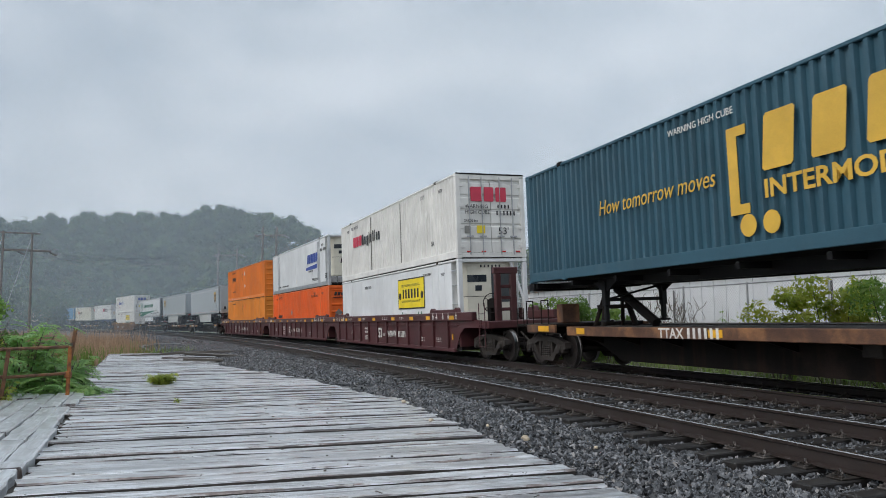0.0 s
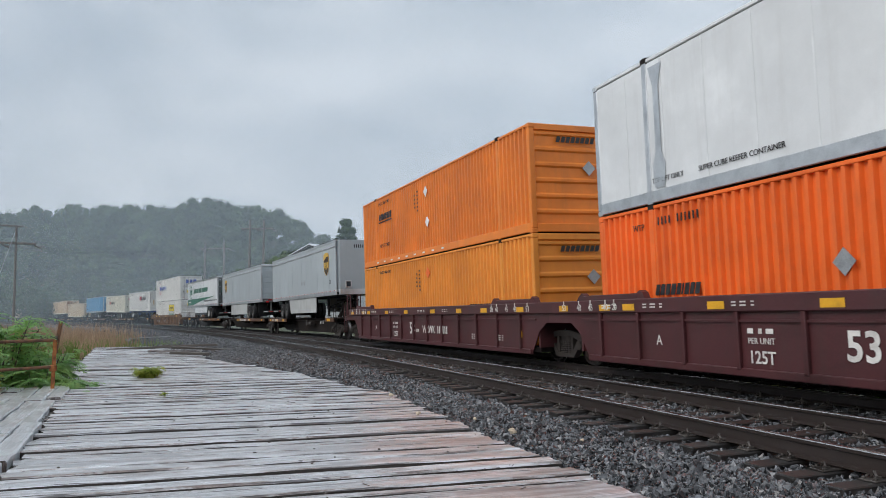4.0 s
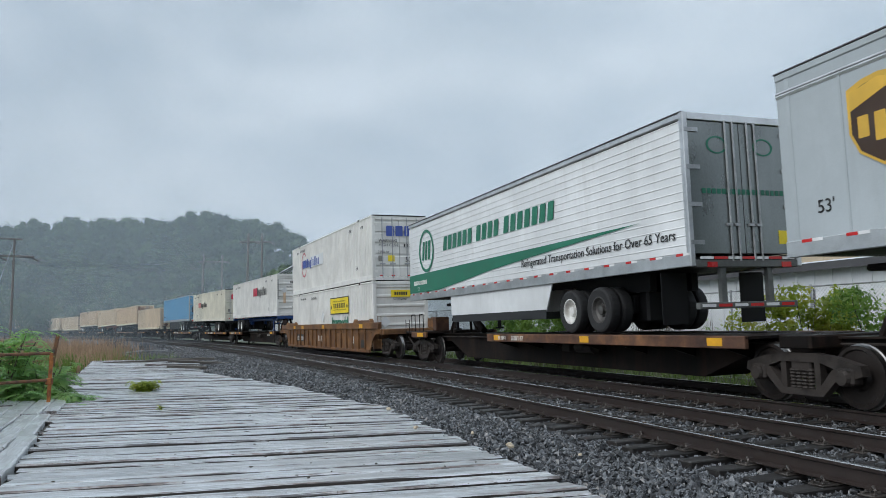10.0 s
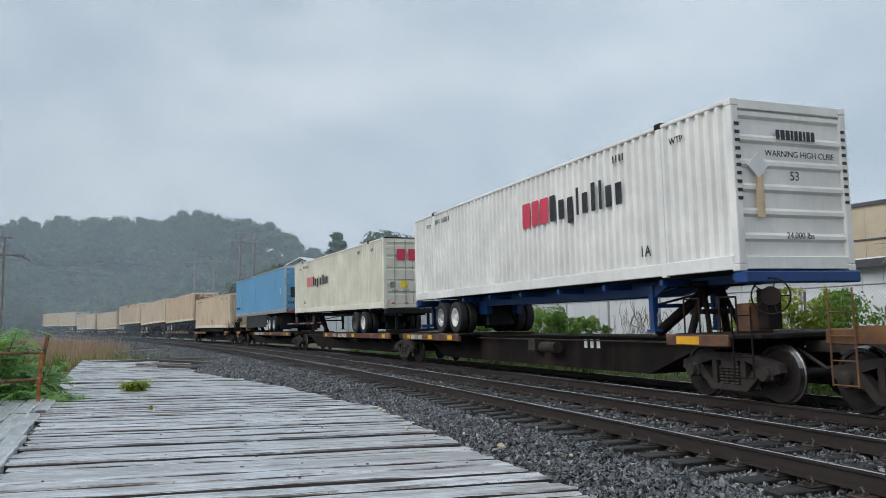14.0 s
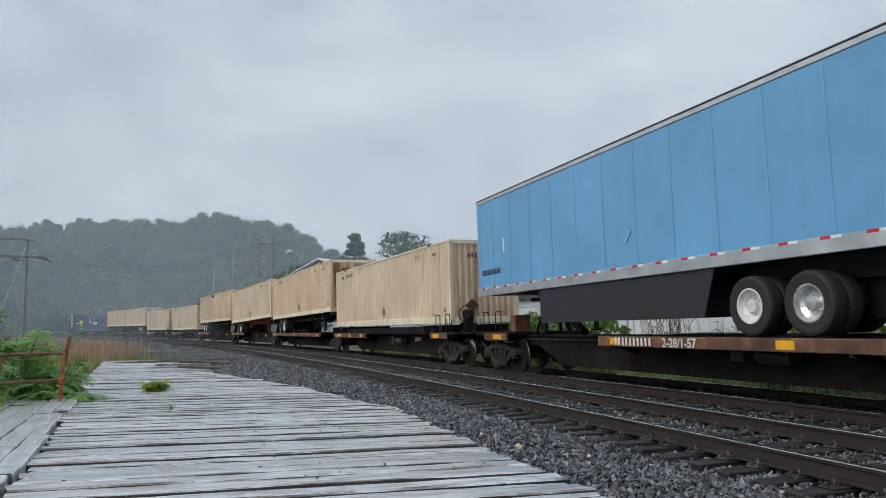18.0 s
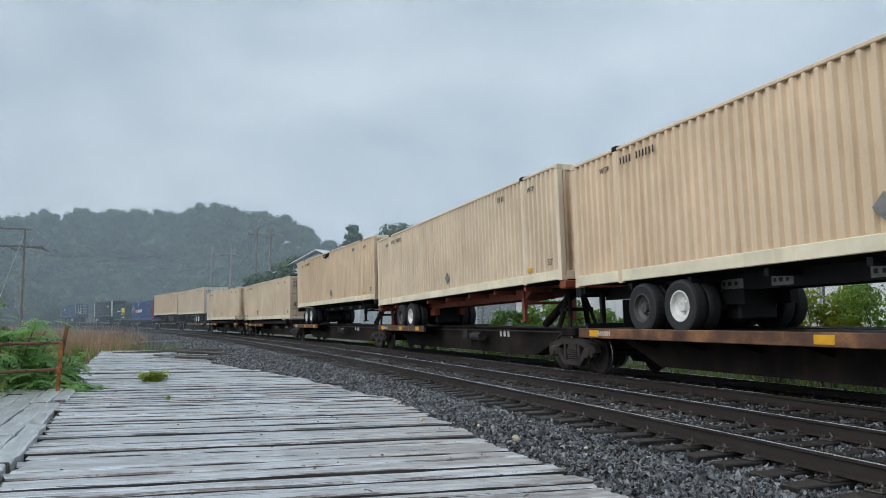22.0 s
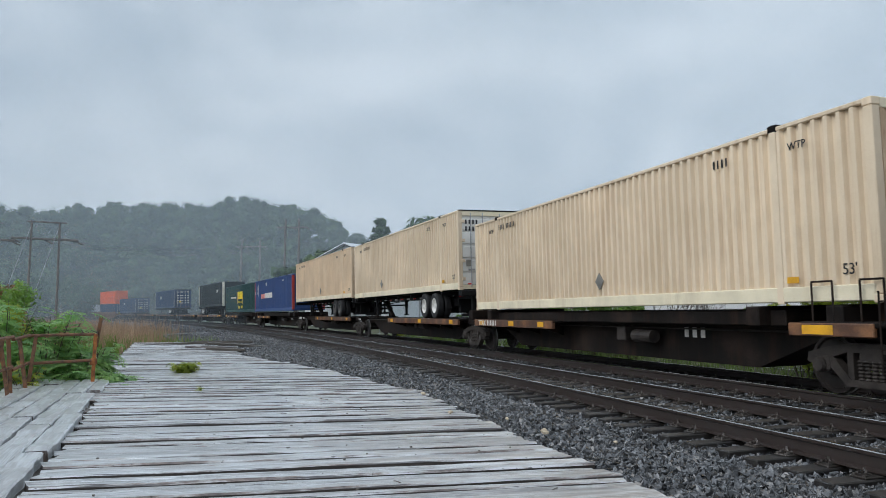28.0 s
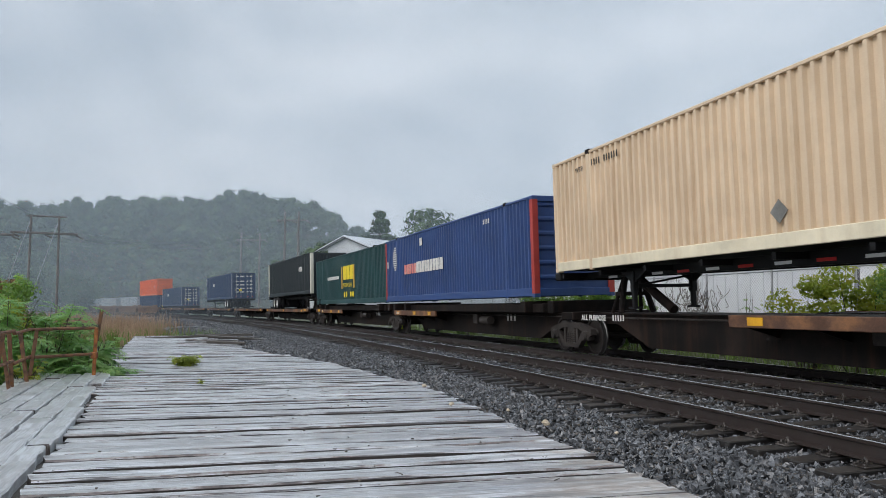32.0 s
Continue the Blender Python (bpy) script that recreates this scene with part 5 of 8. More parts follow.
# bits of bark and grit lying on the planks
r_ = random.Random(91)
bits = Mesh()
for k in range(80):
    d = r_.uniform(2.5, 16.0) ** 1.0
    p = LEFT_A + LEFT_D * (d - 4.5) + BOARD * r_.uniform(-1.2, 5.2)
    a, q = r_.uniform(0, 180), r_.uniform(0.005, 0.013)
    bits.prism([(-q * r_.uniform(1, 2.4), -q * 0.6), (q * r_.uniform(0.8, 2.2), -q), (q * 1.1, q * 0.7), (-q * 0.8, q)], 0.0, q * 0.9, "z", pose(p.x, p.y, 0.012, r_.uniform(-8, 8), 0, a))
for k in range(7):
    p = LEFT_A + LEFT_D * r_.uniform(-2, 6) + BOARD * r_.uniform(1.5, 4.6)
    b = Vector((r_.uniform(-0.16, 0.16), r_.uniform(-0.05, 0.05), 0.0))
    bits.tube((p.x, p.y, 0.025), (p.x + b.x, p.y + b.y, 0.035), 0.005, 5).tube((p.x + b.x, p.y + b.y, 0.035), (p.x + b.x * 1.3, p.y + b.y + 0.06, 0.02), 0.004, 5)
tagged(part("bark_litter", bits, "old_beam"), "dark bits of bark, grit and twigs on the planks", "litter", kind="stuff")


# ---- rolling stock: shared running gear ----
WHEEL_R = 0.46
ws = Mesh()
ws.tube((0, -1.02, 0), (0, 1.02, 0), 0.085, 14)
for sd in (-1, 1):
    ws.lathe([(0.1, sd * 0.69), (0.17, sd * 0.70), (0.2, sd * 0.745), (0.37, sd * 0.725), (0.4, sd * 0.705), (WHEEL_R + 0.026, sd * 0.695), (WHEEL_R + 0.022, sd * 0.725), (WHEEL_R, sd * 0.735), (WHEEL_R - 0.006, sd * 0.825), (0.4, sd * 0.83), (0.38, sd * 0.80), (0.2, sd * 0.80), (0.16, sd * 0.86), (0.1, sd * 0.86)], 28)
    ws.tube((0, sd * 1.0, 0), (0, sd * 1.07, 0), 0.075, 12)
    for a in (0, 2.094, 4.188):
        ws.tube((0.045 * math.cos(a), sd * 1.06, 0.045 * math.sin(a)), (0.045 * math.cos(a), sd * 1.09, 0.045 * math.sin(a)), 0.014, 6)
wheelset_mesh = ws.data("wheelset", MAT["wheel"])
wheelset_mesh.materials.append(MAT["tread"])
for poly in wheelset_mesh.polygons:
    c = poly.center
    if math.hypot(c.x, c.z) > WHEEL_R - 0.035 and abs(c.y) > 0.73:
        poly.material_index = 1

frame_g = Mesh()
frame_g.prism([(-1.16, 0.5), (-1.13, 0.64), (-0.72, 0.74), (-0.3, 0.8), (0.3, 0.8), (0.72, 0.74), (1.13, 0.64), (1.16, 0.5), (0.98, 0.44), (0.72, 0.44), (0.66, 0.58), (0.4, 0.66), (-0.4, 0.66), (-0.66, 0.58), (-0.72, 0.44), (-0.98, 0.44)], -0.075, 0.075)
frame_g.prism([(-0.72, 0.44), (-0.66, 0.58), (-0.62, 0.56), (-0.34, 0.26), (0.34, 0.26), (0.62, 0.56), (0.66, 0.58), (0.72, 0.44), (0.42, 0.16), (-0.42, 0.16)], -0.07, 0.07)
for sx in (-1, 1):
    frame_g.box(sx * 0.34 - 0.055, sx * 0.34 + 0.055, -0.06, 0.06, 0.24, 0.7)
    frame_g.cbox(sx * 0.865 - 0.15, sx * 0.865 + 0.15, -0.11, 0.11, 0.36, 0.6, 0.03)
side_frame_mesh = frame_g.data("side_frame", MAT["truck"])
prof = [(0.0, 0.0)]
for k in range(6):
    prof += [(0.05, k * 0.052), (0.058, k * 0.052 + 0.014), (0.05, k * 0.052 + 0.03), (0.036, k * 0.052 + 0.04)]
spring_mesh = Mesh().lathe(prof + [(0.0, 0.31)], 9).data("spring", MAT["truck"])
bolster_mesh = Mesh().cbox(-0.2, 0.2, -1.05, 1.05, 0.5, 0.74, 0.03).box(-0.12, 0.12, -0.5, 0.5, 0.7, 0.86).data("truck", MAT["truck"])
cap_mesh = Mesh().lathe([(0.0, -0.02), (0.1, -0.02), (0.12, 0.02), (0.12, 0.14), (0.0, 0.14)], 12).data("bearing_cap", MAT["truck"])
SPINNING = []


def truck(parent, x, spin=True):
    t = part("truck", bolster_mesh, "truck", parent, "grimy two-axle railway truck", m=pose(x, 0, 0))
    for sd in (-1, 1):
        part("side_frame", side_frame_mesh, "truck", t, m=pose(0, sd * 0.99, 0))
        for x in (-0.18, -0.06, 0.06, 0.18):
            part("spring", spring_mesh, "truck", t, m=pose(x, sd * 0.99 - 0.02, 0.26, 90, 0, 0))
    for ax in (-0.865, 0.865):
        w = part("wheelset", wheelset_mesh, "wheel", t, "worn steel wheelset with bright treads", m=pose(ax, 0, WHEEL_R))
        if spin:
            SPINNING.append((w, ax))
        for sd in (-1, 1):
            part("bearing_cap", cap_mesh, "truck", t, m=pose(ax, sd * 1.0 if sd > 0 else -1.14, WHEEL_R))
    return t


MOVING = []


def brake_wheel(parent, x, z, y=-0.75):
    g = Mesh()
    n = 20
    for i in range(n):
        a, b = 2 * math.pi * i / n, 2 * math.pi * (i + 1) / n
        g.tube((0, 0.3 * math.cos(a), 0.3 * math.sin(a)), (0, 0.3 * math.cos(b), 0.3 * math.sin(b)), 0.014, 6)
    for i in range(5):
        a = 2 * math.pi * i / 5
        g.tube((0, 0.05 * math.cos(a), 0.05 * math.sin(a)), (0, 0.29 * math.cos(a), 0.29 * math.sin(a)), 0.012, 5)
    g.tube((-0.12, 0, 0), (0.02, 0, 0), 0.16, 12)
    w = part("brake_wheel", g, "spine", parent, "spoked iron hand-brake wheel", m=pose(x, y, z, 0, 0, -50))
    part("brake_stand", Mesh().cbox(-0.14, 0.1, -0.16, 0.16, -0.55, 0.12, 0.02), "spine", parent, m=pose(x - 0.15, y + 0.12, z))
    return w


def ladder(parent, x, y, z0, z1, mat, w=0.42):
    g = Mesh()
    for sx in (-w / 2, w / 2):
        g.tube((sx, 0, z0), (sx, 0, z1), 0.014, 6)
    k = z0 + 0.02
    while k < z1 + 0.01:
        g.tube((-w / 2, 0, k), (w / 2, 0, k), 0.011, 6)
        k += 0.33
    return part("ladder", g, mat, parent, "thin steel ladder and grab irons", m=pose(x, y, 0))


def coupler(parent, x, sign):
    g = Mesh().cbox(0, 0.75, -0.09, 0.09, 0.78, 0.98, 0.02).cbox(0.7, 1.05, -0.16, 0.14, 0.72, 1.04, 0.05)
    g.tube((0.1, -0.35, 0.85), (0.6, -0.3, 0.55), 0.03, 7)
    g.tube((0.6, -0.3, 0.55), (1.0, -0.2, 0.62), 0.03, 7)
    return part("coupler", g, "truck", parent, "knuckle coupler with a drooping air hose", m=pose(x, 0, 0, 0, 0, 0 if sign > 0 else 180))


# ---- container well cars ----
def well_car(s_front, s_back, mat, label, group, front_truck=True, back_truck=True, coupled=(False, False), spin=True, load=None):
    """One unit between two trucks; front is the way it runs."""
    hl = (s_back - s_front) / 2
    car = thing("well_car", label, "rail car", group)
    mid_x = 0.0 if load is None else (s_front + s_back) / 2 - load
    wa, wb = mid_x - 8.6, mid_x + 8.6
    end = hl + 0.35
    for sd in (-1, 1):
        y = sd * 1.44
        def span(a, b):
            return (min(y + sd * a, y + sd * b), max(y + sd * a, y + sd * b))
        part("side_plate", Mesh().prism([(-end, 1.0), (wa - 0.45, 1.0), (wa - 0.1, 0.8), (wa + 0.35, 0.22), (wb - 0.35, 0.22), (wb + 0.1, 0.8), (wb + 0.45, 1.0), (end, 1.0), (end, 1.24), (-end, 1.24)], *span(-0.012, 0.012)), mat, car)
        part("top_chord", Mesh().cbox(max(wa - 1.25, -end), min(wb + 1.25, end), *span(-0.09, 0.09), 1.22, 1.5, 0.02), mat, car)
        part("bottom_chord", Mesh().cbox(wa + 0.35, wb - 0.35, *span(-0.05, 0.06), 0.2, 0.33, 0.015), mat, car)
        part("ledge", Mesh().box(wa + 0.05, wb - 0.05, *span(0.01, 0.05), 1.06, 1.1), mat, car)
        n = 17 if mat == "tan_car" else 12
        rib = Mesh().cbox(-0.045, 0.045, *span(0.01, 0.085), 0.3, 1.23, 0.012).data("rib", MAT[mat])
        for i in range(n):
            part("rib", rib, mat, car, m=pose(wa + 0.9 + i * (wb - wa - 1.8) / (n - 1), 0, 0))
        fang = Mesh().prism([(-0.2, 1.49), (0.2, 1.49), (0.12, 1.62), (0.03, 1.66), (-0.08, 1.6)], *span(-0.07, 0.07)).data("container_guide", MAT[mat])
        for x in (wa + 0.15, wa + 2.4, wb - 2.4, wb - 0.15):
            part("container_guide", fang, mat, car, m=pose(x, 0, 0))
        for x0, x1 in ((wa + 0.25, wa + 2.35), (wb - 2.35, wb - 0.25)):
            part("guide_strip", Mesh().cbox(x0, x1, *span(-0.075, 0.075), 1.49, 1.605, 0.015), mat, car)
    part("well_floor", Mesh().box(wa, wb, -1.38, 1.38, 0.26, 0.38), "spine", car)
    for sx, has_truck, cp in ((1, front_truck, coupled[0]), (-1, back_truck, coupled[1])):
        wl_ = wb if sx > 0 else -wa

        def sp(a, b):
            return (min(sx * a, sx * b), max(sx * a, sx * b))
        part("bulkhead", Mesh().box(*sp(wl_ - 0.02, wl_ + 0.06), -1.42, 1.42, 0.38, 1.2), mat, car)
        part("end_platform", Mesh().cbox(*sp(wl_ + 0.1, end), -1.3, 1.3, 1.05, 1.2, 0.02), mat, car)
        part("draft_beam", Mesh().box(*sp(wl_, end + 0.1), -0.3, 0.3, 0.82, 1.06), "spine", car)
        if has_truck:
            truck(car, sx * hl, spin)
        if cp:
            part("end_sill", Mesh().cbox(*sp(end, end + 0.5), -1.45, 1.45, 0.98, 1.2, 0.02), mat, car)
            ladder(car, sx * (end + 0.15), -1.5, 0.42, 1.75, mat)
            coupler(car, sx * (end + 0.35), sx)
    MOVING.append((car, (s_front, s_back), 0.0, 0.0))
    return car


def well_marks(car, mid):
    """Stencils on the near side of a maroon well car."""
    y = -1.54
    for x in (-8.9, -7.1, -6.2, -3.6, -1.2, 1.6, 3.9, 5.75, 8.0):
        patch(x, x + 0.42, 1.27, 1.4, y + 0.006, car, "yellow", "yellow_patch")
    for x, w in ((-5.5, 0.7), (-3.0, 0.55), (0.3, 0.8), (2.7, 0.5), (-7.0, 0.6)):
        for dz in (0, 0.055):
            bars([w * 0.3, w * 0.4, w * 0.2], 0.025, 0.03, car, pose(x, y + 0.002, 1.37 - dz), "white_ink", "stencil")
    lettering("53", 0.42, car, pose(-0.55 - 0.6 * mid, -1.468, 0.55), "white_ink", bold=0.012)
    bars([0.09, 0.07, 0.08], 0.1, 0.04, car, pose(0.15 - 0.6 * mid, -1.468, 0.62), "white_ink", "stencil")
    lettering("WRWK", 0.26, car, pose(0.85 - 0.6 * mid, -1.468, 0.6), "white_ink", bold=0.006)
    bars([0.12] * 6, 0.24, 0.04, car, pose(2.3 - 0.6 * mid, -1.468, 0.6), "white_ink", "stencil")
    lettering("125T", 0.2, car, pose(-2.75, -1.468, 0.42), "white_ink", bold=0.004)
    lettering("A", 0.2, car, pose(-5.2, -1.468, 0.62), "white_ink")
    lettering("PER UNIT", 0.1, car, pose(-2.75, -1.468, 0.72), "white_ink")
    bars([0.2, 0.12, 0.25], 0.08, 0.04, car, pose(-2.75, -1.468, 0.88), "white_ink", "stencil")
    for sx in (1, -1):
        for w, x in (("20", 6.4), ("40", 6.74), ("45", 7.35), ("48", 7.85), ("53", 8.55)):
            x = x if sx > 0 else -x - 0.2
            lettering(w, 0.14, car, pose(x, y - 0.002, 1.28), "white_ink")
            bars([0.04], 0.09, 0, car, pose(x + 0.08, y - 0.002, 1.41), "white_ink", "stencil")
    patch(-7.75, -7.3, 0.62, 0.68, -1.462, car, "maroon", "step_plate")
    bars([0.3, 0.42, 0.25], 0.04, 0.06, car, pose(6.8, -1.468, 0.28), "white_ink", "stencil")
    bars([0.3, 0.42, 0.25], 0.04, 0.06, car, pose(-7.6, -1.468, 0.28), "white_ink", "stencil")
    for x in (4.9, 6.6):
        for dz in (0, 0.06, 0.12):
            bars([0.12, 0.2, 0.1], 0.03, 0.03, car, pose(x, -1.468, 0.62 - dz), "white_ink", "stencil")
    patch(8.05, 8.17, 0.6, 0.78, -1.468, car, "yellow", "yellow_patch")


# ---- spine cars ----
def spine_car(s_front, s_back, label, group, platforms, hitch=None, front_truck=True, back_truck=True, coupled=(False, False), pedestals=False, sill="rust_sill", words=None, spin=True, words_at=0.0):
    hl = (s_back - s_front) / 2
    car = thing("spine_car", label, "rail car", group)
    part("spine_girder", Mesh().prism([(-hl - 0.15, 0.76), (-hl + 1.5, 0.76), (-hl + 2.9, 0.25), (hl - 2.9, 0.25), (hl - 1.5, 0.76), (hl + 0.15, 0.76), (hl + 0.15, 1.0), (-hl - 0.15, 1.0)], -0.52, 0.52), "spine", car, "soot-dark fishbelly centre girder")
    part("girder_flange", Mesh().box(-hl - 0.1, hl + 0.1, -0.6, 0.6, 1.0, 1.03), "spine", car)
    for x0, x1 in platforms:
        for sd in (-1, 1):
            lo, hi = sorted((sd * 0.6, sd * 1.3))
            part("wheel_platform", Mesh().box(x0, x1, lo, hi, 1.0, 1.045), "spine", car)
            lo, hi = sorted((sd * 1.24, sd * 1.33))
            part("platform_sill", Mesh().cbox(x0, x1, lo, hi, 0.84, 1.055, 0.012), sill, car, "rusty channel sill")
            k = x0 + 0.3
            br = Mesh().prism([(sd * 0.5, 0.62), (sd * 0.5, 1.0), (sd * 1.26, 1.0), (sd * 1.26, 0.86)], -0.03, 0.03, "x").data("bracket", MAT["spine"])
            while k < x1:
                part("bracket", br, "spine", car, m=pose(k, 0, 0))
                k += 1.55
        for x in (x0 + 0.5, (x0 + x1) / 2, x1 - 0.9):
            patch(x, x + 0.38, 0.88, 1.02, -1.332, car, "yellow", "yellow_patch")
    # walkway grating on the near side and small gear on the girder
    part("air_reservoir", Mesh().tube((hl * 0.2, -0.78, 0.74), (hl * 0.2 + 0.75, -0.78, 0.74), 0.14, 14), "truck", car, "round brake air tank")
    part("train_line", Mesh().tube((-hl + 0.4, -0.62, 0.92), (hl - 0.4, -0.62, 0.92), 0.02, 6), "truck", car)
    part("valve_box", Mesh().cbox(hl * 0.2 - 0.7, hl * 0.2 - 0.35, -0.85, -0.5, 0.62, 0.95, 0.02), "truck", car)
    bars([0.22, 0.22, 0.22], 0.2, 0.05, car, pose(hl * 0.38, -0.524, 0.74), "white_ink", "stencil")
    if pedestals:
        part("load_deck", Mesh().cbox(-hl + 1.6, hl - 1.6, -1.05, 1.05, 1.03, 1.29, 0.02), "spine", car)
        for x in (-7.85, -6.1, 6.1, 7.85):
            part("container_pedestal", Mesh().cbox(x - 0.16, x + 0.16, -1.3, 1.3, 1.03, 1.36, 0.02), "spine", car)
    if hitch is not None:
        k, d = hitch
        g = Mesh()
        for sd in (-1, 1):
            g.tube((k - d * 0.15, sd * 0.45, 1.03), (k, sd * 0.2, 2.02), 0.075, 8)
            g.tube((k + d * 0.35, sd * 0.4, 1.03), (k, sd * 0.2, 2.02), 0.05, 8)
        g.tube((k - d * 1.7, 0, 1.1), (k - d * 0.1, 0, 1.95), 0.11, 10)
        g.cbox(k - 0.45, k + 0.45, -0.5, 0.5, 1.98, 2.08, 0.03)
        g.box(k - 0.2, k + 0.2, -0.4, 0.4, 1.45, 1.55)
        part("trailer_hitch", g, "spine", car, "raised trailer hitch stand with a diagonal strut")
    for sx, has_truck, cp in ((1, front_truck, coupled[0]), (-1, back_truck, coupled[1])):
        if has_truck:
            truck(car, sx * hl, spin)
        def sp(a, b):
            return (min(sx * a, sx * b), max(sx * a, sx * b))
        part("body_bolster", Mesh().cbox(*sp(hl - 0.3, hl + 0.3), -1.15, 1.15, 0.86, 1.06, 0.02), "spine", car)
        if cp:
            part("end_platform", Mesh().cbox(*sp(hl - 1.0, hl + 1.1), -1.35, 1.35, 1.03, 1.12, 0.02), "spine", car)
            for sd in (-1, 1):
                lo, hi = sorted((sd * 1.3, sd * 1.38))
                part("end_sill", Mesh().cbox(*sp(hl - 1.2, hl + 0.4), lo, hi, 0.9, 1.1, 0.015), "rust_sill", car)
            patch(*sp(hl - 0.9, hl - 0.3), 0.93, 1.07, -1.382, car, "yellow", "yellow_patch")
            ladder(car, sx * (hl + 0.75), -1.4, 0.4, 1.55, "spine")
            coupler(car, sx * (hl + 0.75), sx)
            for xa in (hl - 0.75, hl + 0.15):
                part("hand_rail", Mesh().tube((sx * xa, -1.3, 1.1), (sx * xa, -1.3, 1.72), 0.016, 6).tube((sx * xa, -1.3, 1.72), (sx * (xa + 0.4), -1.3, 1.72), 0.016, 6).tube((sx * (xa + 0.4), -1.3, 1.72), (sx * (xa + 0.4), -1.3, 1.1), 0.016, 6), "spine", car, "thin looped hand rail")
            part("gear_box", Mesh().cbox(*sp(hl - 0.2, hl + 0.12), -0.62, -0.1, 1.12, 1.62, 0.02), "rust_sill", car)
            if sx > 0:
                brake_wheel(car, hl + 0.75, 1.72)
    if words:
        x = words_at
        for kind, w, hgt in words:
            if kind == "t":
                lettering(w, hgt, car, pose(x, -1.334, 0.95 - hgt / 2), "white_ink", wide=1.1, bold=0.004)
                x += len(w) * hgt * 0.95 + 0.15
            else:
                bars([hgt * 0.6] * w, hgt, hgt * 0.25, car, pose(x, -1.334, 0.95 - hgt / 2), "white_ink", "stencil")
                x += w * hgt * 0.85 + 0.3
    MOVING.append((car, (s_front, s_back), 0.0, 0.0))
    return car


# ---- containers ----
def corrugated(length, z0, z1, y_out, depth, pitch, thick=0.05, x0=None):
    """Wall of upright folds along x; its outer face at y_out, on the -y side."""
    n = max(1, int(round(length / pitch)))
    p = length / n
    start = -length / 2 if x0 is None else x0
    out = []
    for i in range(n):
        a = start + i * p
        out += [(a, y_out), (a + p * 0.3, y_out), (a + p * 0.44, y_out + depth), (a + p * 0.86, y_out + depth)]
    out += [(start + length, y_out)]
    poly = out + [(start + length, y_out + thick + depth), (start, y_out + thick + depth)]
    return Mesh().prism(poly, z0, z1, "z")


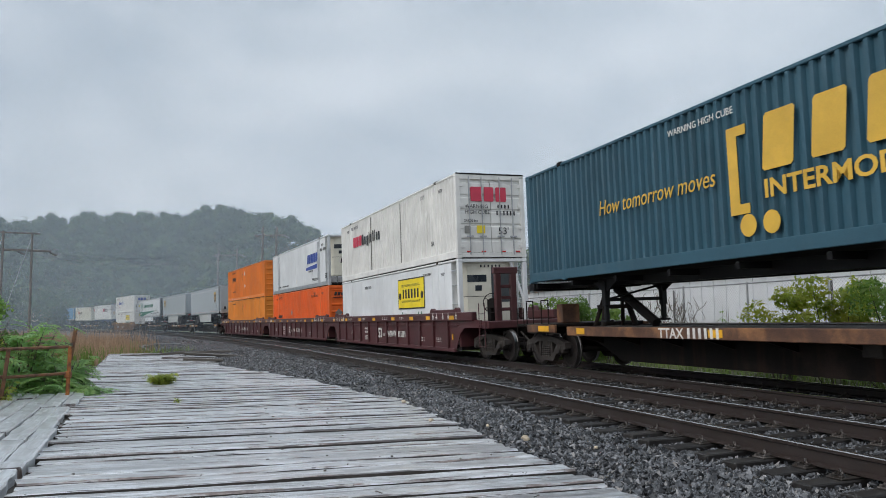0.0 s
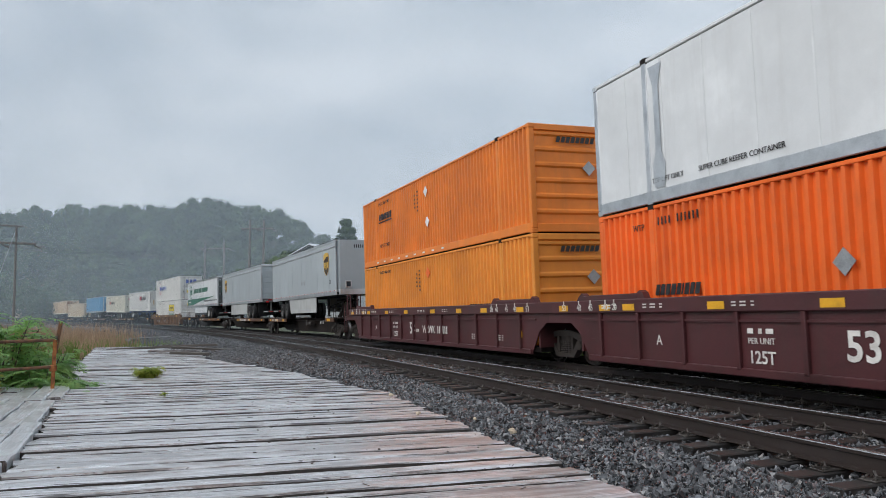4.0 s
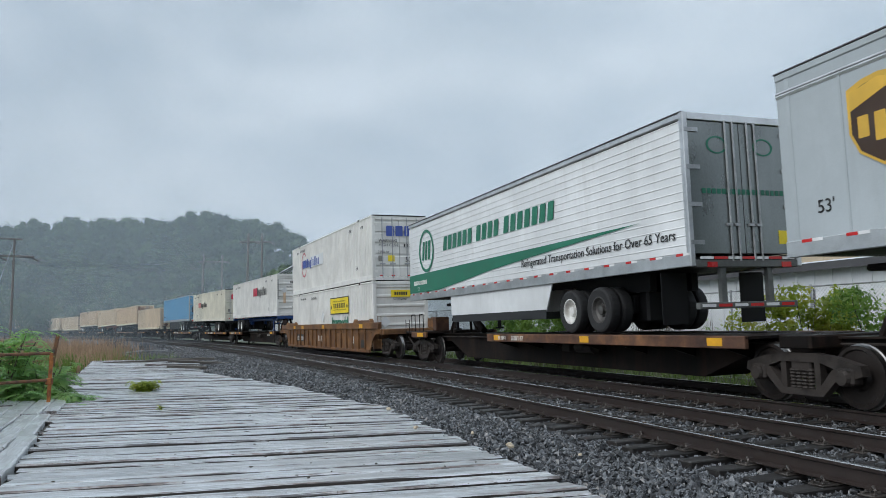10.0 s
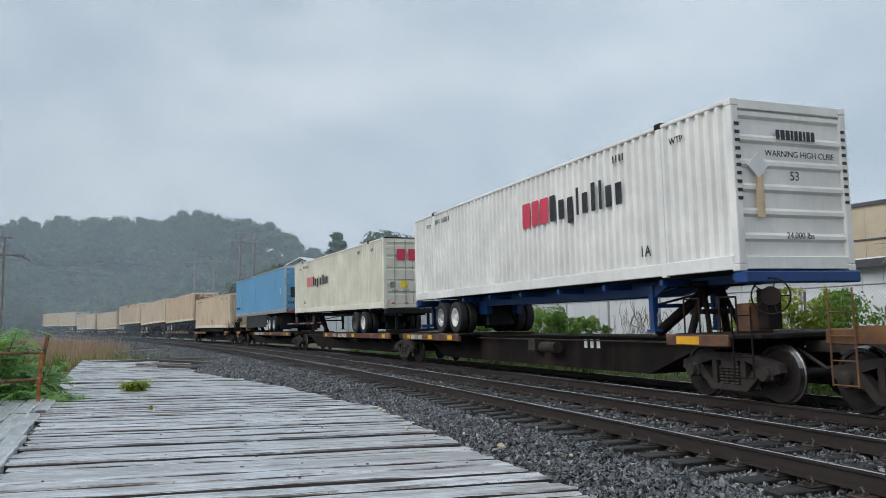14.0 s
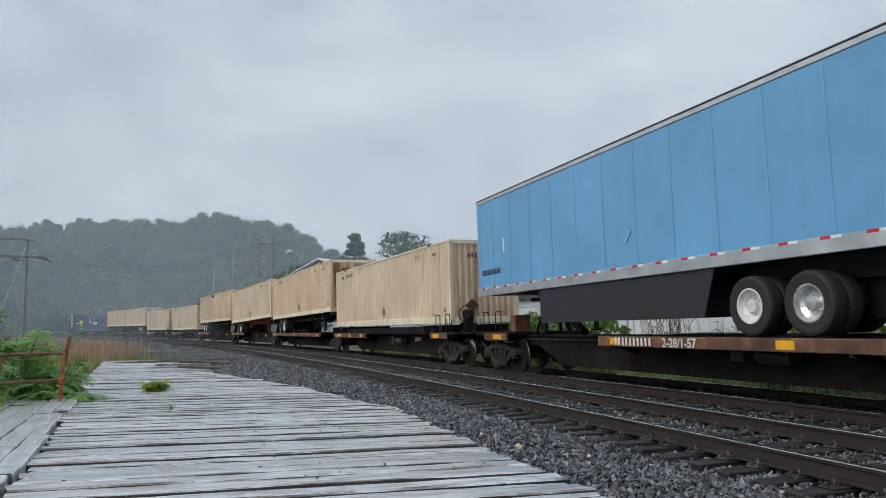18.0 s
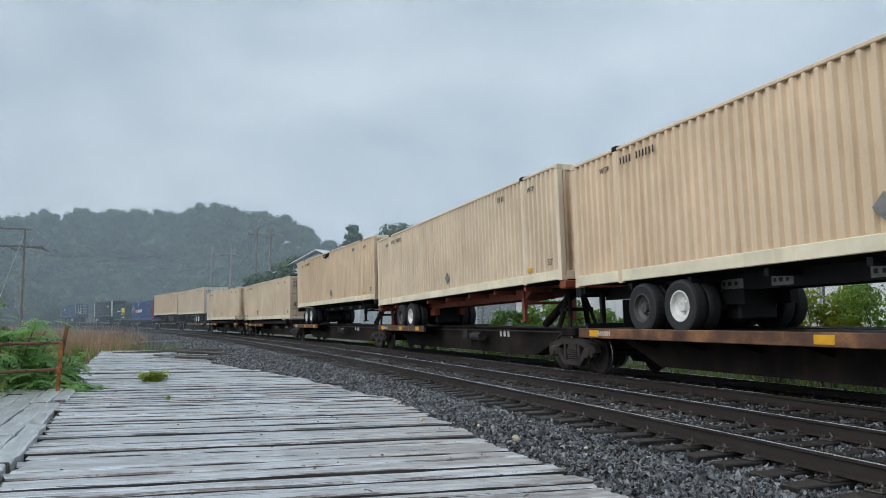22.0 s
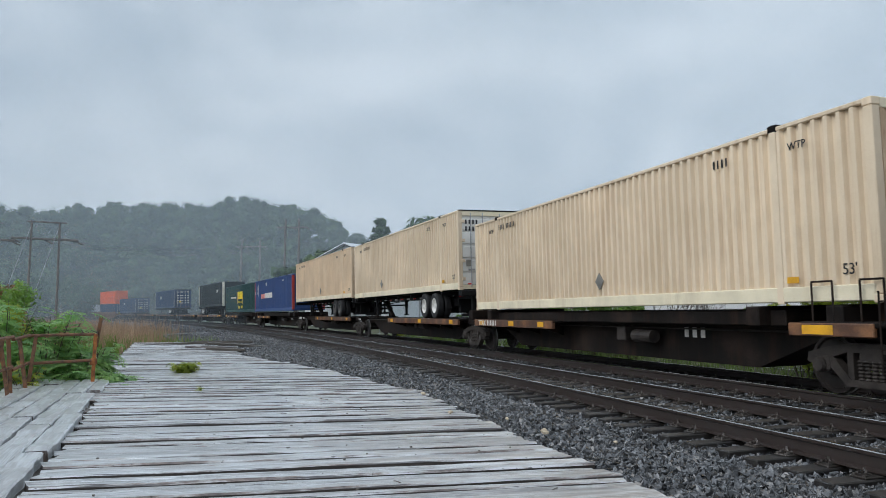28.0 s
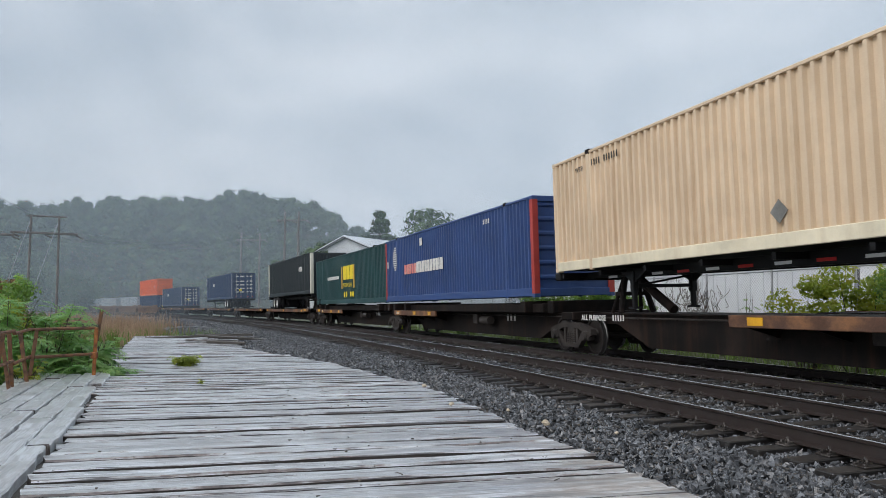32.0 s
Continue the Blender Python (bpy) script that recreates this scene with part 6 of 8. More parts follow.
def container(name, label, mat, length=16.154, height=2.908, width=2.59, style="fold", pitch=0.3, front="nose", end_mat=None, rail_mat=None, post_mat=None, group="", placards=True, numbers=True, lift_posts=True):
    """A box with separate walls, posts, rails and castings. front: what faces the way it runs (doors, nose, ribs, fridge)."""
    end_mat, rail_mat, post_mat = end_mat or mat, rail_mat or mat, post_mat or rail_mat or mat
    c = thing(name, label, "shipping container", group)
    L, W = length / 2, width / 2
    inner = length - 0.3
    for sd in (-1, 1):
        flip = pose(0, 0, 0, 0, 0, 0 if sd < 0 else 180)
        if style == "fold":
            side_len = L - 6.35
            seg = [(-L + 0.15, side_len), (-6.05, 12.1), (6.2, side_len)] if lift_posts and length > 13 else [(-L + 0.15, inner)]
            g = Mesh()
            for x0, ln in seg:
                q = corrugated(ln, 0.26, height - 0.07, -W + 0.012, 0.07, pitch * 0.86, x0=x0)
                g.add(q.v, q.f)
            part("side_wall", g, mat, c, m=flip)
        else:
            cut = 0.66 if front == "fridge" else 0.1
            x0, x1 = (-L + 0.1, L - cut) if sd < 0 else (-L + cut, L - 0.1)
            part("side_wall", Mesh().box(x0, x1, -W + 0.015, -W + 0.08, 0.24, height - 0.1), mat, c, m=flip)
            seam = Mesh().box(-0.018, 0.018, -W + 0.008, -W + 0.02, 0.26, height - 0.12).data("wall_seam", MAT[mat])
            k = -L + 1.25
            while k < L - 0.5:
                part("wall_seam", seam, mat, c, m=flip @ pose(k, 0, 0))
                k += 1.235
        lo, hi = sorted((sd * (W - 0.07), sd * W))
        part("bottom_rail", Mesh().cbox(-L + 0.1, L - 0.1, lo, hi, 0.03, 0.27, 0.012), rail_mat, c)
        part("top_rail", Mesh().cbox(-L + 0.1, L - 0.1, lo, hi, height - 0.075, height - 0.005, 0.012), mat, c)
        if lift_posts and length > 13:
            for x in (-6.12, 6.12):
                part("lift_post", Mesh().cbox(x - 0.075, x + 0.075, lo - (0.004 if sd < 0 else 0), hi + (0.004 if sd > 0 else 0), 0.0, height, 0.01), post_mat, c)
                lo2, hi2 = sorted((sd * (W - 0.16), sd * (W + 0.006)))
                part("lift_casting", Mesh().cbox(x - 0.1, x + 0.1, lo2, hi2, height - 0.09, height + 0.035, 0.012), "spine", c)
    for sx in (-1, 1):
        for sd in (-1, 1):
            x0, x1 = sorted((sx * (L - 0.16), sx * L))
            y0, y1 = sorted((sd * (W - 0.16), sd * W))
            part("corner_post", Mesh().cbox(x0, x1, y0, y1, 0.12, height - 0.12, 0.015), post_mat, c)
            for z0, z1 in ((0.0, 0.118), (height - 0.118, height)):
                part("corner_casting", Mesh().cbox(x0 - 0.004, x1 + 0.004, y0 - 0.004, y1 + 0.004, z0, z1, 0.012), post_mat, c)
    part("roof", Mesh().box(-L + 0.06, L - 0.06, -W + 0.05, W - 0.05, height - 0.06, height - 0.025), rail_mat, c)
    part("floor_frame", Mesh().box(-L + 0.1, L - 0.1, -W + 0.07, W - 0.07, 0.05, 0.2), "black", c)
    part("back_wall", Mesh().box(-L + 0.02, -L + 0.1, -W + 0.16, W - 0.16, 0.05, height - 0.05), end_mat, c)
    if front == "doors":
        for sd in (-1, 1):
            y0, y1 = sorted((sd * 0.012, sd * (W - 0.15)))
            n, prof = 5, [(L - 0.1, 0.2)]
            for k in range(n):
                za = 0.2 + k * (height - 0.4) / n
                zb = za + (height - 0.4) / n
                prof += [(L - 0.03, za), (L - 0.03, zb - 0.14), (L - 0.065, zb - 0.1), (L - 0.065, zb - 0.035)]
            g = Mesh().prism(prof + [(L - 0.03, height - 0.2), (L - 0.1, height - 0.2)], y0, y1, "y")
            d = part("door", g, end_mat, c, "hinged container door")
            for f in (0.3, 0.72):
                y = y0 + (y1 - y0) * f
                part("lock_rod", Mesh().tube((L - 0.005, y, 0.12), (L - 0.005, y, height - 0.1), 0.022, 8).box(L - 0.03, L + 0.025, y - 0.12, y + 0.12, 0.72, 0.77), "galv", d)
            for z in (0.35, 1.0, 1.75, 2.45):
                ye = sd * (W - 0.12)
                part("hinge", Mesh().cbox(L - 0.02, L + 0.012, min(ye, ye - sd * 0.14), max(ye, ye - sd * 0.14), z, z + 0.11, 0.008), post_mat, d)
        part("door_header", Mesh().cbox(L - 0.12, L, -W + 0.16, W - 0.16, height - 0.2, height - 0.03, 0.012), rail_mat, c)
        part("door_drip", Mesh().cbox(L - 0.1, L + 0.02, -W + 0.02, W - 0.02, height - 0.028, height + 0.012, 0.006), "spine", c)
        part("door_sill", Mesh().cbox(L - 0.12, L, -W + 0.16, W - 0.16, 0.03, 0.19, 0.012), rail_mat, c)
        patch_end(c, L, "sign_yellow", -0.55, -0.25, 0.85, 1.12, "warning_label")
        patch_end(c, L, "grey_plate", -1.0, -0.78, 0.86, 1.1, "data_plate")
        for y in (-0.95, -0.4, 0.35, 0.9):
            patch_end(c, L + 0.004, "red_tape", y, y + 0.16, 0.2, 0.25, "reflector")
    elif front == "nose":
        q = corrugated(width - 0.34, 0.2, height - 0.14, 0, 0.04, 0.235)
        part("nose_wall", q, end_mat, c, m=pose(L - 0.008, 0, 0, 0, 0, 90))
        part("nose_header", Mesh().cbox(L - 0.12, L, -W + 0.16, W - 0.16, height - 0.16, height - 0.004, 0.012), rail_mat, c)
        part("nose_sill", Mesh().cbox(L - 0.12, L, -W + 0.16, W - 0.16, 0.03, 0.24, 0.012), rail_mat, c)
    elif front == "ribs":
        n, prof = 6, [(L - 0.11, 0.24)]
        for k in range(n):
            za = 0.24 + k * (height - 0.4) / n
            zb = za + (height - 0.4) / n
            prof += [(L - 0.065, za), (L - 0.065, zb - 0.17), (L - 0.02, zb - 0.12), (L - 0.02, zb - 0.06), (L - 0.065, zb - 0.01)]
        g = Mesh().prism(prof + [(L - 0.11, height - 0.16)], -W + 0.16, W - 0.16, "y")
        part("nose_wall", g, end_mat, c)
        part("nose_header", Mesh().cbox(L - 0.12, L, -W + 0.16, W - 0.16, height - 0.17, height - 0.004, 0.012), end_mat, c)
        part("nose_sill", Mesh().cbox(L - 0.12, L, -W + 0.16, W - 0.16, 0.03, 0.25, 0.012), end_mat, c)
    elif front == "fridge":
        part("nose_wall", Mesh().box(L - 0.75, L - 0.66, -W + 0.05, W - 0.05, 0.05, height - 0.05), end_mat, c)
        def bulge(y0, y1, out, n=14):
            pts = []
            for i in range(n + 1):
                y = y0 + (y1 - y0) * i / n
                pts.append((L - 0.46 + 0.36 * math.sqrt(max(0.0, 1 - (y / 1.02) ** 2)) + out, y))
            return pts
        ring = bulge(-1.0, 1.0, 0.0)
        part("fridge_unit", Mesh().prism(ring + [(L - 0.66, 1.0), (L - 0.66, -1.0)], 0.56, height - 0.12, "z"), "cream_white", c, "rounded cream-white refrigeration unit")
        screen = bulge(-0.04, 0.93, 0.012)
        part("fan_cowl", Mesh().prism(screen + [(L - 0.5, 0.93), (L - 0.5, -0.04)], 1.42, height - 0.3, "z"), "fan_cowl", c, "dark slate curved screen")
        win = bulge(-0.86, -0.22, 0.01, 8)
        part("vent_panel", Mesh().prism(win + [(L - 0.52, -0.22), (L - 0.52, -0.86)], 2.12, 2.36, "z"), "dark_glass", c, "dark blue vent panel")
        seam = bulge(-0.98, 0.98, 0.006)
        part("unit_seam", Mesh().prism(seam + [(L - 0.5, 0.98), (L - 0.5, -0.98)], 1.62, 1.635, "z"), "black", c)
        lid = bulge(-0.62, -0.4, 0.012, 4)
        part("control_panel", Mesh().prism(lid + [(L - 0.5, -0.4), (L - 0.5, -0.62)], 1.82, 2.0, "z"), "dark_glass", c)
        part("service_hatch", Mesh().cbox(L - 0.3, L - 0.19, 0.62, 0.82, 0.75, 1.0, 0.01), "black", c)
        part("fuel_tank", Mesh().cbox(L - 0.66, L - 0.08, -W + 0.1, W - 0.1, 0.12, 0.5, 0.06), "galv", c, "ribbed aluminium tank")
        for y in (-0.75, -0.25, 0.25, 0.75):
            part("tank_strap", Mesh().cbox(L - 0.3, L - 0.06, y - 0.03, y + 0.03, 0.1, 0.52, 0.01), "steel_door", c)
        for sd in (-1, 1):
            for z in (0.7, 1.35, 2.0, 2.5):
                lo, hi = sorted((sd * (W - 0.06), sd * (W - 0.01)))
                part("frame_rung", Mesh().cbox(L - 0.66, L - 0.14, lo, hi, z, z + 0.05, 0.008), "alu", c)
        bars([0.09] * 6, 0.09, 0.05, c, pose(L - 0.085, -0.45, height - 0.3, 0, 0, 90), "black_ink", "stencil")
        part("end_frame", Mesh().cbox(L - 0.16, L, -W + 0.16, W - 0.16, height - 0.12, height - 0.005, 0.015).tube((L - 0.08, W - 0.1, 1.4), (L - 0.08, W - 0.6, height - 0.1), 0.05, 8), rail_mat, c)
    return c


def patch_end(c, L, ink, y0, y1, z0, z1, name="patch"):
    return part(name, Mesh().box(L - 0.008, L + 0.004, y0, y1, z0, z1), ink, c)


def placard(c, x, z, w=-1.295, r=0.16, ink="grey_plate"):
    return part("placard", Mesh().prism([(x - r, z), (x, z - r), (x + r, z), (x, z + r)], w - 0.012, w), ink, c, "diamond-shaped metal placard holder")


def stencils(c, W=-1.297, ink="black_ink", high=2.5, x=6.6, size=True):
    """Small writing of the near side: unit number, size and weights."""
    bars([0.07] * 4, 0.15, 0.045, c, pose(-5.9, W, high), ink, "unit_number")
    bars([0.07] * 6, 0.15, 0.045, c, pose(-5.3, W, high), ink, "unit_number")
    bars([0.07] * 4, 0.15, 0.045, c, pose(4.6, W, high - 0.02), ink, "unit_number")
    lettering("WTP", 0.13, c, pose(6.45, W, high - 0.05), ink)
    lettering("WTP", 0.13, c, pose(-6.75, W, high - 0.05), ink)
    if size:
        lettering("53'", 0.17, c, pose(7.4, W, 0.42), ink)


# ---- chassis and trailers ----
tyre_mesh = Mesh().lathe([(0.29, -0.125), (0.44, -0.14), (0.485, -0.12), (0.5, -0.07), (0.5, 0.07), (0.485, 0.12), (0.44, 0.14), (0.29, 0.125)], 26).data("tyre", MAT["tyre"])
rims = {}
for key in ("rim_white", "rim_steel", "rim_dark"):
    rg = Mesh().lathe([(0.295, -0.13), (0.295, 0.12), (0.26, 0.12), (0.25, -0.06), (0.16, 0.0), (0.1, 0.0), (0.1, -0.09), (0.0, -0.1), (0.0, 0.05), (0.2, 0.07), (0.27, -0.13)], 22)
    for i in range(8):
        a = 2 * math.pi * i / 8
        rg.tube((0.135 * math.cos(a), -0.04, 0.135 * math.sin(a)), (0.135 * math.cos(a), 0.01, 0.135 * math.sin(a)), 0.016, 6)
    rims[key] = rg.data("rim", MAT[key])


def road_wheels(parent, xs, z, rim="rim_white", rim2=None):
    """Dual wheels on each side of tandem axles; z is the axle height."""
    for i, x in enumerate(xs):
        part("axle", Mesh().tube((x, -1.2, z), (x, 1.2, z), 0.065, 8), "black", parent)
        for y in (-1.15, -0.84, 0.84, 1.15):
            w = part("wheel", tyre_mesh, "tyre", parent, m=pose(x, y, z, 0, 0, 0 if y < 0 else 180))
            part("rim", rims[(rim2 or rim) if i else rim], "rim_white", w)
        # added black block; stands in for the dark underside between the wheels
        part("axle_housing", Mesh().cbox(x - 0.62, x + 0.62, -0.44, 0.44, z - 0.3, z + 0.4, 0.05), "black", parent)
        part("suspension", Mesh().cbox(x - 0.35, x + 0.35, -0.6, -0.45, z - 0.1, z + 0.3, 0.03).cbox(x - 0.35, x + 0.35, 0.45, 0.6, z - 0.1, z + 0.3, 0.03), "black", parent)


def landing_gear(parent, x, ztop, zfoot, mat="black"):
    for sd in (-1, 1):
        g = Mesh().cbox(x - 0.07, x + 0.07, sd * 0.78 - 0.07, sd * 0.78 + 0.07, zfoot + 0.35, ztop, 0.01).cbox(x - 0.05, x + 0.05, sd * 0.78 - 0.05, sd * 0.78 + 0.05, zfoot, zfoot + 0.4, 0.008).cbox(x - 0.13, x + 0.13, sd * 0.78 - 0.1, sd * 0.78 + 0.1, zfoot - 0.03, zfoot + 0.02, 0.008)
        g.prism([(x + 0.07, ztop - 0.25), (x + 0.55, ztop), (x + 0.07, ztop)], sd * 0.78 - 0.02, sd * 0.78 + 0.02)
        g.prism([(x - 0.07, ztop - 0.25), (x - 0.55, ztop), (x - 0.07, ztop)], sd * 0.78 - 0.02, sd * 0.78 + 0.02)
        part("landing_leg", g, mat, parent)
    part("leg_brace", Mesh().box(x - 0.03, x + 0.03, -0.75, 0.75, zfoot + 0.45, zfoot + 0.53).tube((x, -0.75, zfoot + 0.5), (x, 0.75, ztop - 0.1), 0.025, 6), mat, parent)


def chassis(label, mat, top, deck_z, nose=1, rim="rim_white", rim2=None, length=16.1, tape=False, group="", plates=False, back=None):
    """Skeletal road chassis. Origin at the height of its top; nose: which end its kingpin is at."""
    c = thing("container_chassis", label, "chassis", group)
    L = length / 2
    drop = top - deck_z
    for sd in (-1, 1):
        lo, hi = sorted((sd * 0.38, sd * 0.52))
        part("main_rail", Mesh().prism([(-L, -0.3 if nose > 0 else -0.16), (L * 0.55, -0.3), (L * 0.66, -0.16 if nose > 0 else -0.3), (L, -0.16 if nose > 0 else -0.3), (L, -0.01), (-L, -0.01)], lo, hi), mat, c)
    cross = Mesh().box(-0.05, 0.05, -1.2, 1.2, -0.14, -0.02).data("cross_member", MAT[mat])
    for i in range(9):
        part("cross_member", cross, mat, c, m=pose(-L + 0.2 + i * (2 * L - 0.4) / 8, 0, 0))
    part("front_bolster", Mesh().cbox(nose * L - 0.14, nose * L + 0.14, -1.27, 1.27, -0.2, -0.005, 0.02), mat, c)
    part("rear_bolster", Mesh().cbox(-nose * L - 0.12, -nose * L + 0.12, -1.25, 1.25, -0.22, -0.005, 0.02), mat, c)
    if plates:
        for k, (x, w) in enumerate(((-5.2, 0.55), (-3.9, 0.6), (-2.6, 0.5), (-0.6, 0.6), (1.2, 0.6), (3.0, 0.45))):
            plate = patch(x, x + w, -0.27, -0.09, -0.522, c, "grey_plate", "data_plate")
            bars([w * 0.2, w * 0.25, w * 0.2], 0.07, 0.03, plate, pose(x + 0.05, -0.528, -0.21), "black_ink", "stencil")
    if tape:
        for i in range(14):
            x = -L + 1.4 + i * 0.98
            patch(x, x + 0.42, -0.2, -0.14, -0.53, c, "red_tape" if i % 2 else "white_tape", "reflective_tape")
    rear = -nose * (L - (back or (2.4 if nose > 0 else 4.05)))
    road_wheels(c, (rear, rear + 1.24), -drop + 0.5, rim, rim2)
    part("slider", Mesh().box(rear - 0.9, rear + 2.2, -0.6, -0.42, -0.55, -0.3).box(rear - 0.9, rear + 2.2, 0.42, 0.6, -0.55, -0.3), mat, c)
    landing_gear(c, nose * (L - 3.0), -0.1, -drop + 0.12, mat)
    g = Mesh()
    for sd in (-1, 1):
        g.box(-nose * (L - 0.15) - 0.05, -nose * (L - 0.15) + 0.05, sd * 0.7 - 0.05, sd * 0.7 + 0.05, -0.85, -0.1)
    g.box(-nose * (L - 0.15) - 0.05, -nose * (L - 0.15) + 0.05, -1.15, 1.15, -0.95, -0.84)
    part("rear_guard", g, mat, c)
    for y in (-0.95, 0.95):
        part("mudflap", Mesh().box(rear - nose * 0.75 - 0.01, rear - nose * 0.75 + 0.01, y - 0.3, y + 0.3, -drop + 0.12, -0.35), "black", c)
    return c


def trailer(name, label, mat, height, floor_gap, nose=1, ribs="v", rear="swing", end_mat=None, rail="alu", skirt="skirt", rim="rim_steel", rim2=None, group="", length=16.15):
    """Road van. Origin at the middle of its floor's underside; floor_gap: height of that above the wheels' ground."""
    c = thing(name, label, "semi-trailer", group)
    end_mat = end_mat or mat
    L, W = length / 2, 1.297
    H = height
    for sd in (-1, 1):
        flip = pose(0, 0, 0, 0, 0, 0 if sd < 0 else 180)
        if ribs == "h":
            n, prof = 15, [(-W + 0.05, 0.26)]
            dz = (H - 0.42) / n
            for k in range(n):
                z = 0.26 + k * dz
                prof += [(-W + 0.004, z), (-W + 0.004, z + dz - 0.03), (-W - 0.006, z + dz - 0.02), (-W - 0.006, z + dz - 0.01)]
            g = Mesh().prism(prof + [(-W + 0.004, 0.26 + n * dz), (-W + 0.05, 0.26 + n * dz)], -L + 0.05, L - 0.05, "x")
            part("side_skin", g, mat, c, m=flip)
        else:
            part("side_skin", Mesh().box(-L + 0.04, L - 0.04, -W + 0.006, -W + 0.05, 0.24, H - 0.13), mat, c, m=flip)
            seam = Mesh().box(-0.02, 0.02, -W - 0.003, -W + 0.01, 0.27, H - 0.34 if ribs == "v" else H - 0.14).data("panel_seam", MAT[mat])
            k = -L + 1.235
            while k < L - 0.3:
                part("panel_seam", seam, mat, c, m=flip @ pose(k, 0, 0))
                k += 1.235
            if ribs == "v":
                part("cove_strip", Mesh().prism([(-W - 0.012, H - 0.36), (-W + 0.002, H - 0.40), (-W + 0.002, H - 0.33)], -L + 0.03, L - 0.03, "x").prism([(-W - 0.012, H - 0.32), (-W + 0.002, H - 0.34), (-W + 0.002, H - 0.29)], -L + 0.03, L - 0.03, "x"), "alu", c, m=flip)
        lo, hi = sorted((sd * (W - 0.05), sd * (W + 0.012)))
        part("bottom_rail", Mesh().cbox(-L + 0.02, L - 0.02, lo, hi, 0.0, 0.25, 0.012), rail, c)
        part("top_rail", Mesh().cbox(-L + 0.02, L - 0.02, lo, hi, H - 0.13, H - 0.01, 0.02), rail if ribs != "v" else mat, c)
    for sd in (-1, 1):
        lo, hi = sorted((sd * (W - 0.06), sd * (W + 0.016)))
        part("roof_cap", Mesh().box(-L + 0.015, L - 0.015, lo, hi, H - 0.006, H + 0.012), "dark_roof", c, "dark roof edge trim")
    for i in range(20):
        x = -L + 0.35 + i * 0.81
        for q, ink in ((0, "red_tape"), (0.2, "white_tape")):
            patch(x + q, x + q + 0.19, 0.205, 0.252, -W - 0.012, c, ink, "reflective_tape")
    part("roof", Mesh().box(-L + 0.03, L - 0.03, -W + 0.03, W - 0.03, H - 0.05, H), rail, c)
    part("floor", Mesh().box(-L + 0.05, L - 0.05, -W + 0.06, W - 0.06, 0.03, 0.16), "black", c)
    fx, rx = nose * L, -nose * L
    a, b = sorted((fx, fx - nose * 0.1))
    nose_g = Mesh().prism([(a if nose < 0 else b, -W + 0.22), (a if nose < 0 else b, W - 0.22), (fx - nose * 0.22, W), (fx - nose * 0.3, W), (fx - nose * 0.3, -W), (fx - nose * 0.22, -W)], 0.03, H - 0.01, "z")
    part("nose", nose_g, end_mat if nose > 0 else mat, c)
    if nose > 0:
        part("nose_band", Mesh().prism([(fx + 0.006, -W + 0.21), (fx + 0.006, W - 0.21), (fx - 0.2, W + 0.006), (fx - 0.2, -W - 0.006)], 0.02, 0.3, "z"), rail, c)
        for y in (-0.65, 0.75):
            part("nose_box", Mesh().cbox(fx - 0.02, fx + 0.05, y - 0.17, y + 0.17, 0.36, 0.75, 0.015), rail, c)
            part("gladhand_panel", Mesh().box(fx + 0.05, fx + 0.055, y - 0.11, y + 0.11, 0.42, 0.69), "dark_glass", c)
        bars([0.085] * 6, 0.17, 0.03, c, pose(fx + 0.006, -0.3, H - 0.42, 0, 0, 90), "black_ink", "unit_number")
    g = Mesh()
    for sd in (-1, 1):
        lo, hi = sorted((sd * (W - 0.1), sd * (W + 0.01)))
        g.cbox(min(rx, rx + nose * 0.12), max(rx, rx + nose * 0.12), lo, hi, 0.0, H, 0.012)
    g.cbox(min(rx, rx + nose * 0.12), max(rx, rx + nose * 0.12), -W + 0.1, W - 0.1, H - 0.14, H, 0.012)
    part("rear_frame", g, rail, c)
    part("rear_sill", Mesh().cbox(min(rx, rx + nose * 0.14), max(rx, rx + nose * 0.14), -W + 0.1, W - 0.1, -0.02, 0.12, 0.012), "guard_grey", c, "dark grey bumper sill")
    if nose > 0:
        gg = Mesh()
        for sd in (-1, 1):
            gg.prism([(-L + 0.08, -0.74), (-L + 0.2, -0.74), (-L + 0.45, 0.0), (-L + 0.08, 0.0)], sd * 0.6 - 0.06, sd * 0.6 + 0.06)
        gg.cbox(-L + 0.06, -L + 0.2, -1.15, 1.15, -0.8, -0.68, 0.01)
        part("rear_guard", gg, "black", c, "black steel underride guard")
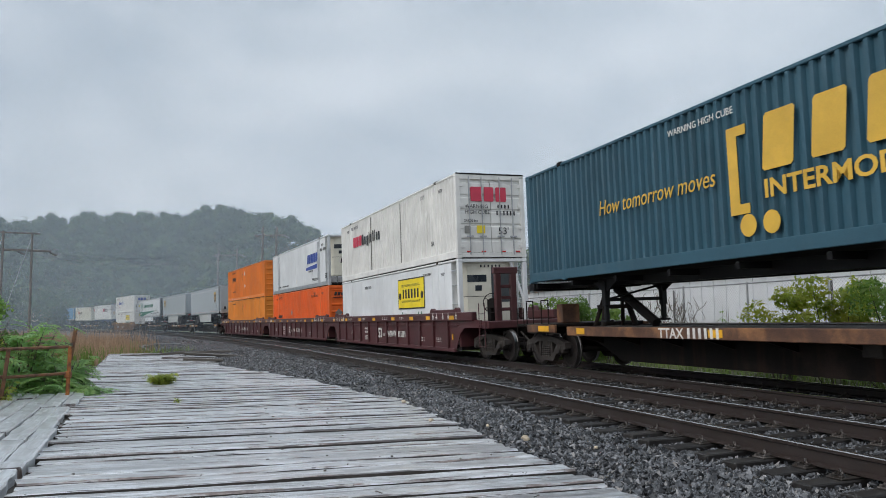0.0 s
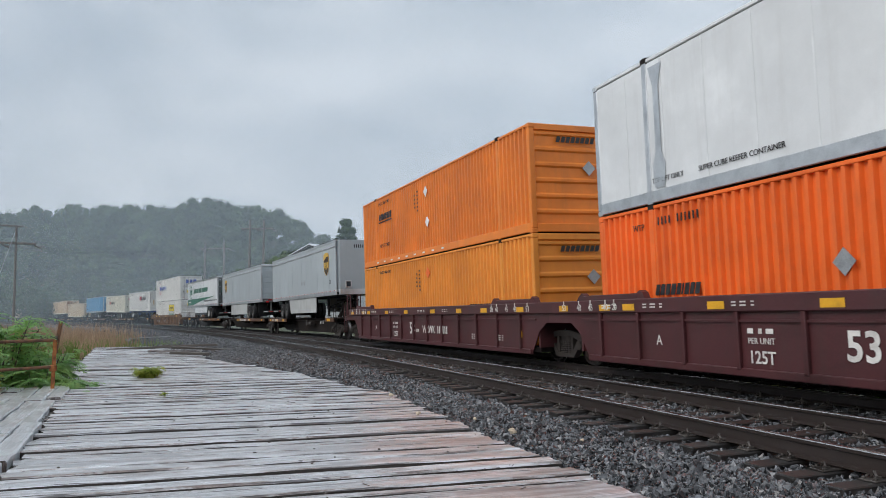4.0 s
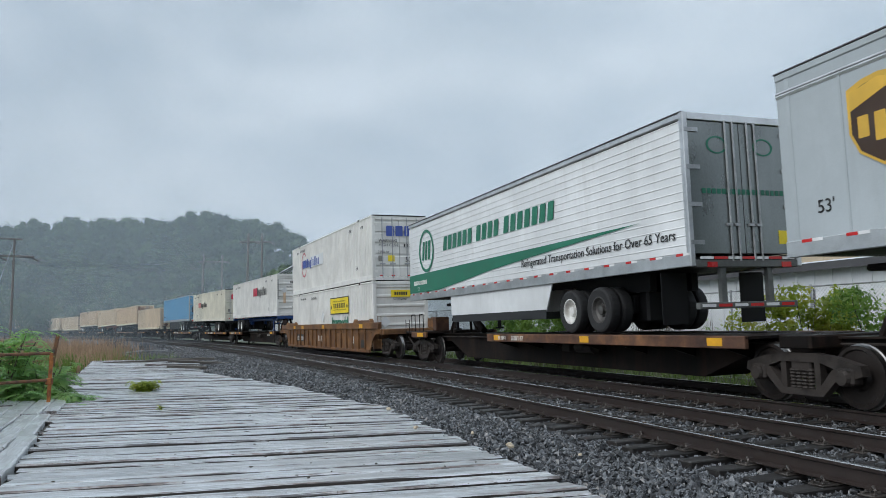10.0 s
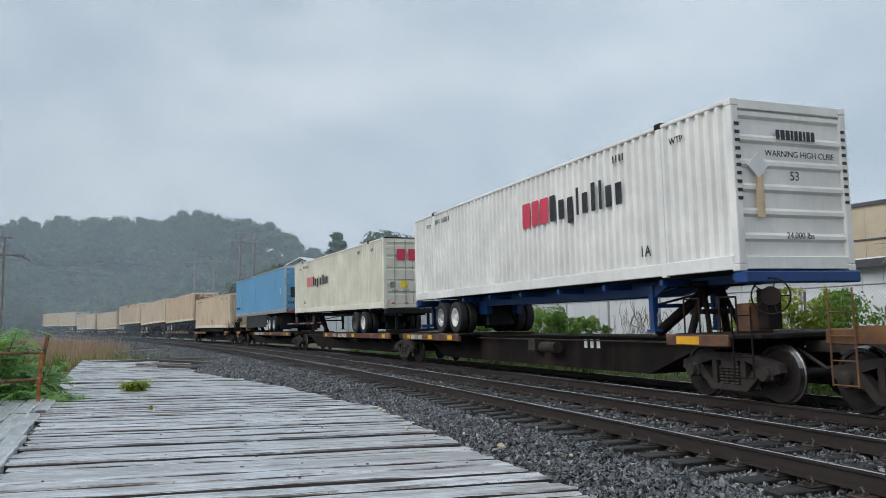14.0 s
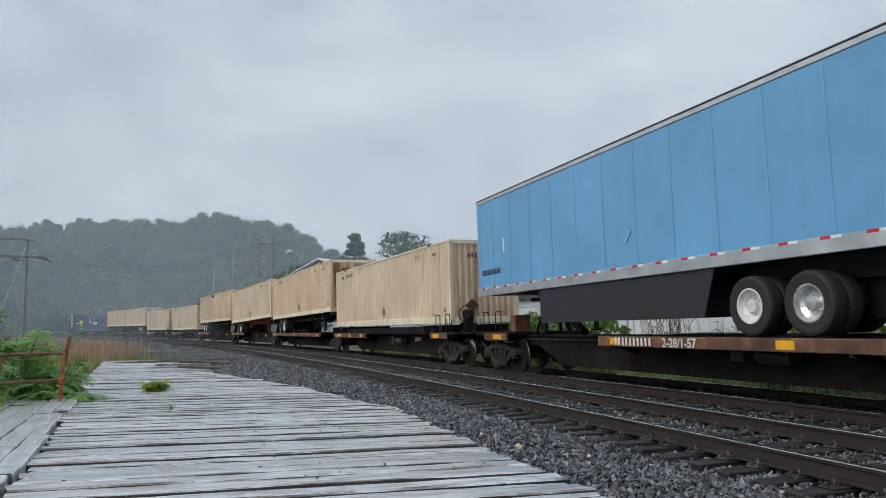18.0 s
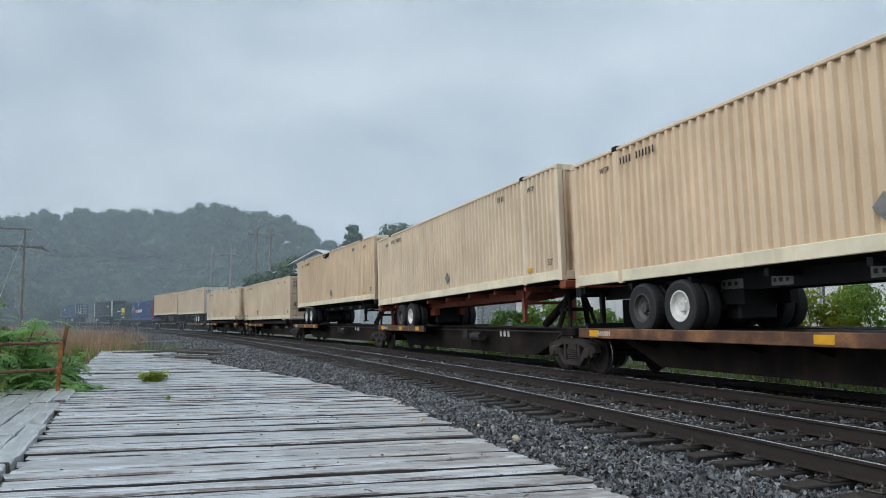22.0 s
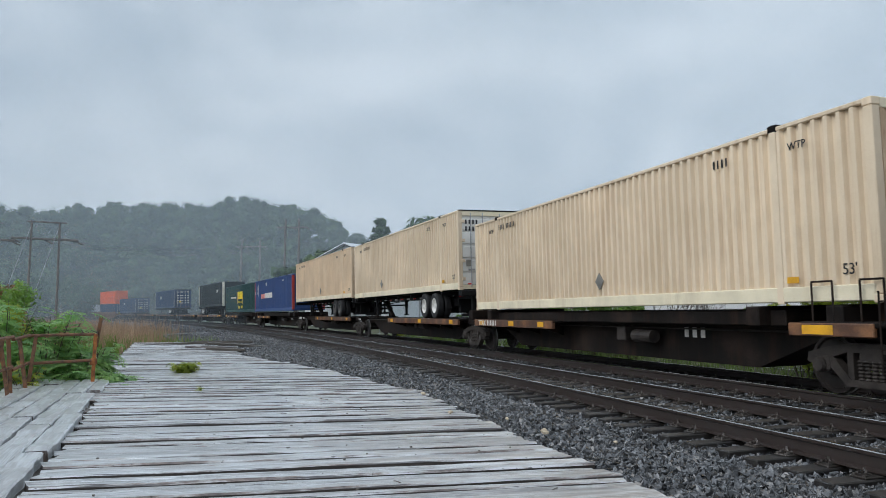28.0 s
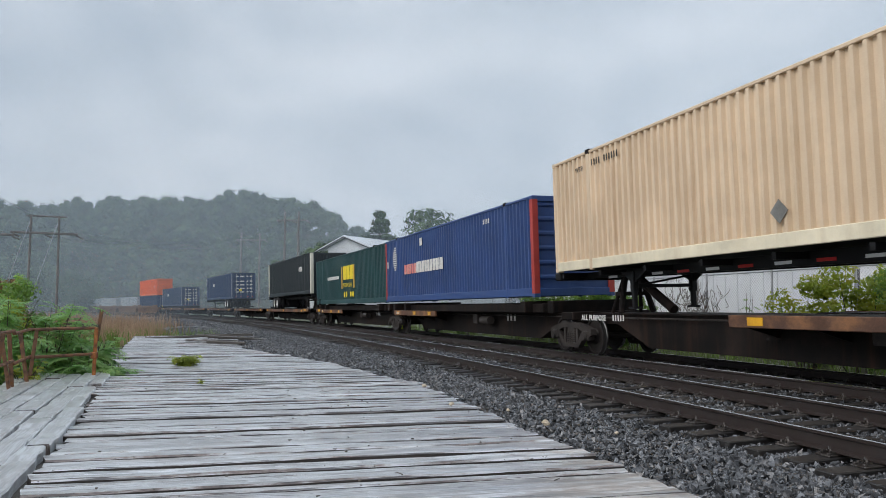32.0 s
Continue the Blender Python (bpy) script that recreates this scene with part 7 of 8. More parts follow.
    if nose < 0:
        if rear == "roll":
            d = None
            for k in range(6):
                z0 = 0.24 + k * (H - 0.4) / 6
                part("door_panel", Mesh().cbox(L - 0.09, L - 0.035, -W + 0.1, W - 0.1, z0, z0 + (H - 0.4) / 6 - 0.006, 0.008), end_mat, c)
            part("door_latch", Mesh().cbox(L - 0.04, L - 0.01, -0.1, 0.1, 1.75, 2.1, 0.01).tube((L, 0.8, 0.6), (L, 0.8, 2.4), 0.015, 6), "galv", c)
            patch_end(c, L - 0.03, "sign_yellow", 0.55, 0.95, 0.5, 0.85, "warning_label")
        else:
            for sd in (-1, 1):
                y0, y1 = sorted((sd * 0.008, sd * (W - 0.1)))
                d = part("door", Mesh().cbox(L - 0.09, L - 0.02, y0, y1, 0.23, H - 0.15, 0.01), end_mat, c, "hinged trailer door")
                for f in (0.12, 0.3):
                    y = sd * (f + 0.05)
                    part("lock_rod", Mesh().tube((L + 0.005, y, 0.1), (L + 0.005, y, H - 0.12), 0.02, 8).box(L - 0.02, L + 0.03, y - 0.1, y + 0.02, 0.75, 0.8), "galv", d)
                for z in (0.4, 1.1, 1.8, 2.5):
                    ye = sd * (W - 0.02)
                    part("hinge", Mesh().box(L - 0.03, L + 0.01, min(ye, ye - sd * 0.3), max(ye, ye - sd * 0.3), z, z + 0.08), "galv", d)
            patch_end(c, L - 0.012, "sign_yellow", 0.8, 1.12, 0.42, 0.68, "warning_label")
        for y in (-0.95, 0.8):
            patch_end(c, L + 0.01, "red_tape", y, y + 0.22, -0.02, 0.08, "tail_lamp")
        for i in range(7):
            y = -1.1 + i * 0.32
            patch_end(c, L + 0.004, "red_tape" if i % 2 else "white_tape", y, y + 0.3, 0.13, 0.18, "reflective_tape")
        gg = Mesh()
        for sd in (-1, 1):
            gg.box(L - 0.15, L - 0.05, sd * 0.55 - 0.06, sd * 0.55 + 0.06, -0.72, 0.0)
        gg.cbox(L - 0.14, L - 0.02, -1.15, 1.15, -0.78, -0.66, 0.01)
        part("rear_guard", gg, "guard_grey", c, "grey steel underride guard")
        for i in range(6):
            y = -1.1 + i * 0.37
            patch_end(c, L - 0.016, "red_tape" if i % 2 else "white_tape", y, y + 0.3, -0.745, -0.69, "reflective_tape")
        for sd in (-1, 1):
            part("mudflap", Mesh().box(L - 1.0, L - 0.98, sd * 0.95 - 0.3, sd * 0.95 + 0.3, -floor_gap + 0.15, -0.05), "black", c)
    rear_x = -nose * (L - (3.55 if nose > 0 else 3.8))
    road_wheels(c, (rear_x - 0.62, rear_x + 0.62), -floor_gap + 0.5, rim, rim2)
    part("slider", Mesh().box(rear_x - 1.4, rear_x + 1.6, -0.62, -0.45, -0.35, 0.03).box(rear_x - 1.4, rear_x + 1.6, 0.45, 0.62, -0.35, 0.03), "black", c)
    landing_gear(c, nose * (L - 3.4), 0.03, -floor_gap + 0.13)
    a, b = sorted((rear_x + nose * 1.45, rear_x + nose * 8.3))
    for sd in (-1, 1):
        lo, hi = sorted((sd * 1.22, sd * 1.25))
        cut = 0.35
        low = -0.62 if ribs == "h" else -0.86
        part("side_skirt", Mesh().prism([(a + (cut if nose > 0 else 0.05), low), (b - (cut if nose < 0 else 0.05), low), (b, 0.03), (a, 0.03)], lo, hi), skirt, c, "side skirt panel under the floor")
        if ribs == "h":
            part("skirt_flap", Mesh().box(a + 0.1, b - 0.4, lo + 0.006, hi - 0.006, -0.84, low), "black_skirt", c, "black rubber flap below the skirt")
    return c


def ride(ob, s, z, tilt=0.0):
    """Let a load travel with the train: s metres along the line at the start, z above the rail, tilt in degrees."""
    MOVING.append((ob, (s, s), z, tilt))
    return ob


def tilt_of(z_front, z_back, length=16.15):
    return -math.degrees(math.atan2(z_front - z_back, length))


# ---- the train, front to back ----
WELLS, SPINES = "articulated well cars", "articulated spine cars"
PLAT = 1.05


def on_well(low, high, s):
    ride(low, s, 0.40)
    ride(high, s, 3.32)


def boxed(box, s, front, back, ch=None):
    """A container riding on a chassis, given the heights of its two top edges."""
    z = (front + back) / 2 - 2.908
    t = tilt_of(front, back)
    ride(box, s, z, t)
    if ch:
        ride(ch, s, z, t)


N = pose
F = -1.299

# blue-green container on a chassis
spine_car(4.2, 21.7, "grimy brown spine car carrying a blue-green container", SPINES, [(-7.0, 3.6)], (-6.9, -1), coupled=(False, True), words=[("t", "TTAX", 0.2), ("b", 6, 0.19)], words_at=-3.2)
csx = container("container", "blue-green corrugated container with large yellow marks on a chassis", "teal", pitch=0.28)
boxed(csx, 14.04, 5.1, 5.1, chassis("black container chassis with landing legs", "black", 2.19, PLAT, nose=-1))
lettering("How tomorrow moves", 0.34, csx, N(-4.3, F, 1.34), "gold", shear=0.2, wide=0.9)
part("bracket_mark", Mesh().box(0.05, 0.29, F - 0.004, F, 0.75, 2.25).box(0.29, 0.52, F - 0.004, F, 2.08, 2.25).box(0.29, 0.52, F - 0.004, F, 0.75, 0.92), "gold", csx)
bars([0.66, 0.62, 0.74], 0.92, 0.36, csx, N(0.85, F, 1.38), "gold", slant=0.12)
lettering("INTERMODAL", 0.3, csx, N(0.85, F, 0.95), "gold", bold=0.01, wide=1.2)
dots = Mesh()
for x in (0.45, 0.98, 3.5, 4.0):
    dots.tube((x, F, 0.55), (x, F - 0.004, 0.55), 0.19, 18)
part("wheel_dots", dots, "gold", csx)
lettering("WARNING HIGH CUBE", 0.13, csx, N(-1.6, F, 2.5), "white_ink")

# three maroon well units
WLAB = "maroon well car with white stencils and yellow patches"
w1 = well_car(25.5, 45.7, "maroon", WLAB, WELLS, True, True, (True, False), load=35.55)
w2 = well_car(45.7, 64.9, "maroon", WLAB, WELLS, False, True, load=54.75)
w3 = well_car(64.9, 84.2, "maroon", WLAB, WELLS, False, True, (False, True), load=74.15)
for w, q in ((w1, 0.05), (w2, 0.55), (w3, 0.4)):
    well_marks(w, q)
brake_wheel(w1, 10.3, 1.75, -1.0)
for y in (-0.9, -0.38):
    part("rack_post", Mesh().cbox(10.45, 10.6, y - 0.1, y + 0.1, 1.1, 2.8, 0.02), "maroon", w1, "tall maroon perforated end post")
part("rack_head", Mesh().cbox(10.44, 10.61, -1.05, -0.23, 2.64, 2.84, 0.02), "maroon", w1)
part("rack_shelf", Mesh().cbox(10.3, 10.9, -1.1, 1.1, 1.08, 1.2, 0.02), "maroon", w1)
for z in (1.5, 1.85, 2.2):
    part("rack_plate", Mesh().cbox(10.47, 10.58, -0.8, -0.48, z, z + 0.1, 0.01), "maroon", w1)
g = Mesh()
for y in (-1.2, -0.7):
    for x in (-10.3, -10.9):
        g.tube((x, y, 1.1), (x, y, 2.2), 0.03, 8)
    g.tube((-10.3, y, 2.2), (-10.9, y, 2.2), 0.03, 8)
part("grab_rail", g, "maroon", w3)

xpo = container("container", "white corrugated container with red and black marks, stacked on top", "white_box", front="doors", pitch=0.31)
jbr = container("refrigerated_container", "white smooth refrigerated container with a yellow panel", "white_smooth", style="smooth", front="fridge")
on_well(jbr, xpo, 35.55)
bars([0.5, 0.42, 0.46], 0.5, 0.08, xpo, N(-5.6, F, 1.6), "red_ink", slant=0.05)
bars([0.26, 0.25, 0.25, 0.1, 0.22, 0.16, 0.1, 0.22, 0.22], 0.5, 0.15, xpo, N(-3.95, F, 1.6), "black_ink", shape="cxgcxccxx")
bars([0.42, 0.36, 0.4], 0.5, 0.08, xpo, N(8.084, -0.75, 1.95, 0, 0, 90), "red_ink")
lettering("WARNING", 0.13, xpo, N(8.084, -0.98, 1.72, 0, 0, 90))
lettering("HIGH CUBE", 0.13, xpo, N(8.084, -0.98, 1.52, 0, 0, 90))
bars([0.09] * 4, 0.13, 0.04, xpo, N(8.084, 0.25, 1.72, 0, 0, 90), "black_ink", "unit_number")
bars([0.09] * 6, 0.15, 0.04, xpo, N(8.084, 0.2, 1.48, 0, 0, 90), "black_ink", "unit_number")
lettering("53'", 0.25, xpo, N(8.084, 0.25, 0.82, 0, 0, 90))
lettering("24,000 lbs", 0.09, xpo, N(8.084, -1.02, 1.24, 0, 0, 90))
stencils(xpo, F, size=False)
lettering("1A", 0.2, xpo, N(5.55, F, 0.62))
placard(xpo, 5.2, 1.85, F, 0.15, "white_box")
for x in (-2.43, 2.0):
    part("dark_seam", Mesh().box(x, x + 0.065, F - 0.003, F + 0.03, 0.3, 2.75), "grey_plate", xpo)


def yellow_panel(c, x, z, w, h, F=F):
    patch(x - 0.05, x + w + 0.05, z - 0.05, z + h + 0.05, F, c, "black_ink", "panel_border", 0.004)
    patch(x, x + w, z, z + h, F - 0.005, c, "sign_yellow", "yellow_panel", 0.004, "bright yellow sign panel")
    g = Mesh()
    for k in range(3):
        g.box(x + w * 0.14, x + w * 0.86, F - 0.013, F - 0.009, z + h * (0.2 + 0.025 * k), z + h * (0.21 + 0.025 * k))
        g.box(x + w * 0.14, x + w * 0.86, F - 0.013, F - 0.009, z + h * (0.76 + 0.03 * k), z + h * (0.77 + 0.03 * k))
    for q in (0.07, 0.93):
        g.tube((x + w * q, F - 0.008, z + h * 0.42), (x + w * q, F - 0.012, z + h * 0.42), h * 0.13, 14)
    part("scroll_lines", g, "black_ink", c)
    bars([w * 0.05, w * 0.055, w * 0.065, w * 0.065, w * 0.065, w * 0.06], h * 0.32, w * 0.052, c, N(x + w * 0.19, F - 0.0105, z + h * 0.34), "black_ink")


yellow_panel(jbr, 1.55, 1.36, 3.1, 1.12)
lettering("Intermodal", 0.34, jbr, N(1.95, F, 0.86), "green_ink", bold=0.012, wide=1.15)
bars([0.05] * 10, 0.09, 0.035, jbr, N(4.6, F, 2.5), "black_ink", "stencil")
lettering("WTP", 0.12, jbr, N(6.45, F, 2.4))
bars([0.07] * 10, 0.13, 0.04, jbr, N(-3.6, F, 2.35), "black_ink", "unit_number")

mar = container("refrigerated_container", "off-white refrigerated container with a blue mark and grey lifting posts", "white_smooth", style="smooth", front="fridge", post_mat="alu", rail_mat="alu")
sc1 = container("container", "red-orange corrugated container in the well", "red_orange", front="ribs", pitch=0.26)
on_well(sc1, mar, 54.75)
bars([0.42, 0.36, 0.34, 0.34, 0.32, 0.4], 0.55, 0.07, mar, N(3.0, F, 1.55), "blue_ink", slant=0.25)
part("swoosh", Mesh().prism([(2.65, 1.15), (5.45, 1.15), (5.55, 1.42), (2.75, 1.32)], F - 0.004, F), "blue_ink", mar, "sky-blue bar under the mark")
bars([0.06] * 12, 0.1, 0.03, mar, N(3.4, F, 1.0), "black_ink", "stencil")
lettering("TOP LIFT ONLY", 0.17, mar, N(4.2, F, 0.42))
lettering("SUPER CUBE REEFER CONTAINER", 0.1, mar, N(-4.6, F, 0.4))
lettering("TOP LIFT ONLY", 0.1, mar, N(-6.0, F, 0.4))
lettering("WTP", 0.15, mar, N(6.6, F, 2.35))
bars([0.09] * 4, 0.17, 0.04, mar, N(6.3, F, 2.08), "black_ink", "unit_number")
bars([0.09] * 6, 0.17, 0.04, mar, N(7.0, F, 2.08), "black_ink", "unit_number")
lettering("53", 0.28, mar, N(7.35, F, 0.45), bold=0.004)
bars([0.14] * 6, 0.3, 0.04, mar, N(7.995, -0.55, 1.28, 0, 0, 90), "black_ink", slant=0.2)
placard(mar, 0.0, 0.62, F, 0.16, "white_box")
for x in (-5.75, 5.75):
    part("lift_shield", Mesh().prism([(x - 0.16, 0.3), (x + 0.16, 0.3), (x + 0.2, 0.75), (x + 0.09, 1.0), (x + 0.09, 2.3), (x + 0.22, 2.7), (x - 0.22, 2.7), (x - 0.09, 2.3), (x - 0.09, 1.0), (x - 0.2, 0.75)], F - 0.003, F + 0.004), "alu", mar, "aluminium wear plate")


def orange_marks(c, x, z, scale=1.0, F=F):
    bars([0.15 * scale, 0.16 * scale, 0.16 * scale, 0.17 * scale, 0.14 * scale, 0.06 * scale, 0.16 * scale, 0.14 * scale, 0.16 * scale], 0.26 * scale, 0.045 * scale, c, N(x, F, z), "black_ink", slant=0.3)
    part("underline", Mesh().box(x - 0.05, x + 1.75 * scale, F - 0.004, F, z - 0.11 * scale, z - 0.06 * scale), "black_ink", c)


orange_marks(sc1, -6.1, 1.15, 0.8)
bars([0.15, 0.16, 0.16, 0.17, 0.14, 0.06, 0.16, 0.14, 0.16], 0.2, 0.04, sc1, N(8.084, -1.0, 2.32, 0, 0, 90), "black_ink", slant=0.3)
part("nose_underline", Mesh().box(8.078, 8.088, -1.05, 0.85, 2.2, 2.25), "black_ink", sc1)
part("nose_placard", Mesh().prism([(-0.95, 1.35), (-0.72, 1.12), (-0.49, 1.35), (-0.72, 1.58)], 8.06, 8.085, "x"), "grey_plate", sc1)
stencils(sc1, F, size=False)
placard(sc1, -1.6, 1.5, F, 0.2, "galv")
lettering("STACK 2 HIGH ONLY", 0.13, sc1, N(3.9, F, 2.35))

sc2 = container("container", "orange corrugated container stacked on another", "orange", front="ribs", pitch=0.27)
sc3 = container("container", "faded orange-yellow corrugated container in the well", "orange_yellow", front="ribs", pitch=0.27)
on_well(sc3, sc2, 74.15)
orange_marks(sc2, -5.6, 1.9, 1.0)
for c in (sc2, sc3):
    placard(c, 0.2, 2.3, F, 0.2, "white_tape" if c is sc2 else "red_orange")
    bars([0.09, 0.09, 0.09, 0.09], 0.12, 0.06, c, N(-1.05, F, 2.35, 0, 90, 0), "black_ink", "unit_number")
    bars([0.09] * 6, 0.12, 0.05, c, N(-0.75, F, 2.45, 0, 90, 0), "black_ink", "unit_number")
    lettering("STACK 2 HIGH ONLY", 0.12, c, N(-5.7, F, 2.55))
    part("nose_placard", Mesh().prism([(0.3, 1.75), (0.5, 1.55), (0.7, 1.75), (0.5, 1.95)], 8.06, 8.085, "x"), "galv", c)
    bars([0.11] * 8, 0.16, 0.04, c, N(8.084, -0.5, 2.42, 0, 0, 90), "black_ink", slant=0.3)
placard(sc2, 0.3, 1.2, F, 0.2, "white_tape")
lettering("TOP LIFT ONLY", 0.15, sc2, N(-5.6, F, 0.75))
orange_marks(sc3, 3.8, 0.9, 0.9)
for i in range(9):
    patch(-6.0 + i * 0.95, -5.75 + i * 0.95, 0.11, 0.17, F - 0.002, sc2, "white_tape", "reflector")

# three spine units with road trailers
SL = "long low spine car, grimy black girder with rusty sills"
spine_car(87.9, 105.3, SL, SPINES, [(-7.9, -2.4)], (7.2, 1), coupled=(True, False), words=[("b", 6, 0.1), ("t", "2-28/1-57", 0.17)], words_at=-6.6)
spine_car(105.3, 123.65, SL, SPINES, [(-2.0, 8.3)], (-7.9, -1), front_truck=False, words=[("t", "TWIN 28'-ALL PURPOSE", 0.17), ("b", 4, 0.15)], words_at=-0.6)
spine_car(123.65, 141.2, SL, SPINES, [(-2.4, 7.9)], (-7.3, -1), front_truck=False, coupled=(False, True), words=[("b", 6, 0.1), ("t", "2-28/1-57", 0.12)], words_at=-1.6)


def shield(c, x, z, r, F=-1.31):
    """Gold and brown shield as plain shapes."""
    pts = [(-1, 0.95), (-0.5, 1.12), (0, 1.18), (0.5, 1.12), (1, 0.95), (1, -0.25), (0.72, -0.8), (0, -1.25), (-0.72, -0.8), (-1, -0.25)]
    part("shield_border", Mesh().prism([(x + a * r, z + b * r) for a, b in pts], F - 0.004, F), "gold", c)
    part("shield_field", Mesh().prism([(x + a * r * 0.9, z + b * r * 0.9 - 0.02) for a, b in pts], F - 0.008, F - 0.004), "brown_ink", c)
    part("shield_band", Mesh().prism([(x - 0.9 * r, z + 0.84 * r), (x, z + 1.05 * r), (x + 0.9 * r, z + 0.84 * r), (x + 0.9 * r, z + 0.72 * r), (x + 0.2 * r, z + 0.72 * r), (x - 0.9 * r, z + 0.35 * r)], F - 0.012, F - 0.008), "gold", c)
    bars([0.34 * r, 0.34 * r, 0.34 * r], 0.78 * r, 0.18 * r, c, N(x - 0.7 * r, F - 0.008, z - 0.42 * r), "gold", shape="xgx")


FT = -1.298
u1 = trailer("trailer", "light grey smooth-sided road trailer with a gold and brown shield", "grey_trailer", 2.87, 1.2, nose=1, rear="roll", rim="rim_dark", rim2="rim_dark")
ride(u1, 95.4, 2.25, tilt_of(5.15, 5.08))
shield(u1, 6.25, 1.72, 0.52)
lettering("53'", 0.22, u1, N(6.7, FT, 0.62))
for q in (1.1, 1.75):
    placard(u1, -0.5 + q, 0.95 - q * 0.02, FT, 0.17, "galv")
u2 = trailer("trailer", "light grey panelled road trailer with a roll-up rear door", "grey_trailer", 2.87, 1.2, nose=-1, rear="roll", rim="rim_dark", rim2="rim_dark")
ride(u2, 115.5, 2.26, tilt_of(5.15, 5.1))
shield(u2, -6.2, 1.72, 0.52)
lettering("53'", 0.2, u2, N(-7.4, FT, 0.6))
ff = trailer("refrigerated_trailer", "white ribbed trailer with green marks and steel rear doors", "white_smooth", 2.87, 1.2, nose=-1, ribs="h", rear="swing", end_mat="steel_door", skirt="white_smooth", rim="rim_white", rim2="rim_dark")
ride(ff, 133.95, 2.27, tilt_of(5.16, 5.1))
FR = -1.315
part("ring_mark", ring_mesh(-6.1, 1.72, 0.76, 0.76, 0.86, FR - 0.004, FR), "green_ink", ff)
bars([0.16, 0.16, 0.2], 0.66, 0.13, ff, N(-6.55, FR, 1.4), "green_ink", slant=0.2)
x = -4.4
for word in (6, 4, 7):
    bars([0.29] * word, 0.46, 0.13, ff, N(x, FR, 1.55), "green_ink", slant=0.2)
    x += word * 0.42 + 0.25
part("green_swoosh", Mesh().prism([(-8.0, 0.28), (-4.9, 0.28), (-3.0, 0.42), (-0.5, 0.62), (2.5, 0.78), (5.0, 0.9), (6.6, 0.98), (2.5, 0.96), (-3.0, 0.95), (-8.0, 0.93)], FR - 0.004, FR), "green_ink", ff, "green sweep along the lower side")
lettering("Refrigerated Transportation Solutions for Over 65 Years", 0.2, ff, N(1.3, FR, 0.52), "black_ink", shear=0.1)
bars([0.09] * 12, 0.15, 0.03, ff, N(-7.5, FR - 0.004, 0.55), "white_ink")
lettering("53", 0.14, ff, N(-7.1, FR - 0.004, 0.35), "white_ink")
for y in (-0.75, 0.35):
    part("door_ring_mark", ring_mesh(y + 0.2, 2.28, 0.24, 0.17, 0.82, 8.056, 8.062, 24, axis="x"), "green_ink", ff)
bars([0.085] * 17, 0.1, 0.03, ff, N(8.06, -0.95, 1.35, 0, 0, 90), "green_ink")

# yellow-brown well car
w4 = well_car(145.75, 165.05, "tan_car", "yellow-brown rusty single well car with side ribs", "well cars", True, True, (True, True), load=155.0)
bars([0.22, 0.22, 0.3], 0.3, 0.06, w4, N(-0.2, -1.468, 0.6), "white_ink", "stencil")
lettering("53", 0.32, w4, N(5.95, -1.468, 0.58), "white_ink", bold=0.008)
bars([0.14] * 4, 0.24, 0.05, w4, N(-5.6, -1.468, 0.62), "white_ink", "stencil")
bars([0.12] * 6, 0.2, 0.05, w4, N(-4.7, -1.468, 0.62), "white_ink", "stencil")
patch(-5.7, -3.6, 0.55, 0.95, -1.456, w4, "black_ink", "dark_panel")
patch(7.45, 7.85, 0.4, 0.75, -1.468, w4, "black_ink", "data_panel")
for x in (-6.0, -3.9, 0.8, 7.4):
    patch(x, x + 0.5, 1.26, 1.44, -1.536, w4, "yellow", "yellow_patch")
stg = container("container", "white corrugated container with a blue mark, stacked on top", "white_box", front="doors", pitch=0.3)
jb2 = container("container", "white corrugated container with a yellow panel in the well", "white_box", front="ribs", pitch=0.3)
on_well(jb2, stg, 155.0)
part("ring_mark", ring_mesh(-4.85, 1.7, 0.62, 0.72, 0.9, F - 0.004, F, 40, 5, 37), "red_ink", stg, "open red ring")
patch(-3.4, -0.4, 1.45, 2.05, F + 0.002, stg, "white_smooth", "pale_patch", 0.003)
bars([0.3, 0.28, 0.34], 0.46, 0.05, stg, N(-5.25, F - 0.004, 1.5), "blue_ink")
bars([0.22, 0.24, 0.24, 0.1, 0.2, 0.15, 0.1, 0.2, 0.2], 0.5, 0.14, stg, N(-4.1, F - 0.004, 1.5), "blue_ink", shape="cxgcxccxx")
bars([0.36, 0.34, 0.4], 0.46, 0.08, stg, N(8.084, -0.62, 1.98, 0, 0, 90), "blue_ink")
lettering("WARNING", 0.13, stg, N(8.084, -0.98, 1.72, 0, 0, 90))
lettering("HIGH CUBE", 0.13, stg, N(8.084, -0.98, 1.52, 0, 0, 90))
bars([0.09] * 6, 0.15, 0.04, stg, N(8.084, 0.2, 1.48, 0, 0, 90), "black_ink", "unit_number")
lettering("53'", 0.25, stg, N(8.084, 0.25, 0.82, 0, 0, 90))
lettering("24,000 lbs", 0.09, stg, N(8.084, -1.02, 1.24, 0, 0, 90))
stencils(stg, F, size=False)
lettering("1A", 0.2, stg, N(5.6, F, 0.62))
yellow_panel(jb2, 1.0, 1.62, 3.3, 0.75)
lettering("Intermodal", 0.46, jb2, N(1.2, F, 0.98), "green_ink", bold=0.015, wide=1.05)
lettering("STACK LIMIT 3 HIGH", 0.11, jb2, N(-5.9, F, 2.55))
bars([0.07] * 10, 0.13, 0.05, jb2, N(-3.2, F, 2.5), "black_ink", "unit_number")
patch_end(jb2, 8.082, "sign_yellow", -0.45, 0.5, 2.2, 2.5, "yellow_label")
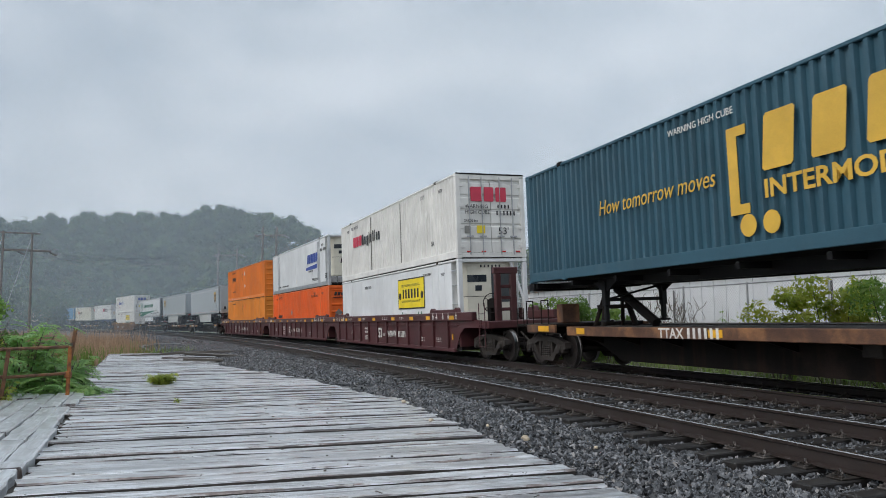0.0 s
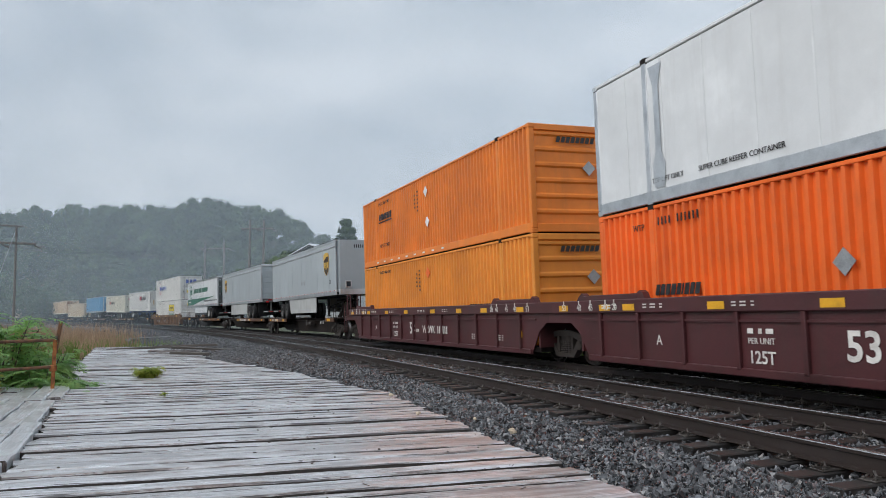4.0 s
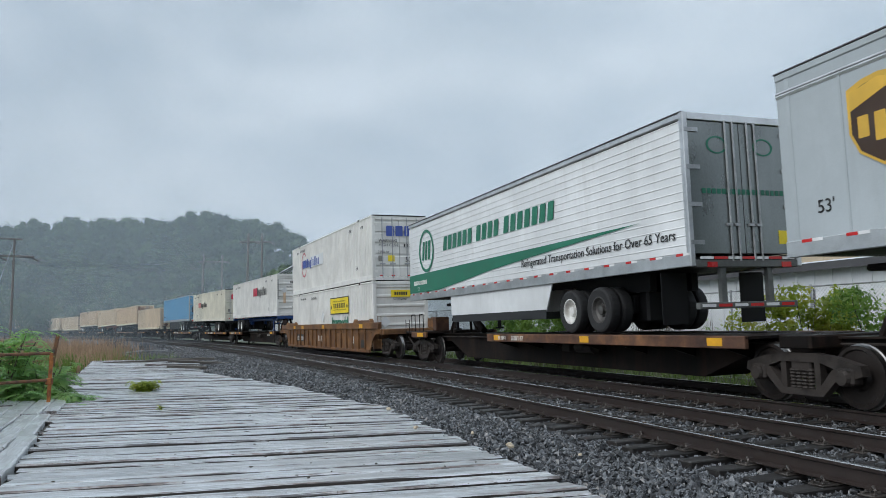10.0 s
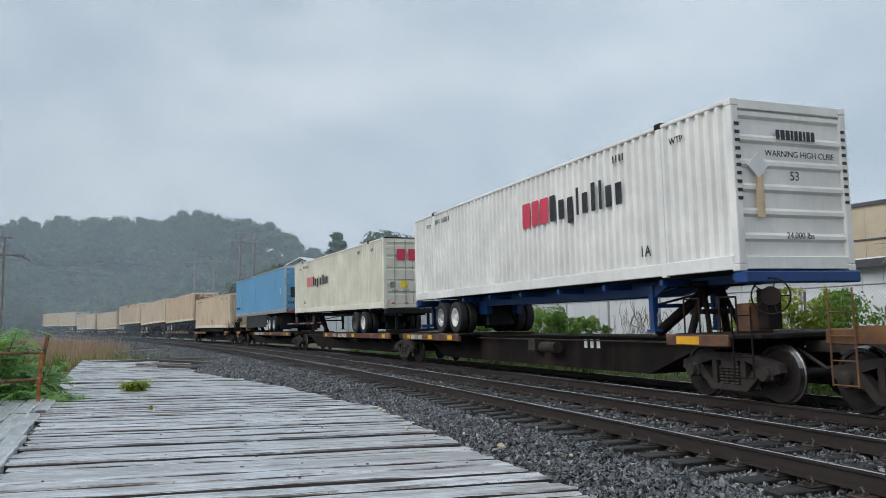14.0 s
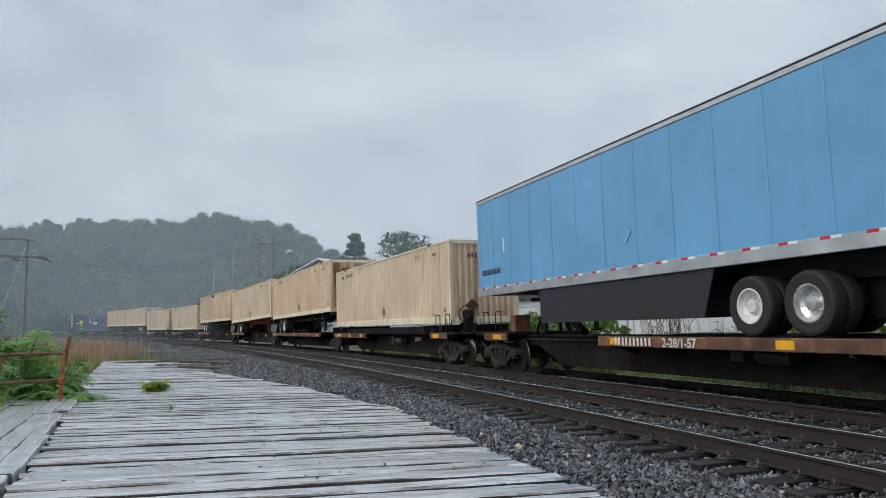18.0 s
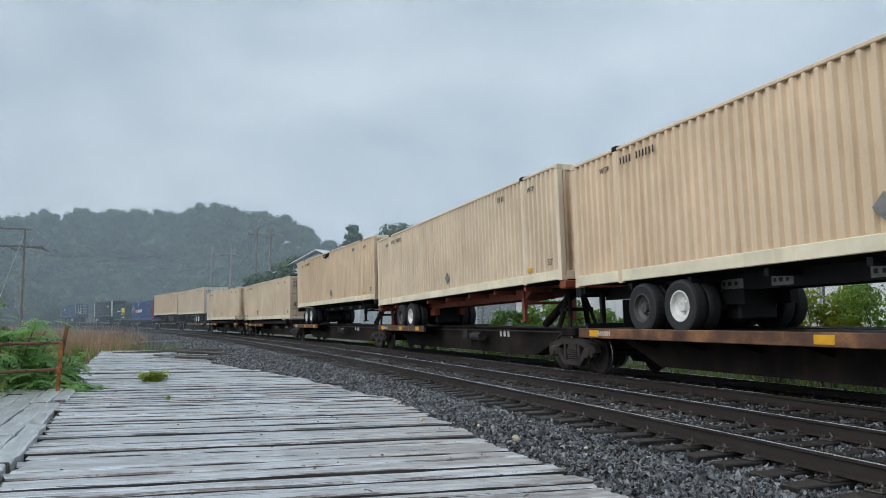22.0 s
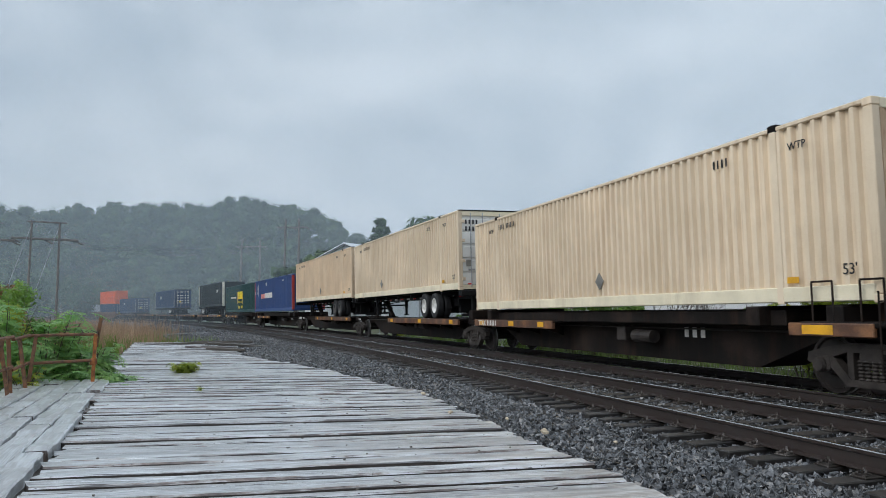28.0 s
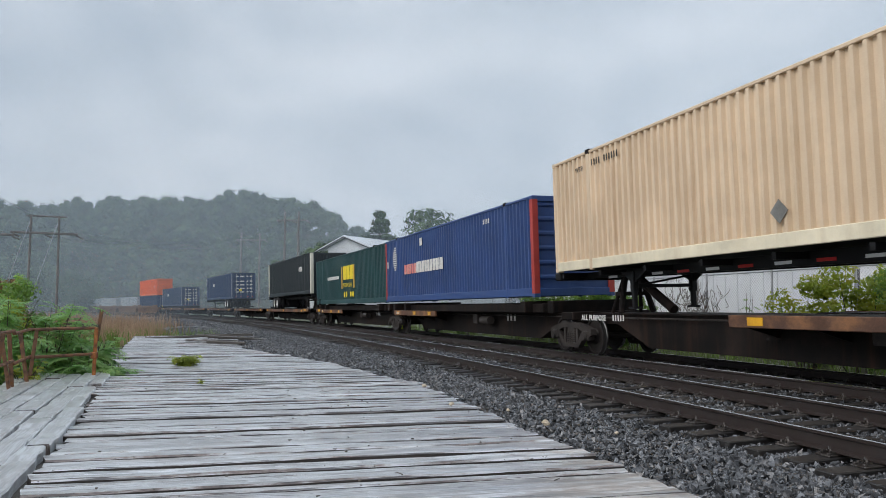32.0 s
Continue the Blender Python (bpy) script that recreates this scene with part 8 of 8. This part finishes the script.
bars([0.07] * 6, 0.14, 0.035, jb2, N(8.09, -0.3, 2.28, 0, 0, 90), "black_ink")
lettering("Intermodal", 0.1, jb2, N(8.084, -0.35, 2.06, 0, 0, 90))
part("nose_placard", Mesh().prism([(-1.0, 1.1), (-0.75, 0.85), (-0.5, 1.1), (-0.75, 1.35)], 8.06, 8.085, "x"), "white_smooth", jb2)
placard(jb2, -0.6, 1.5, F, 0.3, "white_smooth")

# three spine units: two containers on chassis and a blue trailer
spine_car(168.4, 185.8, SL, SPINES, [(-8.0, -2.6)], (7.2, 1), coupled=(True, False), words=[("b", 10, 0.14)], words_at=-7.0)
spine_car(185.8, 204.05, SL, SPINES, [(-2.0, 8.2)], (-7.8, -1), front_truck=False, words=[("b", 5, 0.14), ("t", "ALL PURPOSE", 0.15)], words_at=0.0)
spine_car(204.05, 221.45, SL, SPINES, [(-2.6, 8.0)], (-7.2, -1), front_truck=False, coupled=(False, True), words=[("b", 10, 0.16), ("t", "2-28/1-57", 0.17)], words_at=-1.9)
xc = container("container", "white corrugated container with ribbed nose on a blue chassis", "white_box", front="ribs", pitch=0.3)
boxed(xc, 175.85, 5.05, 5.12, chassis("bright blue steel skeletal container chassis", "blue_chassis", 2.17, PLAT, nose=1, rim="rim_steel", rim2="rim_white"))
bars([0.42, 0.36, 0.4], 0.62, 0.08, xc, N(0.45, F, 1.6), "red_ink", slant=0.05)
bars([0.26, 0.25, 0.25, 0.1, 0.22, 0.16, 0.1, 0.22, 0.22], 0.62, 0.15, xc, N(1.9, F, 1.6), "black_ink", shape="cxgcxccxx")
stencils(xc, F, size=False)
lettering("1A", 0.22, xc, N(5.4, F, 0.45))
bars([0.08, 0.09, 0.09, 0.05, 0.08, 0.07, 0.05, 0.08, 0.08], 0.17, 0.025, xc, N(8.084, -0.35, 2.25, 0, 0, 90), "black_ink")
lettering("WARNING HIGH CUBE", 0.11, xc, N(8.084, -0.62, 1.95, 0, 0, 90))
lettering("53", 0.16, xc, N(8.084, -0.1, 1.55, 0, 0, 90))
lettering("24,000 lbs", 0.11, xc, N(8.084, -0.25, 0.55, 0, 0, 90))
part("rust_run", Mesh().box(8.08, 8.084, -0.85, -0.68, 0.9, 1.75), "beige_rust", xc, "rust stain below the placard")
part("nose_placard", Mesh().prism([(-1.0, 1.78), (-0.78, 1.56), (-0.56, 1.78), (-0.78, 2.0)], 8.06, 8.085, "x"), "white_smooth", xc)
for y in (-1.24, 1.14):
    bars([0.09] * 10, 0.1, 0.05, xc, N(8.084, y, 2.5, 0, 90, 90), "black_ink", "unit_number")
xd = container("container", "cream-white corrugated container with doors on a chassis", "cream_white", front="doors", pitch=0.3)
boxed(xd, 195.75, 4.95, 5.08, chassis("black steel skeletal container chassis with road wheels", "black", 2.12, PLAT, nose=-1, rim="rim_dark", rim2="rim_white"))
bars([0.42, 0.36, 0.4], 0.5, 0.08, xd, N(-5.0, F, 1.45), "faded_red", slant=0.05)
bars([0.26, 0.25, 0.25, 0.1, 0.22, 0.16, 0.1, 0.22, 0.22], 0.5, 0.15, xd, N(-3.55, F, 1.45), "black_ink", shape="cxgcxccxx")
bars([0.42, 0.36, 0.4], 0.46, 0.08, xd, N(8.084, -0.7, 1.98, 0, 0, 90), "red_ink")
stencils(xd, F, size=False)
lettering("1A", 0.22, xd, N(-5.7, F, 0.5))
bt = trailer("trailer", "sky-blue panelled road trailer with hinged rear doors", "blue_trailer", 2.95, 1.2, nose=-1, ribs="p", rear="swing", skirt="black_skirt", rim="rim_white", rim2="rim_steel")
ride(bt, 214.4, 2.25, tilt_of(5.25, 5.17))
bars([0.11] * 10, 0.16, 0.03, bt, N(-7.7, FT - 0.006, 0.62), "black_ink", "unit_number")
bars([0.11] * 10, 0.14, 0.03, bt, N(8.062, -1.1, 0.55, 0, 0, 90), "black_ink", "unit_number")
patch_end(bt, 8.06, "dark_glass", -0.95, -0.4, 0.95, 1.6, "faded_panel")
placard(bt, 0.2, 0.95, FT, 0.2, "blue_trailer")
for x in (-6.1, 6.8):
    patch(x, x + 0.09, 1.2, 1.6, FT - 0.004, bt, "white_tape", "scuff")

# beige containers: five units, then five more
BL = "beige corrugated container streaked with rust"
fronts = 225.5, 242.0, 259.2, 276.0, 293.8, 309.6
hitches = None, (6.9, 1), (6.9, 1), (6.9, 1), None
for i, (a, b) in enumerate(zip(fronts, fronts[1:])):
    hl = (b - a) / 2
    direct = i in (0, 4)
    spine_car(a, b, SL, SPINES, [(-hl + 0.8, -hl + 6.7)] if direct else [(-hl + 0.9, hl - 2.4 if i == 1 else -1.6)], hitches[i], front_truck=i == 0, coupled=(i == 0, i == 4), pedestals=direct, words=[("b", 6, 0.1)] if i != 3 else [("b", 3, 0.16)], words_at=-hl + 1.8)
rows = [(233.05, 4.3, 4.28, "nose", None, "beige_pale", "beige_rust"), (250.5, 5.12, 4.9, "nose", ("black", 1, "rim_dark"), "beige", "heavy_rust"), (267.35, 5.12, 4.78, "nose", ("red_chassis", 1, "rim_dark"), "beige_pale", "beige_rust"), (284.1, 5.1, 4.98, "nose", ("black", 1, "rim_white"), "beige", "heavy_rust"), (302.6, 4.3, 4.22, "doors", None, "beige_pale", "beige")]
for s, zf, zb, fr, ch, mt, em in rows:
    c = container("container", BL if fr == "nose" else "pale beige corrugated container with doors", mt, front=fr, pitch=0.285, end_mat=em, rail_mat="cream_rail", post_mat=mt)
    boxed(c, s, zf, zb, chassis("rust-red steel skeletal container chassis" if ch[0] == "red_chassis" else "black steel skeletal container chassis with road wheels", ch[0], 2.1, PLAT, plates=ch[0] == "black", back={250.5: 2.65, 267.35: 3.1}.get(s), nose=ch[1], rim=ch[2], rim2="rim_white") if ch else None)
    stencils(c, F)
    placard(c, 0.4 if s < 290 else -2.5, 0.62, F, 0.2)
    patch(6.3, 6.55, 0.33, 0.43, F - 0.004, c, "yellow", "yellow_label")
    if fr == "nose":
        bars([0.09] * 10, 0.16, 0.035, c, N(8.086, -0.6, 2.28, 0, 0, 90), "black_ink", "unit_number")
        part("nose_placard", Mesh().prism([(-0.75, 0.62), (-0.5, 0.37), (-0.25, 0.62), (-0.5, 0.87)], 8.06, 8.088, "x"), "rust_sill", c)
        part("nose_lamp", Mesh().prism([(0.0, 2.62), (0.12, 2.7), (0.5, 2.7), (0.62, 2.62), (0.5, 2.54), (0.12, 2.54)], 8.05, 8.09, "x"), "grey_plate", c)
    else:
        bars([0.1] * 4, 0.16, 0.04, c, N(8.084, -1.02, 2.4, 0, 0, 90), "black_ink", "unit_number")
        bars([0.1] * 6, 0.16, 0.04, c, N(8.084, -1.02, 2.15, 0, 0, 90), "black_ink", "unit_number")
    if s == 284.1:
        part("torn_dent", Mesh().prism([(-1.25, 2.80), (-1.2, 2.62), (-0.95, 2.66), (-0.7, 2.56), (-0.45, 2.64), (-0.2, 2.6), (0.05, 2.72), (0.1, 2.84), (-0.3, 2.79), (-0.8, 2.83)], F - 0.02, F + 0.01), "spine", c, "torn and blackened dent in the top rail")
        part("torn_flap", Mesh().prism([(-1.2, 2.70), (-0.85, 2.66), (-0.5, 2.74), (-0.8, 2.77)], F - 0.05, F - 0.022), "grey_plate", c, "bent grey metal flap")
fronts = 313.5, 329.9, 346.9, 363.55, 380.6, 397.0
for i, (a, b) in enumerate(zip(fronts, fronts[1:])):
    hl = (b - a) / 2
    direct = i in (0, 3, 4)
    spine_car(a, b, SL, SPINES, [(-hl + 0.8, -hl + 6.7)] if direct else [(-1.6, hl - 0.9)], None if direct else (-6.9, -1), front_truck=i == 0, coupled=(i == 0, i == 4), pedestals=direct, words=[("t", "TTAX", 0.17), ("b", 6, 0.16)] if i == 0 else [("b", 6, 0.1)] if i != 2 else [("t", "ALL PURPOSE", 0.13), ("b", 5, 0.13)], words_at=-hl + 1.2)
b6 = container("container", BL, "beige_pale", front="nose", pitch=0.285, end_mat="beige_rust", rail_mat="cream_rail", post_mat="beige_pale")
boxed(b6, 321.1, 4.3, 4.26)
bars([0.09] * 10, 0.16, 0.035, b6, N(8.086, -0.6, 2.28, 0, 0, 90), "black_ink", "unit_number")
part("nose_lamp", Mesh().prism([(0.0, 2.62), (0.12, 2.7), (0.5, 2.7), (0.62, 2.62), (0.5, 2.54), (0.12, 2.54)], 8.05, 8.09, "x"), "grey_plate", b6)
b7 = container("container", "beige corrugated container with white rear doors", "beige_pale", front="doors", pitch=0.285, end_mat="white_box", rail_mat="cream_rail", post_mat="beige_pale")
boxed(b7, 338.95, 5.0, 4.98, chassis("black chassis with a red and white reflective strip", "black", 2.08, PLAT, nose=-1, rim="rim_white", rim2="rim_white", tape=True))
b8 = container("container", "beige corrugated container with rust-streaked doors", "beige", front="doors", pitch=0.285, end_mat="beige_rust", rail_mat="cream_rail", post_mat="beige")
boxed(b8, 355.85, 5.05, 5.0, chassis("black chassis with a red and white reflective strip", "black", 2.1, PLAT, nose=-1, rim="rim_dark", rim2="rim_dark", tape=True))
for c in (b6, b7, b8):
    stencils(c, F)
    placard(c, -2.4 if c is b7 else 0.3, 0.62, F, 0.2)
    patch(6.3, 6.55, 0.33, 0.43, F - 0.004, c, "yellow", "yellow_label")
for c in (b7, b8):
    bars([0.1] * 4, 0.16, 0.04, c, N(8.084, -1.02, 2.4, 0, 0, 90), "black_ink", "unit_number")
    bars([0.1] * 6, 0.16, 0.04, c, N(8.084, -1.02, 2.15, 0, 0, 90), "black_ink", "unit_number")
pac = container("container", "royal blue corrugated container with red end posts", "blue_box", front="ribs", pitch=0.3, post_mat=None)
boxed(pac, 373.4, 4.38, 4.34)
for sx in (-1, 1):
    for sd in (-1, 1):
        part("red_post", Mesh().cbox(min(sx * 7.9, sx * 8.085), max(sx * 7.9, sx * 8.085), min(sd * 1.12, sd * 1.302), max(sd * 1.12, sd * 1.302), 0.1, 2.8, 0.012), "red_post", pac, "red corner post")
bars([0.34, 0.3, 0.3, 0.3, 0.34], 0.42, 0.05, pac, N(-4.9, F, 1.2), "faded_red")
bars([0.36, 0.3, 0.3, 0.3, 0.3, 0.3, 0.3, 0.3, 0.14, 0.32], 0.46, 0.05, pac, N(-3.1, F, 1.2), "white_ink")
globe = Mesh()
for k in range(11):
    z = -0.5 + k * 0.1
    h = math.sqrt(max(0.02, 0.3 - z * z))
    globe.box(-6.35 - h * 0.7, -6.35 + h * 0.4, F - 0.004, F, 1.95 + z, 2.01 + z)
part("globe_mark", globe, "white_ink", pac)
patch(-2.6, -2.25, 2.3, 2.62, F - 0.002, pac, "white_ink", "label")
patch(-7.75, -7.55, 1.6, 1.9, F - 0.002, pac, "white_ink", "label")
bars([0.1, 0.1, 0.1, 0.1], 0.16, 0.05, pac, N(4.4, F, 2.45), "white_ink", "unit_number")
patch_end(pac, 8.085, "white_ink", 0.25, 0.95, 1.2, 1.5, "number_plate")
bars([0.12, 0.12, 0.14], 0.2, 0.05, pac, N(8.095, 0.35, 1.25, 0, 0, 90), "black_ink")
csg = container("container", "dark green corrugated container with yellow marks", "csx_green", front="nose", pitch=0.3)
boxed(csg, 389.7, 4.32, 4.28)
part("bracket_mark", Mesh().box(-0.9, -0.65, F - 0.004, F, 0.9, 2.2).box(1.9, 2.15, F - 0.004, F, 0.9, 2.2), "gold", csg)
bars([0.72, 0.72, 0.72], 0.8, 0.06, csg, N(-0.45, F, 1.4), "sign_yellow")
lettering("INTERMODAL", 0.24, csg, N(-0.5, F, 0.98), "sign_yellow", wide=1.0)
dots = Mesh()
for x in (-0.2, 0.3, 1.3, 1.8):
    dots.tube((x, F, 0.55), (x, F - 0.004, 0.55), 0.17, 14)
part("wheel_dots", dots, "sign_yellow", csg)
bars([0.2] * 12, 0.2, 0.06, csg, N(-4.6, F, 1.5), "white_ink")

# far end: dark containers, empty units and a last stack
fronts = 400.4, 417.2, 434.0, 451.0, 468.2, 485.6
for i, (a, b) in enumerate(zip(fronts, fronts[1:])):
    hl = (b - a) / 2
    spine_car(a, b, "empty low black spine car" if i in (1, 3) else SL, SPINES, [(-hl + 0.9, hl - 1.2)], None if i in (1, 3) else (6.8, 1), front_truck=i == 0, coupled=(i == 0, i == 4), pedestals=i == 4, spin=False)
bk = container("container", "black container with pale end posts on a chassis", "black_box", front="nose", pitch=0.3)
boxed(bk, 407.6, 5.05, 5.0, chassis("black steel skeletal container chassis with road wheels", "black", 2.1, PLAT, nose=1))
for sx in (-1, 1):
    part("white_post", Mesh().cbox(min(sx * 7.8, sx * 8.085), max(sx * 7.8, sx * 8.085), -1.302, -1.1, 0.02, 2.9, 0.012), "cream_white", bk, "cream-white end post")
bars([0.25, 0.25, 0.3], 0.35, 0.1, bk, N(4.2, F, 1.7), "white_ink", slant=0.2)
nv1 = container("container", "navy blue container with white-lettered doors on a chassis", "navy", front="doors", pitch=0.3)
boxed(nv1, 442.7, 5.05, 5.0, chassis("black steel skeletal container chassis with road wheels", "black", 2.1, PLAT, nose=-1))
nv2 = container("container", "navy blue container with white-lettered doors on a spine car", "navy", front="doors", pitch=0.3)
boxed(nv2, 477.3, 4.3, 4.26)
for c in (nv1, nv2):
    bars([0.25, 0.25, 0.3], 0.4, 0.1, c, N(-3.6, F, 1.6), "white_ink", slant=0.2)
    for q in (-8.0, 7.9):
        patch(q - 0.08, q + 0.08, 0.15, 2.75, F - 0.004, c, "white_ink", "post_stripe")
    for z in (2.45, 1.9, 1.5, 1.1, 0.7):
        bars([0.3, 0.5], 0.12, 0.15, c, N(8.084, -0.9, z, 0, 0, 90), "white_ink", "stencil")
        bars([0.2, 0.3], 0.14, 0.15, c, N(8.084, 0.3, z, 0, 0, 90), "white_ink", "stencil")
TW = "brown well car with rusty sides"
for a, b, f, cp in ((489.5, 507.0, True, (True, False)), (507.0, 527.5, False, (False, False)), (527.5, 549.0, False, (False, False)), (549.0, 570.0, False, (False, True))):
    well_car(a, b, "tan_car", TW, WELLS, f, True, cp, spin=False)
o1 = container("container", "bright red-orange container stacked on top", "red_orange", front="ribs", pitch=0.3)
n3 = container("container", "navy blue container in the well", "navy", front="doors", pitch=0.3)
on_well(n3, o1, 498.2)
placard(o1, 5.5, 1.5, F, 0.25, "white_tape")
for s in (517.2, 538.2, 559.4):
    gr = container("container", "pale grey container low in the well", "grey_trailer", front="nose", pitch=0.3)
    ride(gr, s, 0.4)


# ---- what moves: the train along its curve, and the wheels under it ----
def car_pose(s_pair, t, z, tilt):
    a, b = s_pair[0] - gone(t), s_pair[1] - gone(t)
    m = on_track((a + b) / 2)
    if b > a:
        p, q = on_track(a).translation, on_track(b).translation
        m.translation = (p + q) / 2
    return m @ pose(0, 0, z, 0, tilt, 0)


def motions():
    for ob, s_pair, z, tilt in MOVING:
        walk(ob, [(k * 0.5, car_pose(s_pair, k * 0.5, z, tilt)) for k in range(65)])
    for w, ax in SPINNING:
        walk(w, [(k / 30, pose(ax, 0, WHEEL_R, 0, math.degrees(gone(k / 30) / WHEEL_R), 0)) for k in range(961)])


motions()
